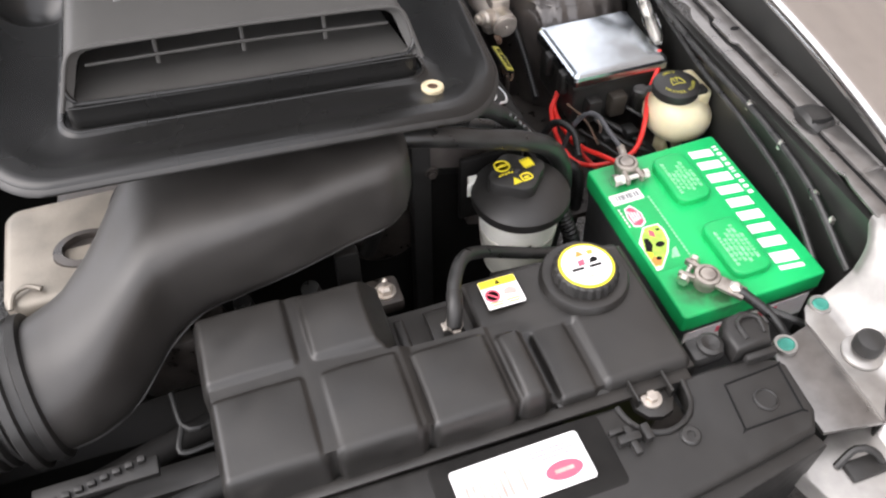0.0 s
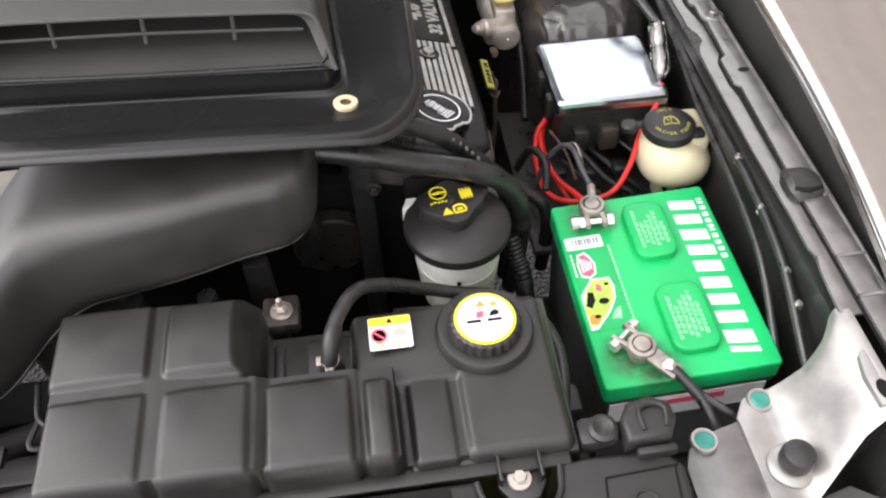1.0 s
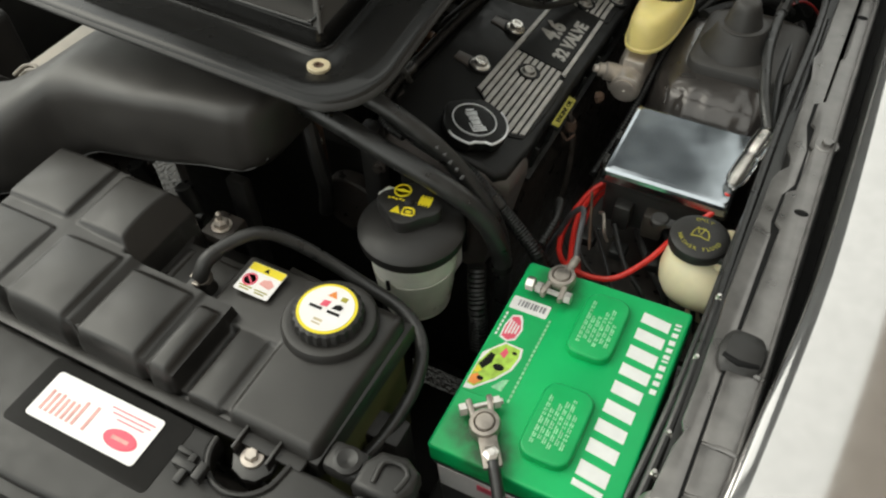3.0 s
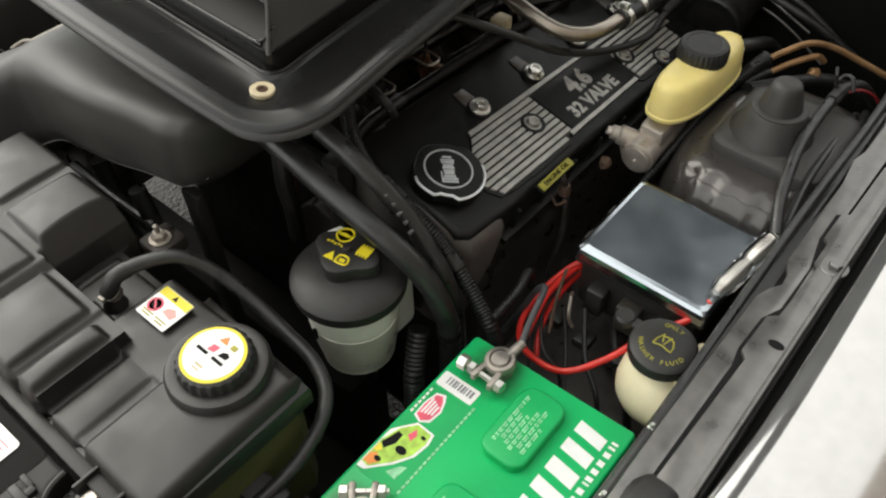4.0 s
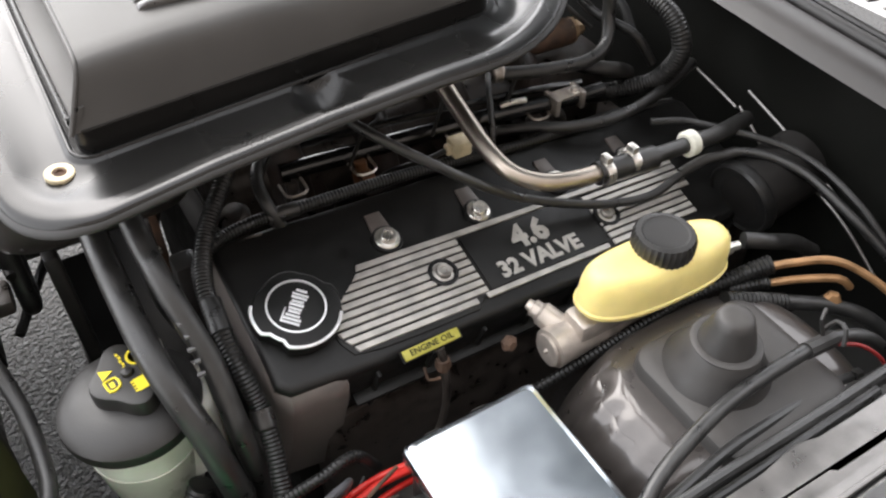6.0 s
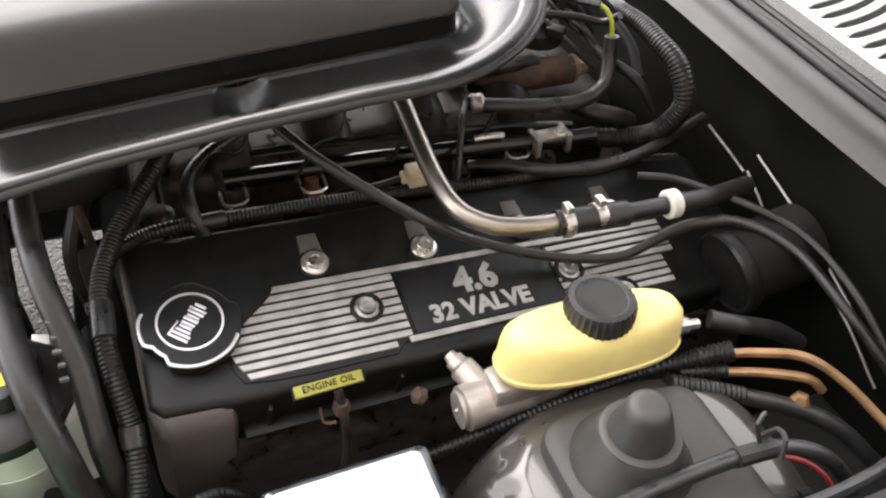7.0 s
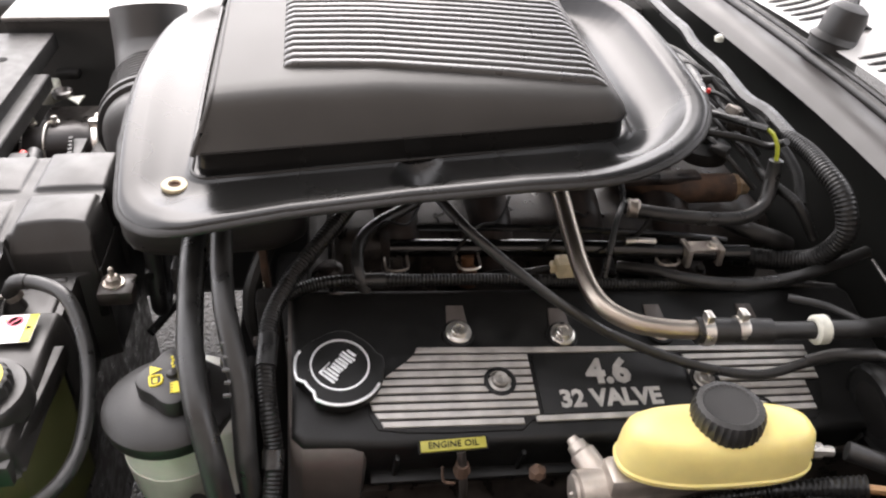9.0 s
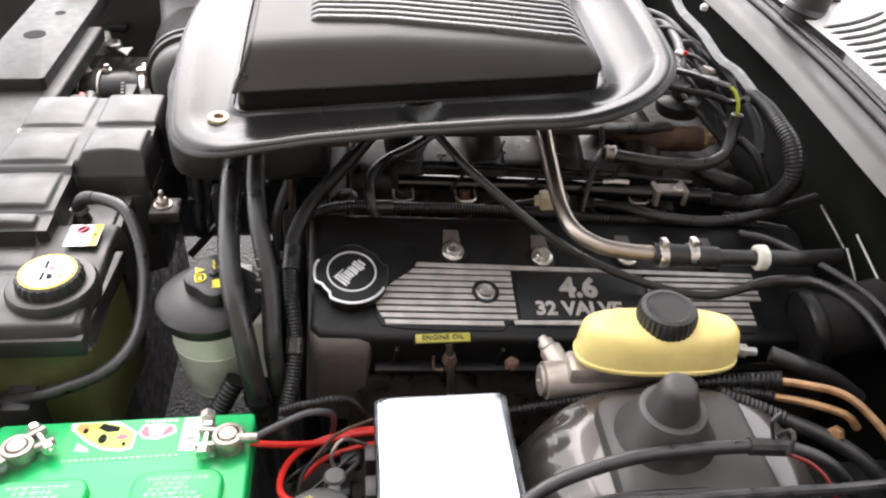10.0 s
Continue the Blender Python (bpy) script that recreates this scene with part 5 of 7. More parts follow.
# ---- relay box, fuse holder, washer bottle ----
def relay_box():
    r = thing("relay_box", (0.106, 0.418, 0.78), "black relay box with a polished metal cover", "relay box")
    part("body", box(0.042, 0.175, 0.366, 0.481, 0.775, 0.844, 0.006, 3), BLACK, r)
    part("rim", box(0.036, 0.181, 0.361, 0.488, 0.838, 0.846, 0.003), BLACK, r)
    rings = []
    for d, z in ((0.0, 0.845), (0.0, 0.854), (0.0012, 0.8585), (0.004, 0.8615), (0.008, 0.8628)):
        rings.append([Vector((x, y, z)) for x, y in round_rect(0.036 + d, 0.181 - d, 0.360 + d, 0.489 - d, 0.006, 4)])
    part("cover", skin(rings), BRUSHED, r, "polished metal cover", 8)
    for y in (0.385, 0.43):
        part("latch", box(0.030, 0.042, y, y + 0.016, 0.815, 0.850, 0.003), BLACK, r)
    for x, w in ((0.060, 0.02), (0.095, 0.024), (0.135, 0.018)):
        part("connector", box(x, x + w, 0.350, 0.370, 0.785, 0.820, 0.003), BLACK if w < 0.024 else surface("aged_brown_plastic", (0.03, 0.025, 0.02), 0.5), r)
    f = thing("fuse_holder", (0.180, 0.42, 0.87), "clear plastic in-line fuse holder", "fuse holder")
    a, b = Vector((0.190, 0.468, 0.889)), Vector((0.174, 0.385, 0.868))
    way = (b - a).normalized()
    m = Matrix.Translation(a) @ way.to_track_quat("Z", "Y").to_matrix().to_4x4()
    L = (b - a).length
    part("barrel", lathe([(0.006, 0), (0.0105, 0.004), (0.0115, 0.02), (0.0115, L * 0.45), (0.0095, L * 0.47), (0.0095, L * 0.52), (0.0115, L * 0.54), (0.0110, L - 0.012), (0.006, L)], m, 8), CLEAR, f, "clear ribbed barrel", 20)
    part("contact", lathe([(0.004, 0.004), (0.005, 0.015), (0.005, L * 0.4), (0.003, L * 0.45), (0.005, L * 0.6), (0.005, L - 0.015), (0.003, L - 0.003)], m, 12), STEEL, f)
    w = thing("red_wire_bundle", (0.02, 0.32, 0.82), "red insulated wires looping beside the relay box", "wire")
    part("wire", tube([(0.040, 0.412, 0.800), (0.026, 0.388, 0.792), (0.022, 0.345, 0.790), (0.030, 0.305, 0.788), (0.040, 0.270, 0.800), (0.046, 0.240, 0.812)], 0.0034, 10), REDWIRE, w)
    part("wire", tube([(0.044, 0.42, 0.790), (0.030, 0.392, 0.782), (0.028, 0.35, 0.778), (0.036, 0.31, 0.770), (0.05, 0.285, 0.755)], 0.0030, 10), REDWIRE, w)
    part("thin_wire", tube([(0.045, 0.352, 0.80), (0.055, 0.330, 0.822), (0.062, 0.318, 0.806), (0.066, 0.322, 0.79)], 0.002, 8), LEAD, w)
    part("thin_wire", tube([(0.03, 0.36, 0.82), (0.042, 0.325, 0.815), (0.052, 0.30, 0.79)], 0.0018, 8), RUST, w)
    k = thing("wire_tangle", (0.08, 0.31, 0.74), "black wires and plugs below the relay box", "wire")
    rnd = random.Random(4)
    for j in range(7):
        x, y, z = 0.03 + 0.022 * j, 0.30 + rnd.uniform(-0.02, 0.03), 0.74 + rnd.uniform(0, 0.03)
        part("wire", tube([(x - 0.03, y + 0.05, z + 0.03), (x, y + 0.01, z + rnd.uniform(0.01, 0.04)), (x + 0.03, y - 0.02 + rnd.uniform(-0.02, 0.02), z), (x + 0.05, y - 0.03, z - 0.06)], rnd.choice((0.002, 0.003, 0.0045)), 8), LOOM, k)
    for x, y, z in ((0.07, 0.315, 0.78), (0.11, 0.32, 0.775), (0.03, 0.325, 0.775)):
        part("plug", box(x, x + 0.020, y, y + 0.022, z - 0.012, z + 0.002, 0.004, m=None), LOOM, k)
    s = thing("tray_floor", (0.1, 0.36, 0.7), "dark sheet metal floor beside the battery", "sheet metal")
    part("sheet", box(-0.005, 0.226, 0.255, 0.53, 0.70, 0.712, 0.004), DARK, s)


def washer_bottle():
    w = thing("washer_bottle", (0.170, 0.315, 0.712), "cream plastic washer fluid bottle with a black cap", "fluid bottle")
    prof = []
    for z, rx, ry, ox in ((0.776, 0.026, 0.026, 0.014), (0.778, 0.034, 0.034, 0.014), (0.785, 0.042, 0.041, 0.014), (0.796, 0.046, 0.044, 0.013), (0.808, 0.046, 0.044, 0.012), (0.822, 0.041, 0.040, 0.009), (0.832, 0.033, 0.033, 0.004), (0.838, 0.027, 0.027, 0.0), (0.844, 0.026, 0.026, 0.0)):
        prof.append([Vector((0.165 + ox + rx * math.copysign(abs(math.cos(a)) ** 0.85, math.cos(a)), 0.312 + ry * math.copysign(abs(math.sin(a)) ** 0.85, math.sin(a)), z)) for a in (2 * math.pi * s / 36 for s in range(36))])
    part("bottle", skin(prof), CREAM, w, "aged cream bottle", 50)
    part("neck_block", merge(box(0.184, 0.214, 0.292, 0.350, 0.79, 0.846, 0.008, 3), box(0.172, 0.205, 0.312, 0.345, 0.712, 0.79, 0.008, 3)), CREAM, w)
    m = on(0.164, 0.312, 0.843)
    cap = part("cap", lathe([(0.029, 0), (0.0315, 0.001), (0.032, 0.008), (0.031, 0.0125), (0.027, 0.015), (0.012, 0.0165), (0.0005, 0.017)], m, 40), BLACK, w, "black snap cap")
    part("tab", merge(box(-0.050, -0.026, 0.006, 0.018, 0.001, 0.007, 0.003, m=m), lathe([(0.010, 0), (0.010, 0.007), (0.008, 0.009), (0.0004, 0.009)], m @ on(-0.046, 0.012, 0))), BLACK, cap)
    part("tab", box(0.024, 0.040, -0.020, -0.004, 0.0, 0.008, 0.003, m=m), BLACK, cap)
    top = m @ on(0, 0, 0.0160)
    for k, ch in enumerate("WASHER FLUID"):
        a = radians(205 + 12.5 * k)
        if ch != " ":
            lettering("word", ch, 0.0065, top @ on(0.0215 * math.cos(a), 0.0215 * math.sin(a), -0.0005, 0, 0, math.degrees(a) + 90), YELLOW_D, cap)
    for k, ch in enumerate("ONLY"):
        a = radians(112 - 13 * k)
        lettering("word", ch, 0.0065, top @ on(0.0215 * math.cos(a), 0.0215 * math.sin(a), -0.0005, 0, 0, math.degrees(a) - 90), YELLOW_D, cap)
    part("screen_symbol", merge(tube([top @ Vector(p) for p in ((-0.009, -0.006, 0.0008), (-0.006, 0.006, 0.0008), (0.006, 0.006, 0.0008), (0.009, -0.006, 0.0008), (0, -0.004, 0.0008), (-0.009, -0.006, 0.0008))], 0.0008, 6), tube([top @ Vector((0, -0.002, 0.0008)), top @ Vector((0.003, 0.009, 0.0008))], 0.0007, 6), tube([top @ Vector((-0.002, 0.0, 0.0008)), top @ Vector((-0.005, 0.009, 0.0008))], 0.0007, 6)), YELLOW_D, cap)


# ---- brake master cylinder, strut tower ----
def master_cylinder():
    b = thing("brake_master_cylinder", (0.01, 0.62, 0.80), "cast aluminium brake cylinder with a yellowed fluid reservoir", "brake cylinder")
    cyl = part("cylinder", merge(lathe([(0.014, 0), (0.0195, 0.002), (0.020, 0.05), (0.0215, 0.055), (0.0215, 0.09), (0.019, 0.10), (0.019, 0.17)], on(0.006, 0.532, 0.838, -90, 0, 4), 28), box(-0.008, 0.022, 0.555, 0.70, 0.845, 0.868, 0.005)), ALUM, b, "cast aluminium cylinder")
    part("end_plug", lathe([(0.016, 0), (0.016, 0.003), (0.013, 0.004), (0.003, 0.0035), (0.0004, 0.006)], on(0.006, 0.5325, 0.838, 90, 0, 0), 24), ALUM, cyl)
    part("outlet", merge(lathe([(0.012, -0.012), (0.012, 0.018), (0.009, 0.021), (0.0085, 0.028), (0.006, 0.029), (0.005, 0.034)], on(-0.010, 0.553, 0.845, 25, -72, 0), 20), lathe([(0.014, 0), (0.014, 0.012), (0.009, 0.014)], on(-0.008, 0.553, 0.826, 0, -20, 0), 8)), ALUM, cyl)
    rings = []
    for z, hx, hy, ox in ((0.862, 0.014, 0.055, 0.0), (0.868, 0.021, 0.066, 0.001), (0.874, 0.0255, 0.073, 0.002), (0.8765, 0.0285, 0.0775, 0.003), (0.8775, 0.0310, 0.0805, 0.003), (0.8815, 0.0315, 0.081, 0.003), (0.8830, 0.0300, 0.0795, 0.003), (0.890, 0.0295, 0.079, 0.003), (0.905, 0.0282, 0.0775, 0.003), (0.914, 0.0262, 0.0755, 0.003), (0.9195, 0.0222, 0.0715, 0.003), (0.9220, 0.0165, 0.065, 0.003), (0.9228, 0.008, 0.045, 0.003)):
        rings.append([Vector((0.010 + ox + hx * math.copysign(abs(math.cos(a)) ** 0.75, math.cos(a)) + 0.07 * (hy * math.sin(a)), 0.640 + hy * math.copysign(abs(math.sin(a)) ** 0.75, math.sin(a)), z)) for a in (2 * math.pi * s / 44 for s in range(44))])
    res = part("reservoir", skin(rings), YRES, b, "yellowed translucent reservoir", 40)
    part("cap", lathe([(0.0270, 0), (0.0282, 0.002), (0.0282, 0.015), (0.0262, 0.0195), (0.0215, 0.0205), (0.0200, 0.0195), (0.0004, 0.0198)], on(0.011, 0.643, 0.918), 96, 0.0006, 32), RUBBER, res, "ribbed black cap")
    b.location += Vector((0.001, 0.0, 0.003))
    br = thing("brake_booster", (-0.07, 0.83, 0.862), "dark round brake booster on the firewall", "brake booster")
    mb = on(-0.058, 0.845, 0.838, -78, 0, 0)
    part("shell", lathe([(0.0005, -0.002), (0.020, -0.002), (0.036, 0.0), (0.040, 0.004), (0.040, 0.09)], mb, 40), FLATBLACK, br)
    part("rim", lathe([(0.0385, -0.001), (0.0415, -0.003), (0.0440, 0.000), (0.0445, 0.008), (0.0425, 0.012)], mb, 48), LOOM, br, "worn satin rim")
    part("hose", tube([(0.012, 0.765, 0.872), (0.024, 0.79, 0.868), (0.028, 0.83, 0.850), (0.03, 0.87, 0.82)], 0.0085, 12), HOSE, br)
    l = thing("brake_pipes", (0.10, 0.72, 0.86), "brown brake pipes with black convoluted sleeves", "pipe")
    part("pipe", tube([(0.050, 0.748, 0.874), (0.066, 0.772, 0.884), (0.086, 0.800, 0.890), (0.112, 0.818, 0.884), (0.145, 0.835, 0.868), (0.19, 0.85, 0.85)], 0.0040, 10), COPPER, l)
    part("pipe", tube([(0.058, 0.742, 0.862), (0.078, 0.772, 0.872), (0.098, 0.800, 0.876), (0.106, 0.812, 0.865)], 0.0040, 10), COPPER, l)
    part("union", lathe([(0.006, 0), (0.008, 0.003), (0.008, 0.010), (0.005, 0.013)], on(0.100, 0.800, 0.852, 60, 0, 40), 6), COPPER, l)
    part("sleeve", tube([(0.012, 0.42, 0.790), (0.022, 0.49, 0.812), (0.028, 0.56, 0.832), (0.030, 0.62, 0.845), (0.036, 0.69, 0.860), (0.044, 0.732, 0.869), (0.052, 0.758, 0.876)], lambda u: 0.0052 if u < 0.72 else 0.0052 + 0.017 * (u - 0.72), 14, ridge=0.0015, pitch=0.0046), LOOM, l)
    part("sleeve", tube([(0.046, 0.715, 0.858), (0.058, 0.742, 0.863), (0.062, 0.750, 0.864)], 0.0065, 12, ridge=0.0012), LOOM, l)
    part("sleeve", tube([(0.060, 0.690, 0.872), (0.075, 0.730, 0.862), (0.084, 0.752, 0.857)], 0.0085, 14, ridge=0.0015, pitch=0.0046), LOOM, l)
    part("hose", tube([(0.083, 0.750, 0.857), (0.105, 0.79, 0.85), (0.130, 0.82, 0.84), (0.16, 0.85, 0.81)], 0.0075, 12), HOSE, l)
    part("bleeder", lathe([(0.007, 0), (0.007, 0.008), (0.0045, 0.009), (0.0045, 0.018), (0.003, 0.019)], on(0.020, 0.722, 0.885, -90, 0, -10), 8), STEEL, b, "zinc bleed screw")


def strut_tower():
    s = thing("strut_tower", (0.13, 0.62, 0.6), "grey-brown painted strut tower, glossy and dusty", "strut tower")
    rings = []
    form = ((0.55, 0.115, 0.175), (0.70, 0.110, 0.166), (0.79, 0.105, 0.150), (0.83, 0.099, 0.132), (0.852, 0.092, 0.118), (0.866, 0.081, 0.104), (0.872, 0.066, 0.090))
    for z, hx, hy in curve_points(form, 0.008):
        ring = []
        for a in (2 * math.pi * k / 120 for k in range(120)):
            c, q = math.cos(a), math.sin(a)
            flute = 0.0020 * math.cos(2 * math.pi * hx * math.copysign(abs(c) ** 0.7, c) / 0.027) * max(0.0, min(1.0, (-q - 0.35) * 3)) * (1 if z < 0.869 else 0)
            ring.append(Vector((0.128 + hx * math.copysign(abs(c) ** 0.7, c), 0.634 + hy * math.copysign(abs(q) ** 0.7, q) + flute, z)))
        rings.append(ring)
    part("shell", skin(rings[:-3]), TOWER, s, angle=50)
    part("top_plate", skin([[v + Vector((0, 0, 0.0004)) for v in rings[-4]]] + rings[-3:]), TOWER, s, angle=50)
    c = thing("strut_cover", (0.115, 0.62, 0.872), "matte grey-black rubber dust cover on the strut", "rubber cover")
    rings = []
    for z, hx, hy, e in ((0.880, 0.047, 0.047, 1.0), (0.888, 0.045, 0.045, 1.0), (0.898, 0.0385, 0.039, 1.0), (0.908, 0.0335, 0.034, 1.0), (0.917, 0.0295, 0.030, 1.0), (0.9205, 0.0270, 0.0275, 1.0), (0.9215, 0.0232, 0.0235, 1.0), (0.933, 0.0200, 0.0202, 1.0), (0.944, 0.0166, 0.0168, 1.0), (0.950, 0.0146, 0.0147, 1), (0.9525, 0.0115, 0.0115, 1), (0.9535, 0.007, 0.007, 1), (0.9535, 0.002, 0.002, 1)):
        rings.append([Vector((0.119 + hx * math.copysign(abs(math.cos(a)) ** e, math.cos(a)), 0.616 + hy * math.copysign(abs(math.sin(a)) ** e, math.sin(a)), z)) for a in (2 * math.pi * k / 48 for k in range(48))])
    part("boot", skin(rings), BOOT, c, angle=40)
    part("collar", lathe([(0.0225, 0), (0.0285, 0.0005), (0.0290, 0.0022), (0.0270, 0.0034), (0.0222, 0.0034)], on(0.119, 0.616, 0.9185), 40), BOOT, c, "raised ring round the cover's neck")
    foot = []
    for d, z in ((0.0, 0.866), (0.0, 0.880), (0.002, 0.8845), (0.006, 0.8870), (0.014, 0.8885)):
        foot.append([Vector((x, y, z)) for x, y in round_rect(0.068 + d, 0.198 - d, 0.562 + d, 0.700 - d, 0.022 - d, 6)])
    part("foot", skin(foot), BOOT, c, "square foot of the cover")
    a = thing("apron_sheet", (0.2, 0.8, 0.8), "dark inner fender sheet behind the strut tower", "sheet metal")
    part("sheet", box(0.03, 0.226, 0.75, 0.945, 0.70, 0.712, 0.004), BAY, a)


# ---- valve cover ----
_V, _U = Vector((1, 0, -0.263)).normalized(), Vector((0, 1, -0.08)).normalized()
_N = _V.cross(_U).normalized()
_U = _N.cross(_V)
MV = Matrix(((_V.x, _U.x, _N.x, -0.166), (_V.y, _U.y, _N.y, 0.456), (_V.z, _U.z, _N.z, 0.876), (0, 0, 0, 1)))


def valve_cover():
    c = thing("valve_cover", tuple(MV @ Vector((0.05, 0.1, -0.05))), "black valve cover with aluminium fins and raised lettering", "engine cover")
    body = [(-0.055, -0.150), (-0.045, -0.160), (0.10, -0.160), (0.112, -0.150), (0.118, -0.08), (0.122, 0.30), (0.118, 0.44), (0.06, 0.455), (-0.045, 0.455), (-0.055, 0.445)]
    part("body", prism(body, -0.075, 0.0, MV, 0.008, 3), CRACKLE, c)
    part("side", prism([(0.085, -0.095), (0.116, -0.095), (0.120, 0.44), (0.085, 0.44)], -0.13, -0.07, MV, 0.004), CRACKLE, c)
    for k in range(9):
        part("side_rib", box(0.117, 0.124, -0.07 + 0.058 * k, -0.066 + 0.058 * k, -0.11, -0.015, 0.001, m=MV), CRACKLE, c)
    part("side_ledge", box(0.116, 0.130, -0.09, 0.42, -0.052, -0.046, 0.002, m=MV), CRACKLE, c)
    nose = []
    for u, v1, h in ((-0.163, 0.095, -0.012), (-0.160, 0.110, -0.006), (-0.150, 0.122, -0.002), (-0.110, 0.126, 0.0), (-0.098, 0.125, -0.002), (-0.094, 0.118, -0.006)):
        nose.append([MV @ Vector(p) for p in ((-0.05, u, h), (0.06, u, h), (v1 - 0.022, u, h - 0.001), (v1 - 0.010, u, h - 0.006), (v1 - 0.003, u, h - 0.016), (v1, u, h - 0.03), (v1 + 0.006, u, -0.16), (0.062, u, -0.16), (0.055, u, -0.062), (-0.05, u, -0.062))])
    part("front_housing", skin(nose), NOSE, c, "satin grey-brown front housing", 40)
    outline = [(0.016, -0.040), (0.030, -0.050), (0.046, -0.071), (0.060, -0.088), (0.072, -0.094), (0.088, -0.092), (0.102, -0.085), (0.106, -0.06), (0.108, -0.02), (0.108, 0.046), (0.099, 0.056), (0.099, 0.214), (0.108, 0.224), (0.110, 0.34), (0.100, 0.352), (0.070, 0.364), (0.034, 0.362), (0.030, 0.34), (0.024, 0.20)]
    plate = part("fin_plate", prism(outline, -0.002, 0.002, MV, 0.001), CRACKLE, c, "recessed plate with aluminium fins")
    left = ((0.023, -0.043), (0.0315, -0.050), (0.040, -0.061), (0.0485, -0.072), (0.057, -0.081), (0.0655, -0.088), (0.074, -0.091), (0.0825, -0.090), (0.091, -0.086), (0.0995, -0.080))
    lv, lu = [p[0] for p in left], [p[1] for p in left]
    def fin(v, u0, u1, slope=0.018, shaped=False):
        a, b = (float(np.interp(v - 0.003, lv, lu)), float(np.interp(v + 0.003, lv, lu))) if shaped else (u0, u0)
        return prism([(v - 0.0030 + slope * u0, a), (v + 0.0030 + slope * u0, b), (v + 0.0030 + slope * u1, u1), (v - 0.0030 + slope * u1, u1)], 0.002, 0.0045, MV, 0.0008)
    for k, (v, u) in enumerate(left):
        part("fin", fin(v, u, 0.362 if k == 0 else (0.048 if k == 9 else 0.064), 0.02 if k == 0 else 0.012, True), FIN, plate, angle=20)
        if 0 < k < 9:
            part("fin", fin(v + 0.005, 0.224, (0.362 if k < 5 else 0.345), 0.004), FIN, plate, angle=20)
    part("fin", fin(0.0985, 0.06, 0.216, 0.0), FIN, plate, angle=20)
    badge = part("badge", box(0.030, 0.094, 0.068, 0.220, 0.001, 0.0035, 0.001, m=MV), CRACKLE, plate, "black badge with raised aluminium letters")
    lettering("word", "4.6", 0.036, MV @ on(0.0525, 0.141, 0.0038, 0, 0, 90), FIN, badge, 0.0016)
    lettering("word", "32 VALVE", 0.0245, MV @ on(0.0805, 0.137, 0.0038, 0, 0, 90), FIN, badge, 0.0010)
    for v, u in ((0.003, 0.0), (0.008, 0.105), (0.059, 0.032), (0.064, 0.238), (0.005, 0.21), (0.006, 0.315), (0.100, 0.285)):
        m = MV @ on(v, u, 0.0)
        if v < 0.02:
            part("bolt_recess", prism([(-0.034, -0.008), (-0.034, 0.009), (0.004, 0.012), (0.011, 0.006), (0.011, -0.006), (0.004, -0.012)], 0.0005, 0.0022, m, 0.0008), NOSE, c)
        deep = 0.0 if v < 0.02 else 0.0018
        part("boss", lathe([(0.0160, 0.0), (0.0154, 0.0035 + deep), (0.0140, 0.0040 + deep), (0.0115, 0.0040 + deep), (0.0105, 0.002), (0.004, 0.002)], m), CRACKLE, c)
        if v < 0.02:
            part("bolt", lathe([(0.0128, 0.003), (0.0128, 0.0050), (0.0118, 0.0060), (0.0090, 0.0068), (0.0086, 0.0112), (0.0078, 0.0122), (0.0045, 0.0120), (0.0038, 0.0108), (0.0003, 0.0108)], m, 28), STEEL, c, "zinc flange bolt", 25)
        else:
            part("bolt", lathe([(0.0105, 0.0025), (0.0103, 0.0045), (0.0082, 0.0052), (0.0074, 0.0092), (0.0066, 0.0100), (0.0036, 0.0098), (0.0030, 0.0088), (0.0003, 0.0088)], m, 24), DULL, c, "dull zinc bolt", 25)
    cap = thing("oil_filler_cap", tuple(MV @ Vector((0.046, -0.117, 0.0))), "black oil filler cap with a chrome rim and emblem", "oil cap")
    m = MV @ on(0.046, -0.117, 0.0)
    part("neck", lathe([(0.030, -0.005), (0.030, 0.012)], m, 32), CRACKLE, cap)
    angles = [-180, -150, -122, -106, -72, -63, -42, -33, 42, 75, 85, 105, 112, 150, 165, 180]
    radii = [0.0385, 0.036, 0.0385, 0.041, 0.041, 0.0362, 0.0362, 0.041, 0.041, 0.0402, 0.0408, 0.0408, 0.0365, 0.036, 0.0385, 0.0385]
    def reach(a):
        return float(np.interp(a, angles, radii))
    shape = [(reach(a) * math.cos(radians(a)), reach(a) * math.sin(radians(a))) for a in range(-180, 180, 4)]
    part("lid", prism(shape, 0.008, 0.020, m, 0.003, 3), CRACKLE, cap)
    rim = [m @ Vector(((reach(a) - 0.0012) * math.cos(radians(a)), (reach(a) - 0.0012) * math.sin(radians(a)), 0.0190)) for a in range(-114, 62, 3)]
    part("chrome_edge", tube(rim, 0.0017, 8), CHROME, cap, "bright chrome edge")
    part("ring", lathe([(0.0268, 0.0198), (0.0268, 0.0214), (0.0250, 0.0214), (0.0250, 0.0198)], m, 48), CHROME, cap, "chrome ring")
    for k, (h, w) in enumerate(((0.017, 0.0026), (0.017, 0.0026), (0.013, 0.0024), (0.011, 0.0030), (0.012, 0.0024), (0.013, 0.0030), (0.011, 0.0024), (0.014, 0.0028), (0.015, 0.0020), (0.010, 0.0026))):
        part("emblem", box(-h / 2, h / 2, -0.0186 + 0.0037 * k, -0.0186 + 0.0037 * k + w, 0.0200, 0.0212, 0.0004, m=m @ on(0, 0, 0, 0, 0, 48) @ on(0, 0, 0, 0, 0, 0)), CHROME, cap)
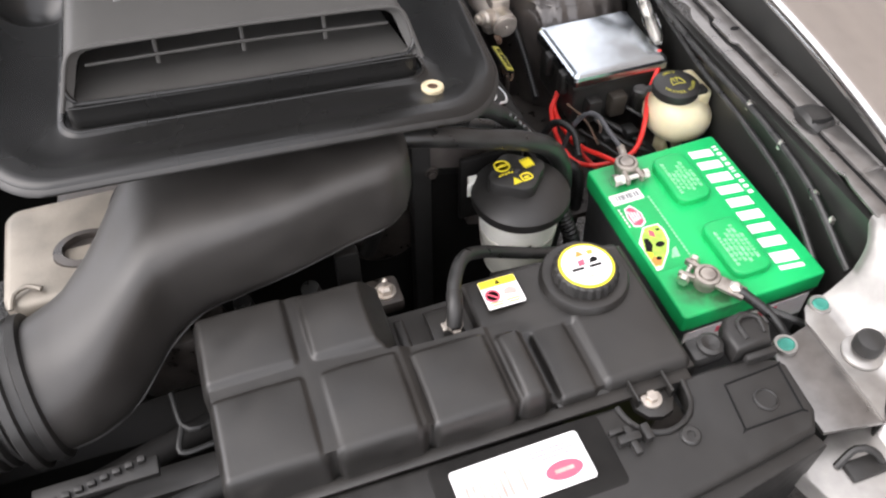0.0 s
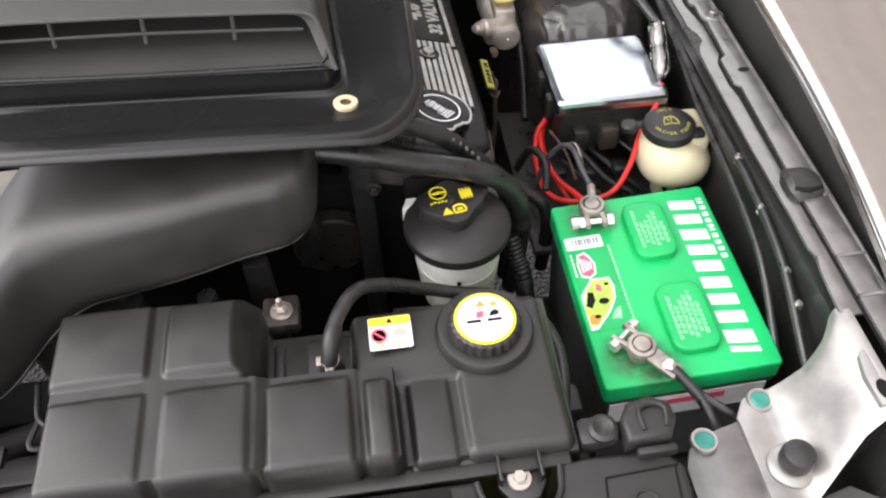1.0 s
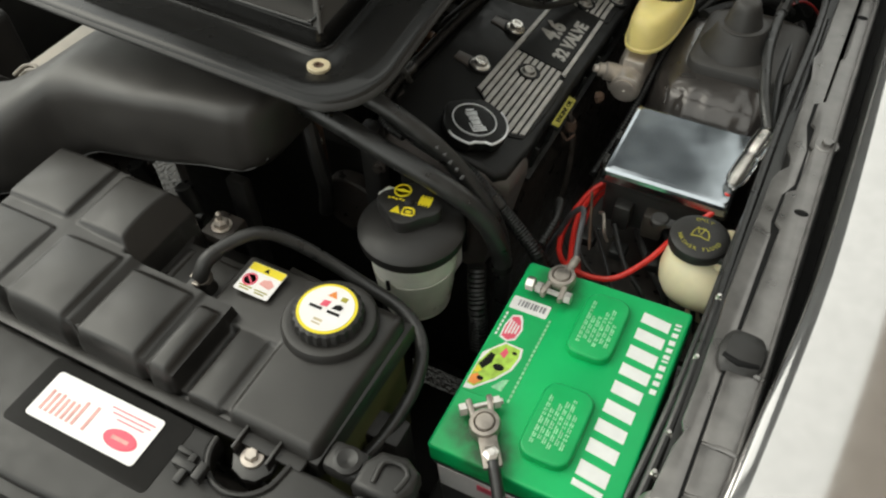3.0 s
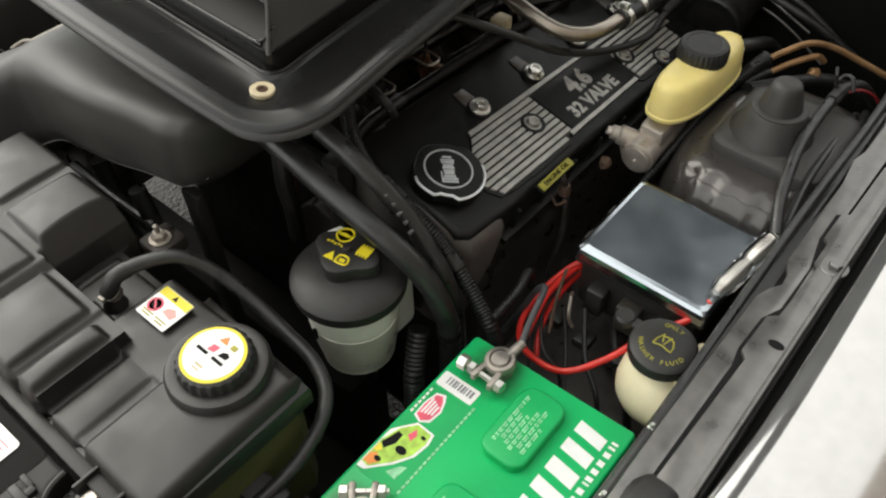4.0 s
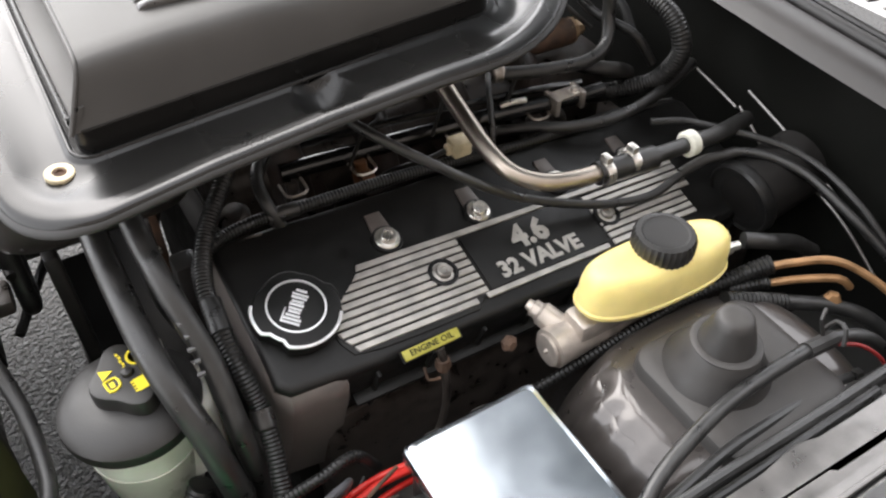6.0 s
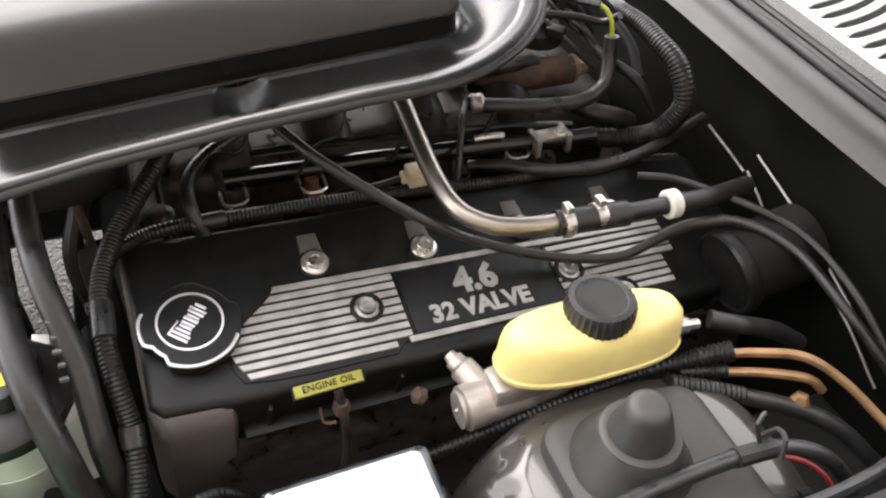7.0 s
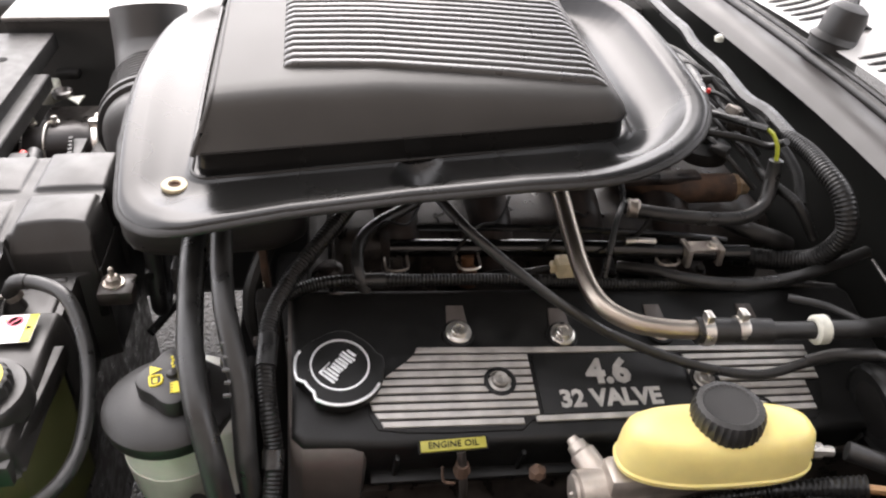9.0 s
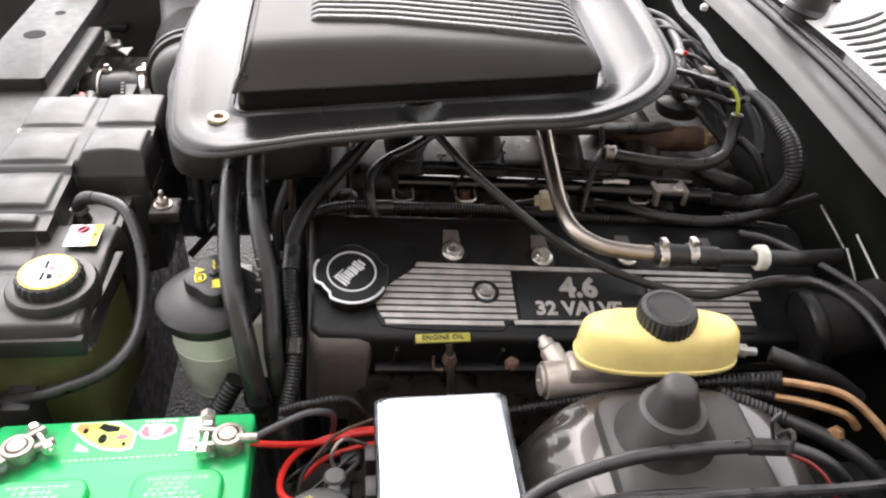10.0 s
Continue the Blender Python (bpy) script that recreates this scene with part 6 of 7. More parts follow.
    part("emblem", box(-0.0092, -0.0076, -0.0185, -0.004, 0.0200, 0.0213, 0.0004, m=m @ on(0, 0, 0, 0, 0, 48)), CHROME, cap)
    d = thing("oil_dipstick", (-0.04, 0.434, 0.86), "yellow lettered dipstick tag above a brass fitting", "dipstick")
    md = on(-0.0385, 0.434, 0.862, 0, 22, 0)
    tag = part("tag", box(-0.0050, 0.0050, -0.0285, 0.0285, -0.002, 0.0012, 0.001, m=md), YELLOW_D, d, "yellow tag")
    part("tag_edge", merge(box(-0.0062, 0.0062, -0.0305, 0.0305, -0.004, -0.0008, 0.001, m=md)), INK, tag)
    lettering("word", "ENGINE OIL", 0.0082, md @ on(0, 0, 0.0014, 0, 0, 90), INK, tag)
    part("stem", tube([(-0.034, 0.440, 0.858), (-0.028, 0.442, 0.835), (-0.025, 0.442, 0.78), (-0.03, 0.43, 0.70)], 0.004, 10), DARK, d)
    part("fitting", merge(lathe([(0.006, 0), (0.008, 0.006), (0.006, 0.014)], on(-0.030, 0.441, 0.832), 10), tube([(-0.036, 0.425, 0.838), (-0.028, 0.425, 0.828), (-0.022, 0.434, 0.832)], 0.0015, 6)), RUST, d)
    part("stud", lathe([(0.008, 0), (0.008, 0.005), (0.004, 0.009)], on(-0.020, 0.505, 0.840, 0, 70, 0), 6), RUST, d)


# ---- pipes, hoses, looms ----
def pipes():
    p = thing("breather_pipe", (-0.13, 0.62, 0.90), "bare bent steel breather pipe joined to a black hose", "pipe")
    part("pipe", tube([(-0.270, 0.572, 0.975), (-0.226, 0.575, 0.953), (-0.175, 0.578, 0.933), (-0.142, 0.588, 0.921), (-0.122, 0.612, 0.914), (-0.114, 0.645, 0.910), (-0.112, 0.680, 0.907)], 0.0092, 16), surface("bare_steel_pipe", (0.44, 0.39, 0.335), 0.32, metal=1.0, var=0.12, scale=25, bump=0.05), p, "bare steel pipe")
    part("hose", tube([(-0.112, 0.672, 0.907), (-0.109, 0.72, 0.905), (-0.107, 0.745, 0.904)], 0.0125, 16), HOSE, p)
    part("hose", tube([(-0.108, 0.738, 0.904), (-0.107, 0.79, 0.902)], 0.009, 14), HOSE, p)
    for y in (0.682, 0.716):
        part("clamp", merge(lathe([(0.0132, -0.005), (0.0138, 0), (0.0132, 0.005)], on(-0.1105, y, 0.906, -90, 0, 0), 24), box(-0.118, -0.106, y - 0.004, y + 0.004, 0.918, 0.927, 0.002)), STEEL, p, "worm-drive clamp")
    part("end_clip", lathe([(0.012, -0.007), (0.0145, -0.005), (0.0145, 0.005), (0.012, 0.007)], on(-0.107, 0.796, 0.902, -90, 0, 0), 20), IVORY, p, "ivory clip")
    part("tail", tube([(-0.107, 0.80, 0.902), (-0.106, 0.84, 0.90), (-0.12, 0.90, 0.89)], 0.0095, 12), HOSE, p)
    v = thing("vacuum_hose", (-0.15, 0.60, 0.9), "thin black printed vacuum hose over the valve cover", "hose")
    part("hose", tube([(-0.235, 0.440, 0.992), (-0.190, 0.470, 0.975), (-0.160, 0.515, 0.945), (-0.146, 0.560, 0.912), (-0.136, 0.605, 0.885), (-0.122, 0.652, 0.868), (-0.109, 0.700, 0.857), (-0.101, 0.750, 0.853), (-0.105, 0.800, 0.862), (-0.085, 0.850, 0.885), (-0.03, 0.885, 0.885), (0.05, 0.90, 0.86), (0.12, 0.92, 0.82)], 0.0050, 12), HOSE, v)
    part("joint_sleeve", tube([(-0.107, 0.795, 0.861), (-0.102, 0.82, 0.872), (-0.085, 0.850, 0.885)], 0.0062, 12), RUBBER, v)
    a = thing("radiator_hose", (-0.10, 0.225, 0.9), "black rubber coolant hose rising under the scoop", "hose")
    part("hose", tube([(-0.36, 0.222, 0.965), (-0.28, 0.215, 0.966), (-0.216, 0.211, 0.955), (-0.154, 0.212, 0.933), (-0.108, 0.215, 0.915), (-0.073, 0.222, 0.892), (-0.050, 0.230, 0.862), (-0.036, 0.235, 0.828), (-0.030, 0.240, 0.78), (-0.036, 0.245, 0.66)], 0.0118, 16), HOSE, a)
    part("spring_clamp", lathe([(0.0128, -0.005), (0.0134, 0), (0.0128, 0.005)], on(-0.031, 0.240, 0.785, 0, 0, 0), 20), FLATBLACK, a)
    b = thing("heater_hose", (-0.12, 0.244, 0.9), "black rubber heater hose with faint print", "hose")
    part("hose", tube([(-0.33, 0.248, 0.985), (-0.235, 0.241, 0.983), (-0.183, 0.241, 0.970), (-0.144, 0.244, 0.950), (-0.115, 0.250, 0.925), (-0.092, 0.256, 0.896), (-0.070, 0.257, 0.868), (-0.050, 0.258, 0.835), (-0.040, 0.262, 0.78), (-0.04, 0.265, 0.66)], 0.0100, 16), HOSE, b)
    for k in range(9):
        z = 0.962 - 0.0085 * k
        x = float(np.interp(z, [0.87, 0.896, 0.925, 0.950, 0.970], [-0.071, -0.092, -0.115, -0.144, -0.183]))
        part("print", box(x + 0.0066, x + 0.0096, 0.2435 if k % 2 else 0.242, 0.2485, z + 0.001, z + 0.0036, 0, m=None), surface("faded_print", (0.13, 0.13, 0.13), 0.6) if k == 0 else bpy.data.materials["faded_print"], b)
    part("plug", lathe([(0.004, 0), (0.0065, 0.003), (0.0065, 0.012), (0.004, 0.016)], on(-0.124, 0.256, 0.842, 60, 0, 30), 12), IVORY, b, "small ivory plug")
    l = thing("wiring_loom", (-0.1, 0.27, 0.88), "black convoluted wiring loom along the valve cover", "wiring loom")
    part("sleeve", tube([(-0.232, 0.90, 0.845), (-0.224, 0.80, 0.868), (-0.222, 0.657, 0.877), (-0.222, 0.566, 0.889), (-0.222, 0.49, 0.896), (-0.222, 0.42, 0.900), (-0.222, 0.345, 0.904), (-0.214, 0.305, 0.903), (-0.196, 0.283, 0.901), (-0.170, 0.276, 0.898)], 0.0068, 12, ridge=0.0009, pitch=0.0036), LOOM, l)
    part("trunk", tube([(-0.31, 0.375, 0.958), (-0.255, 0.335, 0.940), (-0.210, 0.297, 0.918), (-0.165, 0.278, 0.904), (-0.120, 0.275, 0.890), (-0.088, 0.277, 0.872), (-0.064, 0.280, 0.845), (-0.039, 0.278, 0.822), (-0.016, 0.273, 0.804), (0.004, 0.268, 0.785), (0.012, 0.268, 0.74), (0.010, 0.27, 0.66)], 0.0088, 14, ridge=0.0008, pitch=0.0036), LOOM, l, "thick ribbed trunk of the loom")
    part("side_sleeve", tube([(-0.050, 0.215, 0.80), (-0.043, 0.200, 0.775), (-0.036, 0.188, 0.752), (-0.03, 0.18, 0.70)], 0.0115, 14, ridge=0.0016, pitch=0.005), LOOM, l, "short ribbed sleeve")
    part("tape", tube([(-0.150, 0.277, 0.900), (-0.120, 0.275, 0.890)], 0.0096, 12), HOSE, l)
    part("tape", tube([(-0.222, 0.36, 0.903), (-0.222, 0.39, 0.902)], 0.0078, 12), HOSE, l)
    part("tape", tube([(-0.064, 0.280, 0.845), (-0.052, 0.279, 0.834)], 0.0100, 12), HOSE, l)
    part("branch", tube([(0.005, 0.268, 0.81), (0.010, 0.30, 0.825), (0.0, 0.335, 0.815), (-0.01, 0.36, 0.76)], 0.0052, 12, ridge=0.0008), LOOM, l)
    s = thing("side_cables", (0.19, 0.5, 0.88), "bundle of black cables along the inner fender", "cable")
    part("cable", tube([(0.190, 0.468, 0.890), (0.176, 0.500, 0.902), (0.165, 0.545, 0.909), (0.158, 0.590, 0.911), (0.155, 0.650, 0.911), (0.156, 0.705, 0.908), (0.168, 0.745, 0.895), (0.185, 0.775, 0.86)], 0.0062, 12), HOSE, s)
    part("cable", tube([(0.194, 0.475, 0.884), (0.188, 0.515, 0.886), (0.182, 0.565, 0.888), (0.180, 0.62, 0.886), (0.178, 0.68, 0.880), (0.176, 0.74, 0.86)], 0.0046, 10), HOSE, s)
    part("cable", tube([(0.199, 0.48, 0.880), (0.196, 0.525, 0.878), (0.193, 0.585, 0.878), (0.190, 0.65, 0.876), (0.187, 0.71, 0.870), (0.18, 0.78, 0.84)], 0.0046, 10), HOSE, s)
    part("tie", merge(tube([(0.148, 0.700, 0.914), (0.152, 0.706, 0.925), (0.162, 0.704, 0.926), (0.168, 0.700, 0.914)], 0.0022, 6), tube([(0.152, 0.694, 0.915), (0.147, 0.690, 0.932), (0.143, 0.698, 0.936)], 0.0018, 6)), RUBBER, s, "grey cable tie ends")
    part("cable", tube([(0.196, -0.02, 0.83), (0.202, 0.08, 0.868), (0.203, 0.18, 0.882), (0.201, 0.30, 0.886), (0.200, 0.40, 0.893), (0.200, 0.52, 0.905), (0.202, 0.66, 0.912), (0.196, 0.76, 0.905), (0.17, 0.86, 0.88)], 0.0046, 10), HOSE, s)
    part("cable", tube([(0.186, 0.0, 0.80), (0.195, 0.10, 0.845), (0.198, 0.20, 0.862), (0.199, 0.32, 0.872), (0.206, 0.44, 0.885), (0.208, 0.55, 0.895), (0.207, 0.70, 0.90)], 0.0042, 10), HOSE, s)
    for y, z in ((0.03, 0.853), (0.065, 0.862), (0.14, 0.876), (0.21, 0.883)):
        part("clip", merge(box(0.199, 0.207, y, y + 0.005, z - 0.004, z + 0.006, 0.001), lathe([(0.003, 0), (0.002, 0.004)], on(0.202, y + 0.003, z + 0.005), 8)), STEEL, s, "small bright clip")
    part("tape", tube([(0.155, 0.672, 0.911), (0.156, 0.705, 0.908)], 0.0075, 10), RUBBER, s)
    part("red_wire", tube([(0.160, 0.700, 0.908), (0.172, 0.722, 0.905), (0.186, 0.735, 0.895), (0.20, 0.74, 0.88)], 0.0018, 8), REDWIRE_D, s)


def engine():
    e = thing("engine", (-0.4, 0.55, 0.35), "dark oily engine block and intake manifold", "engine")
    part("block", box(-0.66, -0.06, 0.33, 0.92, 0.32, 0.78, 0.02), DARK, e)
    part("front_cover", box(-0.60, -0.09, 0.305, 0.335, 0.40, 0.82, 0.012), FLATBLACK, e)
    part("manifold", box(-0.56, -0.30, 0.34, 0.86, 0.76, 0.90, 0.03, 3), DARK, e)
    GLOSS = surface("glossy_black_tube", (0.006, 0.006, 0.006), 0.16, var=0.2, bump=0.05, spec=0.6)
    BROWN = surface("brown_connector_plastic", (0.16, 0.075, 0.035), 0.4, var=0.4)
    rail = part("fuel_rail", tube([(-0.290, 0.40, 0.893), (-0.285, 0.46, 0.893), (-0.273, 0.588, 0.893), (-0.262, 0.671, 0.893), (-0.251, 0.744, 0.893), (-0.246, 0.79, 0.893)], 0.0098, 16), GLOSS, e, "glossy black fuel rail")
    part("rail_clip", merge(box(-0.262, -0.236, 0.716, 0.722, 0.884, 0.906, 0.001), box(-0.262, -0.236, 0.752, 0.758, 0.884, 0.906, 0.001), box(-0.258, -0.240, 0.720, 0.754, 0.9005, 0.9045, 0.001)), LEAD, rail, "pale rail clip")
    hex_bolt("rail_bolt", on(-0.247, 0.748, 0.9045), rail, 0.005, 0.005, 0.007)
    part("rail_line", tube([(-0.300, 0.43, 0.912), (-0.292, 0.50, 0.913), (-0.281, 0.60, 0.911), (-0.268, 0.70, 0.908), (-0.262, 0.77, 0.90)], 0.0042, 10), GLOSS, rail, "thin black fuel line")
    part("rail_line", tube([(-0.262, 0.655, 0.906), (-0.258, 0.668, 0.909), (-0.256, 0.685, 0.908)], 0.0034, 8), STEEL, rail)
    for k, y in enumerate((0.405, 0.482, 0.598, 0.700)):
        x = -0.262 + 0.00 * k + 0.055 * (y - 0.48)
        inj = part("injector", merge(lathe([(0.0095, 0), (0.0105, 0.010), (0.0105, 0.020), (0.0070, 0.024), (0.0070, 0.034)], on(x, y, 0.858, 0, -14, 0), 16), box(x + 0.004, x + 0.020, y - 0.008, y + 0.008, 0.872, 0.884, 0.003)), BROWN if k == 1 else DARK, e)
        part("injector_clip", tube([(x - 0.012, y - 0.012, 0.889), (x + 0.008, y - 0.011, 0.888), (x + 0.012, y, 0.888), (x + 0.008, y + 0.011, 0.888), (x - 0.012, y + 0.012, 0.889)], 0.0016, 6), STEEL if k == 1 else LEAD, inj)
    for k in range(4):
        y = 0.408 + 0.105 * k
        part("runner", tube([(-0.42, y, 0.915), (-0.36, y, 0.915), (-0.318, y + 0.004, 0.893), (-0.292, y + 0.006, 0.84)], lambda u: 0.026 - 0.004 * u, 16), MANIFOLD, e, "brown dusty intake runner")
        part("runner_flange", prism(round_rect(-0.022, 0.022, -0.036, 0.036, 0.010), 0, 0.010, on(-0.288, y + 0.006, 0.842, 0, 22, 0), 0.002), MANIFOLD, e)
        hex_bolt("flange_bolt", on(-0.276, y + 0.034, 0.850, 0, 22, 0), e, 0.0055, 0.006, 0.008, DARK)
    part("cross_plate", box(-0.345, -0.325, 0.44, 0.76, 0.935, 0.945, 0.003), MANIFOLD, e, "dusty flat rail of the manifold")
    part("connector", merge(box(-0.234, -0.214, 0.566, 0.588, 0.896, 0.915, 0.003), box(-0.229, -0.219, 0.560, 0.567, 0.900, 0.911, 0.002)), BEIGE, e, "beige plug")
    part("connector_lead", tube([(-0.224, 0.562, 0.905), (-0.229, 0.535, 0.898), (-0.240, 0.505, 0.890), (-0.25, 0.48, 0.872)], 0.0030, 8), LOOM, e)
    part("arc_hose", tube([(-0.215, 0.372, 0.885), (-0.226, 0.363, 0.915), (-0.257, 0.366, 0.925), (-0.282, 0.385, 0.930), (-0.305, 0.420, 0.935), (-0.34, 0.47, 0.95)], 0.0062, 12), HOSE, e)
    part("low_hose", tube([(-0.262, 0.65, 0.872), (-0.240, 0.685, 0.880), (-0.220, 0.710, 0.883), (-0.207, 0.745, 0.884), (-0.203, 0.785, 0.884), (-0.209, 0.835, 0.886), (-0.222, 0.885, 0.890), (-0.24, 0.93, 0.89)], 0.0068, 12), HOSE, e)
    part("upright_wire", tube([(-0.225, 0.622, 0.880), (-0.238, 0.628, 0.905), (-0.268, 0.642, 0.928), (-0.295, 0.657, 0.935), (-0.32, 0.66, 0.95)], 0.0034, 8), HOSE, e)
    part("hose", tube([(-0.297, 0.655, 0.930), (-0.285, 0.672, 0.930), (-0.269, 0.721, 0.929), (-0.260, 0.775, 0.930), (-0.268, 0.806, 0.940), (-0.283, 0.817, 0.962), (-0.287, 0.818, 0.985)], 0.0078, 12), HOSE, e)
    part("hose_clamp", lathe([(0.0095, -0.008), (0.0112, -0.006), (0.0100, -0.002), (0.0112, 0.003), (0.0095, 0.006)], on(-0.289, 0.668, 0.930, -90, 0, -14), 16), LEAD, e)
    part("yellow_wire", tube([(-0.287, 0.818, 0.984), (-0.289, 0.816, 1.000), (-0.296, 0.811, 1.012), (-0.302, 0.806, 1.015)], 0.0023, 8), YGWIRE, e, "yellow-green wire")
    part("black_wire", tube([(-0.301, 0.807, 1.015), (-0.325, 0.79, 1.012), (-0.355, 0.772, 1.008), (-0.39, 0.745, 1.0)], 0.0042, 8), HOSE, e)
    part("elbow", tube([(-0.300, 0.79, 0.90), (-0.272, 0.80, 0.905), (-0.262, 0.825, 0.90), (-0.268, 0.85, 0.885)], 0.010, 12), RUBBER, e)
    part("egr_valve", merge(lathe([(0.028, 0), (0.030, 0.006), (0.030, 0.016), (0.020, 0.022), (0.012, 0.024), (0.010, 0.04)], on(-0.372, 0.778, 0.945), 28), lathe([(0.012, 0.024), (0.0135, 0.026), (0.0135, 0.034), (0.008, 0.036)], on(-0.372, 0.778, 0.945), 8)), LOOM, e, "round black valve")
    part("egr_pipe", tube([(-0.40, 0.68, 0.918), (-0.36, 0.705, 0.922), (-0.336, 0.735, 0.925), (-0.331, 0.775, 0.926), (-0.330, 0.80, 0.926)], 0.017, 16), RUST, e, "rusty pipe")
    part("fitting", lathe([(0.012, 0), (0.016, 0.002), (0.016, 0.012), (0.011, 0.016), (0.009, 0.026)], on(-0.330, 0.793, 0.927, -90, 0, 0), 8), surface("tan_brass", (0.36, 0.25, 0.15), 0.45, metal=0.5), e)
    rnd = random.Random(8)
    for k in range(4):
        y = 0.36 + 0.10 * k
        x = -0.24 - 0.05 * rnd.random()
        part("wire", tube([(x, y, 0.905), (x - 0.02, y + 0.03, 0.928 + 0.01 * rnd.random()), (x - 0.05, y + 0.06, 0.915), (x - 0.09, y + 0.08, 0.92)], rnd.choice((0.0018, 0.0025, 0.0035)), 8), FLATBLACK, e)
    part("rear_hose", tube([(-0.60, 0.74, 0.985), (-0.556, 0.770, 0.995), (-0.540, 0.803, 0.997), (-0.475, 0.803, 0.995), (-0.404, 0.783, 0.990), (-0.37, 0.77, 0.96)], 0.0068, 12), HOSE, e)
    part("rear_cable", tube([(-0.45, 0.755, 0.985), (-0.410, 0.778, 0.988), (-0.378, 0.802, 0.986), (-0.368, 0.818, 0.982), (-0.36, 0.84, 0.95)], 0.0052, 10), LOOM, e)
    part("rear_cable", tube([(-0.40, 0.735, 0.98), (-0.359, 0.760, 0.986), (-0.337, 0.801, 0.986), (-0.318, 0.825, 0.985), (-0.30, 0.832, 1.0)], 0.0042, 10), LOOM, e)
    part("rear_cable", tube([(-0.50, 0.76, 0.97), (-0.44, 0.80, 0.975), (-0.368, 0.822, 0.962), (-0.311, 0.823, 0.952), (-0.26, 0.84, 0.945), (-0.24, 0.86, 0.91)], 0.0060, 12, ridge=0.0006), LOOM, e)
    part("rear_cable", tube([(-0.68, 0.79, 0.975), (-0.60, 0.825, 0.985), (-0.52, 0.835, 0.98), (-0.44, 0.835, 0.965)], 0.0048, 10), LOOM, e)
    for x, y, z, r in ((-0.412, 0.776, 0.984, 20), (-0.372, 0.812, 0.980, 60), (-0.545, 0.786, 0.985, -15), (-0.47, 0.79, 0.975, 35)):
        part("plug", box(-0.012, 0.012, -0.008, 0.008, 0.0, 0.014, 0.003, m=on(x, y, z, 0, 0, r)), DARK, e)
    for x, y in ((-0.565, 0.765), (-0.55, 0.757), (-0.43, 0.788)):
        part("clip", lathe([(0.005, 0), (0.006, 0.003), (0.004, 0.006)], on(x, y, 1.0), 10), STEEL, e)
    for k in range(9):
        x, y, z = -0.33 - 0.045 * rnd.random() - 0.02 * k, 0.772 + 0.05 * rnd.random(), 0.955 + 0.035 * rnd.random()
        part("small_cable", tube([(x - 0.05, y - 0.05, z - 0.01), (x - 0.02, y - 0.005, z + 0.012), (x + 0.02, y + 0.02 * rnd.random(), z + 0.006), (x + 0.05, y + 0.045, z - 0.03)], rnd.choice((0.0022, 0.003, 0.0042)), 8), rnd.choice((HOSE, LOOM, RUBBER)), e)
        if k % 2:
            part("plug", merge(box(-0.009, 0.009, -0.006, 0.006, 0, 0.011, 0.002, m=on(x + 0.02, y + 0.01, z, 10, 0, 40 * k)), box(-0.012, -0.008, -0.004, 0.004, 0.002, 0.009, 0.001, m=on(x + 0.02, y + 0.01, z, 10, 0, 40 * k))), rnd.choice((BLACK, DARK, LEAD)), e)
    part("red_clip", box(-0.430, -0.4255, 0.794, 0.7985, 1.000, 1.006, 0.001), REDWIRE, e)
    part("white_tip", lathe([(0.006, 0), (0.006, 0.006), (0.003, 0.009)], on(-0.60, 0.885, 0.998), 12), IVORY, e)
    b = thing("front_bracket", (-0.25, 0.27, 0.85), "rusty steel bracket at the front of the engine", "bracket")
    part("strap", merge(box(-0.296, -0.278, 0.262, 0.270, 0.80, 0.958, 0.002), box(-0.296, -0.278, 0.262, 0.34, 0.950, 0.958, 0.002)), RUST, b)
    part("boss", lathe([(0.016, 0), (0.018, 0.004), (0.015, 0.012), (0.006, 0.014)], on(-0.240, 0.335, 0.895, 30, 0, 0), 20), MANIFOLD, b)
    hex_bolt("bolt", on(-0.287, 0.262, 0.86, 90, 0, 0), b, 0.007, 0.006, 0.010)
    hex_bolt("bolt", on(-0.200, 0.262, 0.85, 90, 0, 0), b, 0.006, 0.006, 0.009, DARK)
    p = thing("pulley_and_belt", (-0.25, 0.28, 0.6), "black ribbed belt and pulleys below the hoses", "pulley")
    part("belt", box(-0.225, -0.200, 0.262, 0.285, 0.45, 0.90, 0.004), RUBBER, p)
    part("pulley", lathe([(0.045, 0), (0.048, 0.002), (0.048, 0.02), (0.045, 0.022), (0.012, 0.018), (0.0005, 0.018)], on(-0.26, 0.30, 0.74, 90, 0, 0), 32), DARK, p)
    part("arm", tube([(-0.30, 0.27, 0.90), (-0.28, 0.25, 0.85), (-0.275, 0.25, 0.80), (-0.29, 0.26, 0.74)], 0.010, 10), RUBBER, p)
    a = thing("alternator", (-0.58, 0.24, 0.80), "cast aluminium accessory housing with a threaded stud", "alternator")
    part("plate", prism(round_rect(-0.672, -0.540, 0.165, 0.31, 0.02), 0.80, 0.900, None, 0.010, 3), PALE_ALUM, a, "pale cast housing")
    part("port", lathe([(0.030, 0), (0.028, 0.006), (0.020, 0.008), (0.019, -0.004), (0.0005, -0.004)], on(-0.588, 0.222, 0.899, 8, 0, 0) @ Matrix.Diagonal((1.15, 0.8, 1, 1)), 28), DARK, a)
    part("elbow", tube([(-0.555, 0.205, 0.90), (-0.545, 0.235, 0.925), (-0.535, 0.265, 0.925), (-0.53, 0.30, 0.90)], 0.014, 14), FLATBLACK, a)
    part("arch", tube([(-0.662, 0.165, 0.900), (-0.658, 0.180, 0.905), (-0.645, 0.186, 0.906), (-0.632, 0.180, 0.904)], 0.003, 8), PALE_ALUM, a)
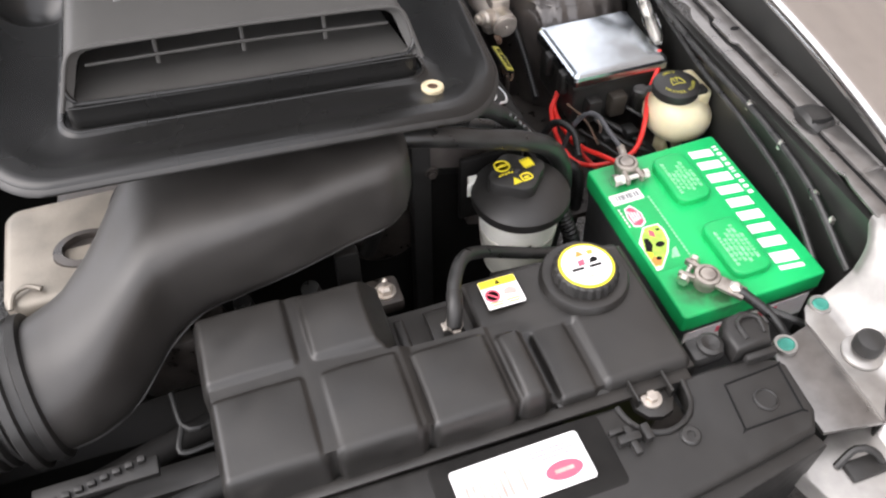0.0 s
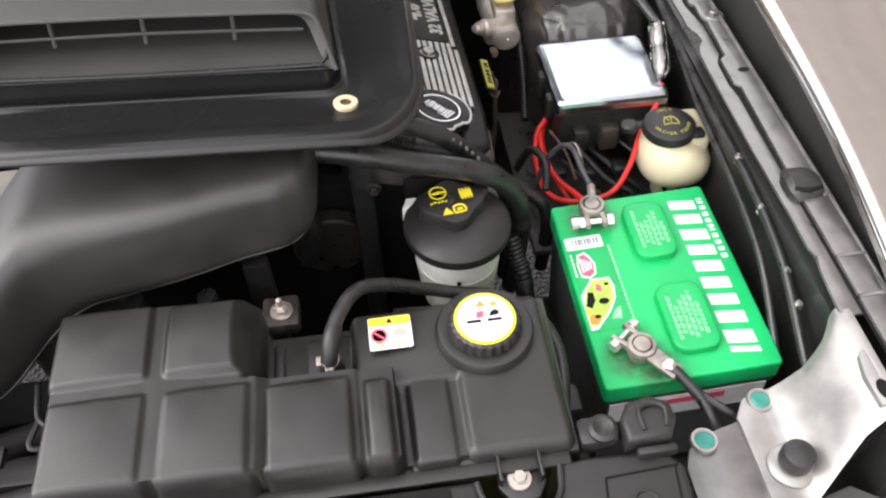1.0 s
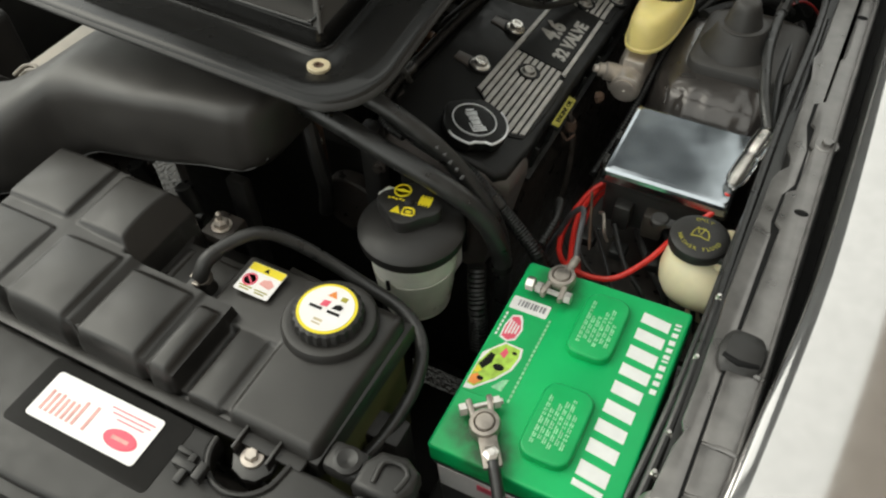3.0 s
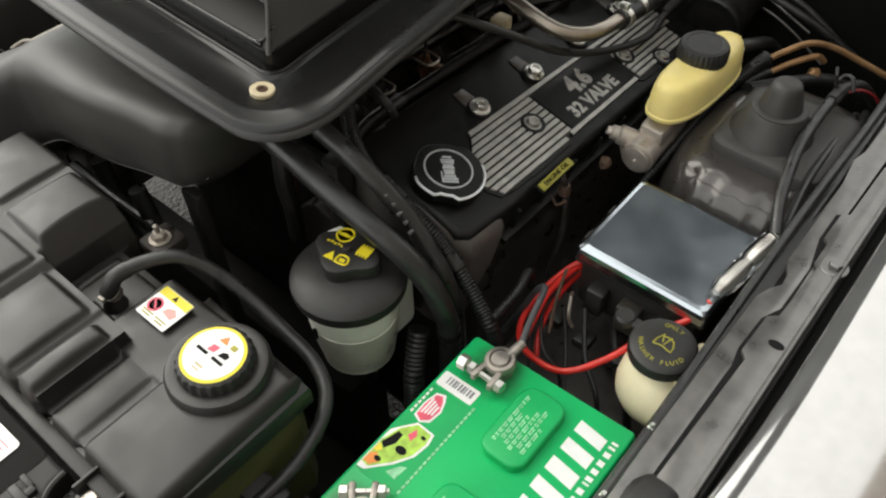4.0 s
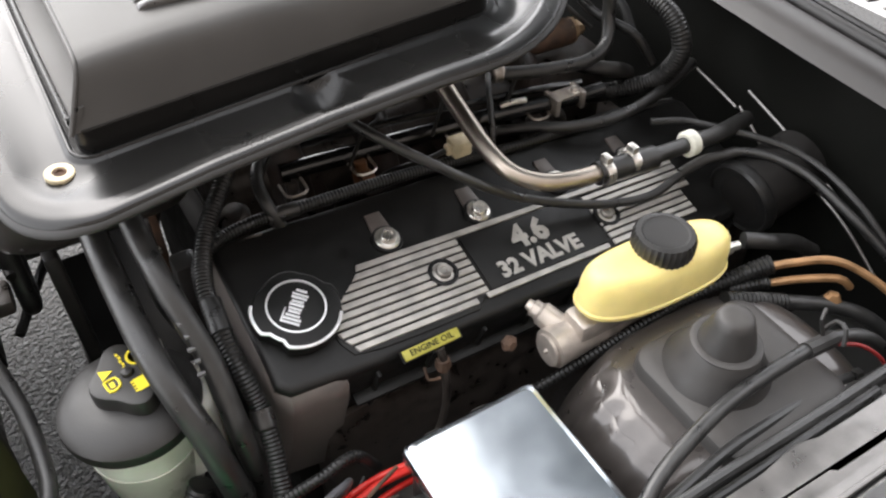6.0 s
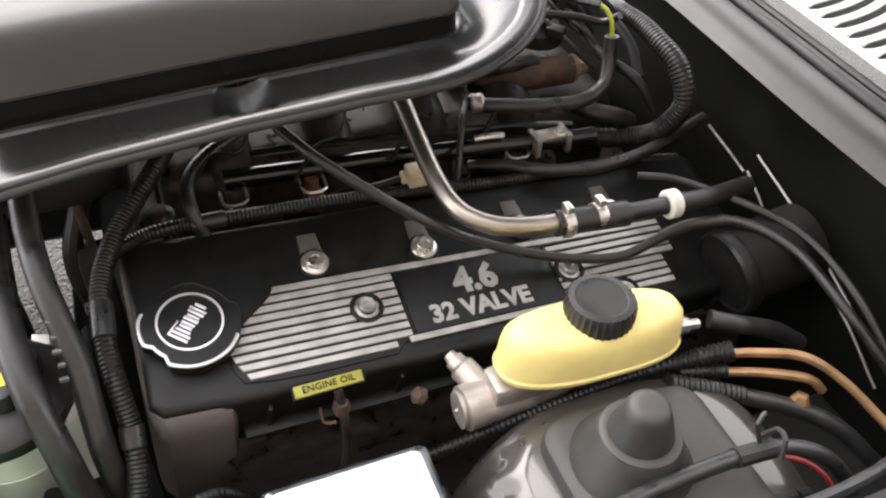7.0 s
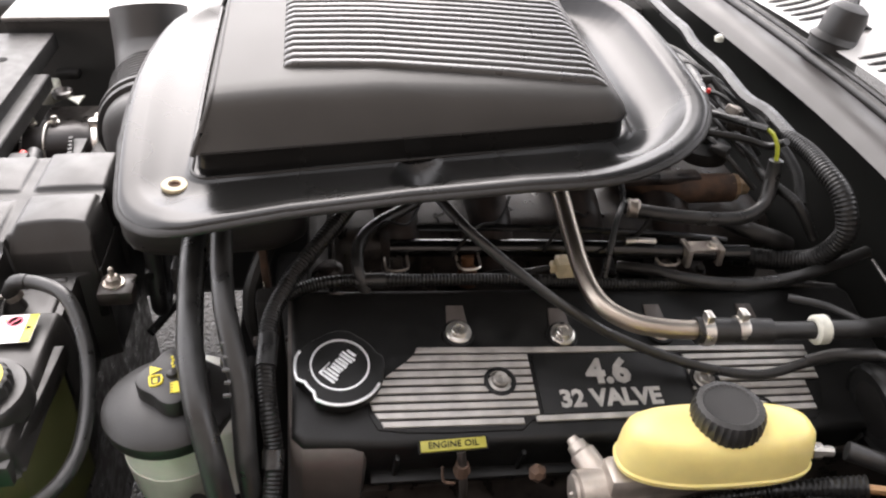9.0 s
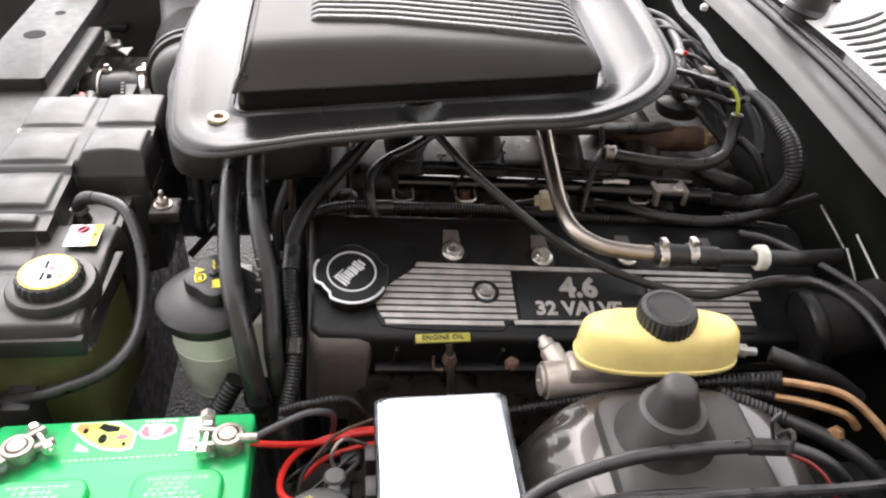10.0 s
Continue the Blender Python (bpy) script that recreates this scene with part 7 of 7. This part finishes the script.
    part("stud", lathe([(0.006, 0), (0.006, 0.014), (0.009, 0.014), (0.009, 0.02), (0.004, 0.03)], on(-0.568, 0.212, 0.902, 30, 10, 0), 10), COPPER, a)
    hex_bolt("bolt", on(-0.552, 0.190, 0.905), a, 0.006, 0.006, 0.009)
    f = thing("fan_shroud", (-0.35, 0.05, 0.5), "black radiator fan shroud", "fan shroud")
    part("shroud", box(-0.85, -0.02, -0.020, 0.012, 0.62, 0.80, 0.006), BLACK, f)
    part("radiator", box(-0.85, -0.02, -0.09, -0.025, 0.25, 0.735, 0.006), DARK, f)
    part("lower_brace", box(-0.30, -0.02, -0.020, 0.012, 0.25, 0.62, 0.006), BLACK, f)
    part("fan_motor", lathe([(0.05, 0), (0.055, 0.01), (0.05, 0.05), (0.02, 0.055), (0.0005, 0.055)], on(-0.22, 0.010, 0.70, -90, 0, 0), 28), DARK, f)
    lo = thing("lower_engine_front", (-0.5, 0.26, 0.3), "dark pulleys and housings low at the engine front", "engine")
    part("housing", box(-0.86, -0.20, 0.225, 0.305, 0.30, 0.50, 0.02), FLATBLACK, lo)
    part("pump", box(-0.58, -0.47, 0.125, 0.175, 0.74, 0.83, 0.014), DARK, lo)
    part("loop_hose", tube([(-0.45, 0.13, 0.865), (-0.443, 0.13, 0.82), (-0.42, 0.13, 0.785), (-0.385, 0.13, 0.765), (-0.360, 0.13, 0.775), (-0.372, 0.13, 0.82), (-0.38, 0.13, 0.86)], 0.010, 14), HOSE, lo, "black hose bent in a loop")
    part("cross_pipe", tube([(-0.50, 0.12, 0.835), (-0.43, 0.12, 0.828), (-0.36, 0.125, 0.82)], 0.0055, 10), HOSE, lo)
    part("rod", tube([(-0.60, 0.22, 0.72), (-0.50, 0.16, 0.72), (-0.40, 0.10, 0.70)], 0.006, 8), HOSE, lo)
    part("strap", box(-0.345, -0.318, 0.160, 0.175, 0.45, 0.86, 0.003), RUBBER, lo)
    cm = thing("crossmember", (-0.5, 0.1, 0.25), "dark steel crossmember under the engine front", "crossmember")
    part("beam", box(-0.62, 0.22, 0.14, 0.32, 0.26, 0.30, 0.01), FLATBLACK, cm)
    part("arm", box(-1.0, -0.62, 0.13, 0.24, 0.24, 0.28, 0.01), FLATBLACK, cm)
    g = thing("front_hoses", (-0.58, 0.0, 0.85), "dark hoses and a small red-capped plug beside the radiator", "hose")
    part("hose", tube([(-0.49, 0.05, 0.79), (-0.55, 0.03, 0.80), (-0.62, 0.01, 0.80), (-0.70, 0.0, 0.79)], 0.014, 14), FLATBLACK, g)
    part("toothed_strip", merge(*[box(-0.66 + 0.011 * k, -0.653 + 0.011 * k, -0.026 + 0.0022 * k, -0.020 + 0.0022 * k, 0.846, 0.852, 0.001) for k in range(9)], box(-0.665, -0.555, -0.022, -0.002, 0.838, 0.8465, 0.002)), RUBBER, g)
    part("bracket", merge(tube([(-0.535, 0.055, 0.85), (-0.53, 0.02, 0.845), (-0.515, 0.012, 0.845), (-0.50, 0.02, 0.84)], 0.003, 8), tube([(-0.53, 0.02, 0.845), (-0.535, -0.005, 0.84), (-0.505, -0.004, 0.838)], 0.003, 8)), LOOM, g)
    part("hose", tube([(-0.50, -0.04, 0.82), (-0.57, -0.06, 0.835), (-0.65, -0.075, 0.83)], 0.012, 12), HOSE, g)
    part("plug", box(-0.60, -0.545, -0.085, -0.060, 0.845, 0.862, 0.004), BLACK, g)
    part("red_cap", lathe([(0.0055, 0), (0.0055, 0.010), (0.003, 0.012)], on(-0.600, -0.072, 0.854, 0, -90, 0), 12), REDWIRE, g)


def cowl():
    s = thing("hood_seal", (-0.4, 0.91, 1.0), "black rubber hood seal along the cowl edge", "rubber seal")
    line = [(-1.1, 0.895, 1.005), (-0.8, 0.905, 1.005), (-0.59, 0.918, 1.003), (-0.385, 0.924, 1.001), (-0.239, 0.920, 0.999), (-0.09, 0.914, 0.997), (0.08, 0.925, 0.985), (0.22, 0.94, 0.96)]
    part("seal", tube([(x, y + 0.050, z + 0.006) for x, y, z in line], 0.0075, 12), RUBBER, s)
    part("lip", tube([(x, y + 0.063, z + 0.010) for x, y, z in line], 0.0050, 10), RUBBER, s)
    c = thing("cowl_edge", (-0.4, 0.93, 1.0), "dark grey painted cowl edge behind the seal", "cowl edge", kind="structure")
    rings = []
    for x, y, z in curve_points(line, 0.05):
        rings.append([Vector((x, y - 0.006, z - 0.012)), Vector((x, y + 0.004, z - 0.002)), Vector((x, y + 0.012, z + 0.004)), Vector((x, y + 0.034, z + 0.008)), Vector((x, y + 0.042, z + 0.004)), Vector((x, y + 0.042, z - 0.010)), Vector((x, y + 0.006, z - 0.016))])
    part("edge", skin(rings), EDGE, c, angle=50)
    g = thing("cowl_grille", (-0.4, 1.0, 1.02), "weathered grey plastic cowl grille with curved slots", "cowl grille")
    def gz(x, y):
        return 1.016 + 0.22 * (y - 0.94) * (1.0) - 0.02 * (x + 0.39) ** 2
    rings = []
    for x in np.linspace(-1.1, 0.30, 40):
        y0 = float(np.interp(x, [p[0] for p in line], [p[1] for p in line])) + 0.066
        rings.append([Vector((x, y, gz(x, y))) for y in np.linspace(y0, y0 + 0.17, 8)])
    part("panel", skin(rings, caps=False, closed=False), COWL, g, angle=60)
    for k in range(46):
        x = -0.96 + 0.0203 * k
        if -0.585 < x < -0.470 or x > 0.0:
            continue
        y0 = float(np.interp(x, [p[0] for p in line], [p[1] for p in line])) + 0.076
        reach = 0.086 if x > -0.48 else 0.080
        rings2, rim = [], []
        for t in np.linspace(0, 1, 13):
            qx, qy = x + 0.006 * math.sin(math.pi * t) - 0.010 * t * t, y0 + reach * t
            w = 0.0040 * min(1.0, 9 * t + 0.15, 9 * (1 - t) + 0.15)
            rings2.append([Vector((qx + a * w, qy, gz(qx + a * w, qy) + b)) for a, b in ((-1, -0.002), (-1, 0.0007), (0, 0.0009), (1, 0.0007), (1, -0.002))])
            rim.append(Vector((qx - w - 0.0012, qy, gz(qx, qy) + 0.0008)))
        part("slot", skin(rings2), INK, g)
        part("louvre", tube(rim, 0.0018, 6, 0.012), COWL, g)
    w = thing("wiper_pivot", (-0.515, 1.0, 1.03), "black wiper pivot cap in the cowl", "wiper")
    mp = on(-0.515, 1.000, 1.028, -12, 0, 0)
    part("cap", lathe([(0.031, -0.012), (0.031, 0.006), (0.027, 0.010), (0.026, 0.034), (0.023, 0.044), (0.012, 0.050), (0.0005, 0.051)], mp, 32), BLACK, w)
    part("ring", lathe([(0.033, 0.0), (0.034, 0.003), (0.031, 0.006), (0.029, 0.006)], mp, 32), RUBBER, w)
    part("arm", merge(tube([mp @ Vector((0, 0.0, 0.042)), (-0.56, 1.04, 1.085), (-0.66, 1.12, 1.10), (-0.80, 1.22, 1.15)], 0.009, 10), tube([(-0.66, 1.12, 1.10), (-0.72, 1.19, 1.12), (-0.86, 1.28, 1.17)], 0.006, 8)), BLACK, w)
    part("hole", lathe([(0.0125, 0), (0.0125, 0.0016), (0.0003, 0.0016)], on(-0.532, 1.047, 1.041, -12, 0, 0), 24), INK, g, "round dark opening")
    ws = thing("window_1", (-0.4, 1.2, 1.1), "dark reflecting windscreen base", "windscreen", kind="structure")
    rings = []
    for x in np.linspace(-1.1, 0.35, 24):
        y0 = float(np.interp(x, [p[0] for p in line], [p[1] for p in line])) + 0.215
        rings.append([Vector((x, y0 + 0.9 * t, gz(x, y0) + 0.010 + 0.46 * t)) for t in np.linspace(0, 1, 6)] + [Vector((x, y0 + 0.9 * t, gz(x, y0) + 0.004 + 0.46 * t)) for t in np.linspace(1, 0, 6)])
    part("pane", skin(rings), GLASS, ws)
    part("lower_seal", tube([(x, float(np.interp(x, [p[0] for p in line], [p[1] for p in line])) + 0.212, gz(x, float(np.interp(x, [p[0] for p in line], [p[1] for p in line])) + 0.212) + 0.006) for x in np.linspace(-1.1, 0.3, 12)], 0.008, 8, 0.03), RUBBER, ws)
    h = thing("firewall_loom", (-0.3, 0.9, 0.96), "thick black convoluted loom along the firewall", "wiring loom")
    part("sleeve", tube([(-1.0, 0.862, 0.988), (-0.86, 0.868, 0.990), (-0.74, 0.864, 0.987), (-0.66, 0.862, 0.990), (-0.605, 0.857, 0.987), (-0.52, 0.856, 0.990), (-0.434, 0.852, 0.987), (-0.39, 0.857, 0.990), (-0.348, 0.857, 0.986), (-0.30, 0.860, 0.988), (-0.261, 0.860, 0.985), (-0.228, 0.866, 0.972), (-0.210, 0.870, 0.938), (-0.228, 0.860, 0.895), (-0.252, 0.835, 0.876), (-0.27, 0.79, 0.872)], lambda u: 0.0072 + 0.0046 * min(1, max(0, (u - 0.62) * 5)), 14, ridge=0.0008, pitch=0.0042), LOOM, h)
    part("foil_wrap", tube([(-0.90, 0.866, 0.989), (-0.74, 0.863, 0.988), (-0.66, 0.861, 0.991), (-0.605, 0.856, 0.988), (-0.52, 0.855, 0.991), (-0.434, 0.851, 0.988), (-0.39, 0.856, 0.991), (-0.33, 0.858, 0.987)], 0.0082, 7, 0.012), HOSE, h, "shiny black tape wrap")
    part("pipe", tube([(-0.62, 0.845, 0.965), (-0.45, 0.862, 0.972), (-0.33, 0.868, 0.955), (-0.28, 0.86, 0.93)], 0.006, 10), LOOM, h)
    part("branch", tube([(-0.17, 0.80, 0.89), (-0.14, 0.84, 0.893), (-0.05, 0.90, 0.89), (0.03, 0.915, 0.87), (0.10, 0.92, 0.83)], 0.004, 10), HOSE, h)


def far_side():
    f = thing("far_side_fittings", (-0.85, -0.03, 0.86), "pale metal fittings and clamps beside the air filter", "fitting")
    part("tray", prism(round_rect(-0.80, -0.66, -0.10, 0.0, 0.01), 0.78, 0.84, None, 0.006), DARK, f)
    part("hose_stub", lathe([(0.030, -0.12), (0.036, -0.115), (0.036, -0.01), (0.031, 0.0), (0.031, 0.05), (0.026, 0.055)], on(-0.645, 0.0, 0.842, -90, 0, 8), 24), surface("brown_black_rubber", (0.014, 0.010, 0.009), 0.45), f, "brown-black hose stub")
    for y in (-0.086, -0.054):
        x = -0.645 - 0.14 * y
        part("spring_clamp", tube([(x + 0.041 * math.cos(radians(a)), y, 0.842 + 0.041 * math.sin(radians(a))) for a in range(-10, 191, 20)], 0.0024, 8), STEEL, f)
        hex_bolt("bolt", on(x - 0.016, y + 0.008, 0.882), f, 0.005, 0.008, 0.0075)
    part("band", lathe([(0.0322, -0.005), (0.0333, -0.004), (0.0333, 0.004), (0.0325, 0.005)], on(-0.647, 0.012, 0.842, -90, 0, 8), 28), STEEL, f, "bright hose band")
    part("band_screw", merge(box(-0.660, -0.645, 0.004, 0.020, 0.873, 0.884, 0.003), lathe([(0.005, 0), (0.005, 0.012), (0.002, 0.014)], on(-0.662, 0.012, 0.879, 0, -90, 0), 8)), STEEL, f)
    part("connector", merge(box(-0.835, -0.775, -0.112, -0.082, 0.850, 0.878, 0.006), box(-0.800, -0.780, -0.090, -0.072, 0.855, 0.872, 0.004)), IVORY, f, "ivory plastic connector")
    part("ring_clip", lathe([(0.015, 0), (0.017, 0.003), (0.017, 0.010), (0.013, 0.012), (0.009, 0.006)], on(-0.778, -0.066, 0.866), 20), RAIL, f)
    part("pointed_tab", prism([(-0.770, -0.060), (-0.742, -0.034), (-0.775, -0.030)], 0.866, 0.869, None, 0.0008), IVORY, f)
    part("bracket", merge(box(-0.94, -0.86, -0.10, -0.06, 0.86, 0.874, 0.003), box(-0.94, -0.92, -0.09, 0.02, 0.86, 0.89, 0.003)), BLACK, f)
    f.location += Vector((-0.12, -0.034, -0.060))
    a = thing("air_filter_housing", (-0.9, 0.15, 0.7), "black air filter housing", "filter housing")
    part("housing", box(-0.99, -0.83, 0.02, 0.30, 0.55, 0.88, 0.02, 3), DUCT, a)


ground()
house()
bay_walls()
bumper()
fender()
fender_rail()
hood()
front_bracket()
radiator_cover()
scoop()
duct()
coolant_tank()
steering_reservoir()
battery()
relay_box()
washer_bottle()
master_cylinder()
strut_tower()
valve_cover()
pipes()
engine()
cowl()
far_side()
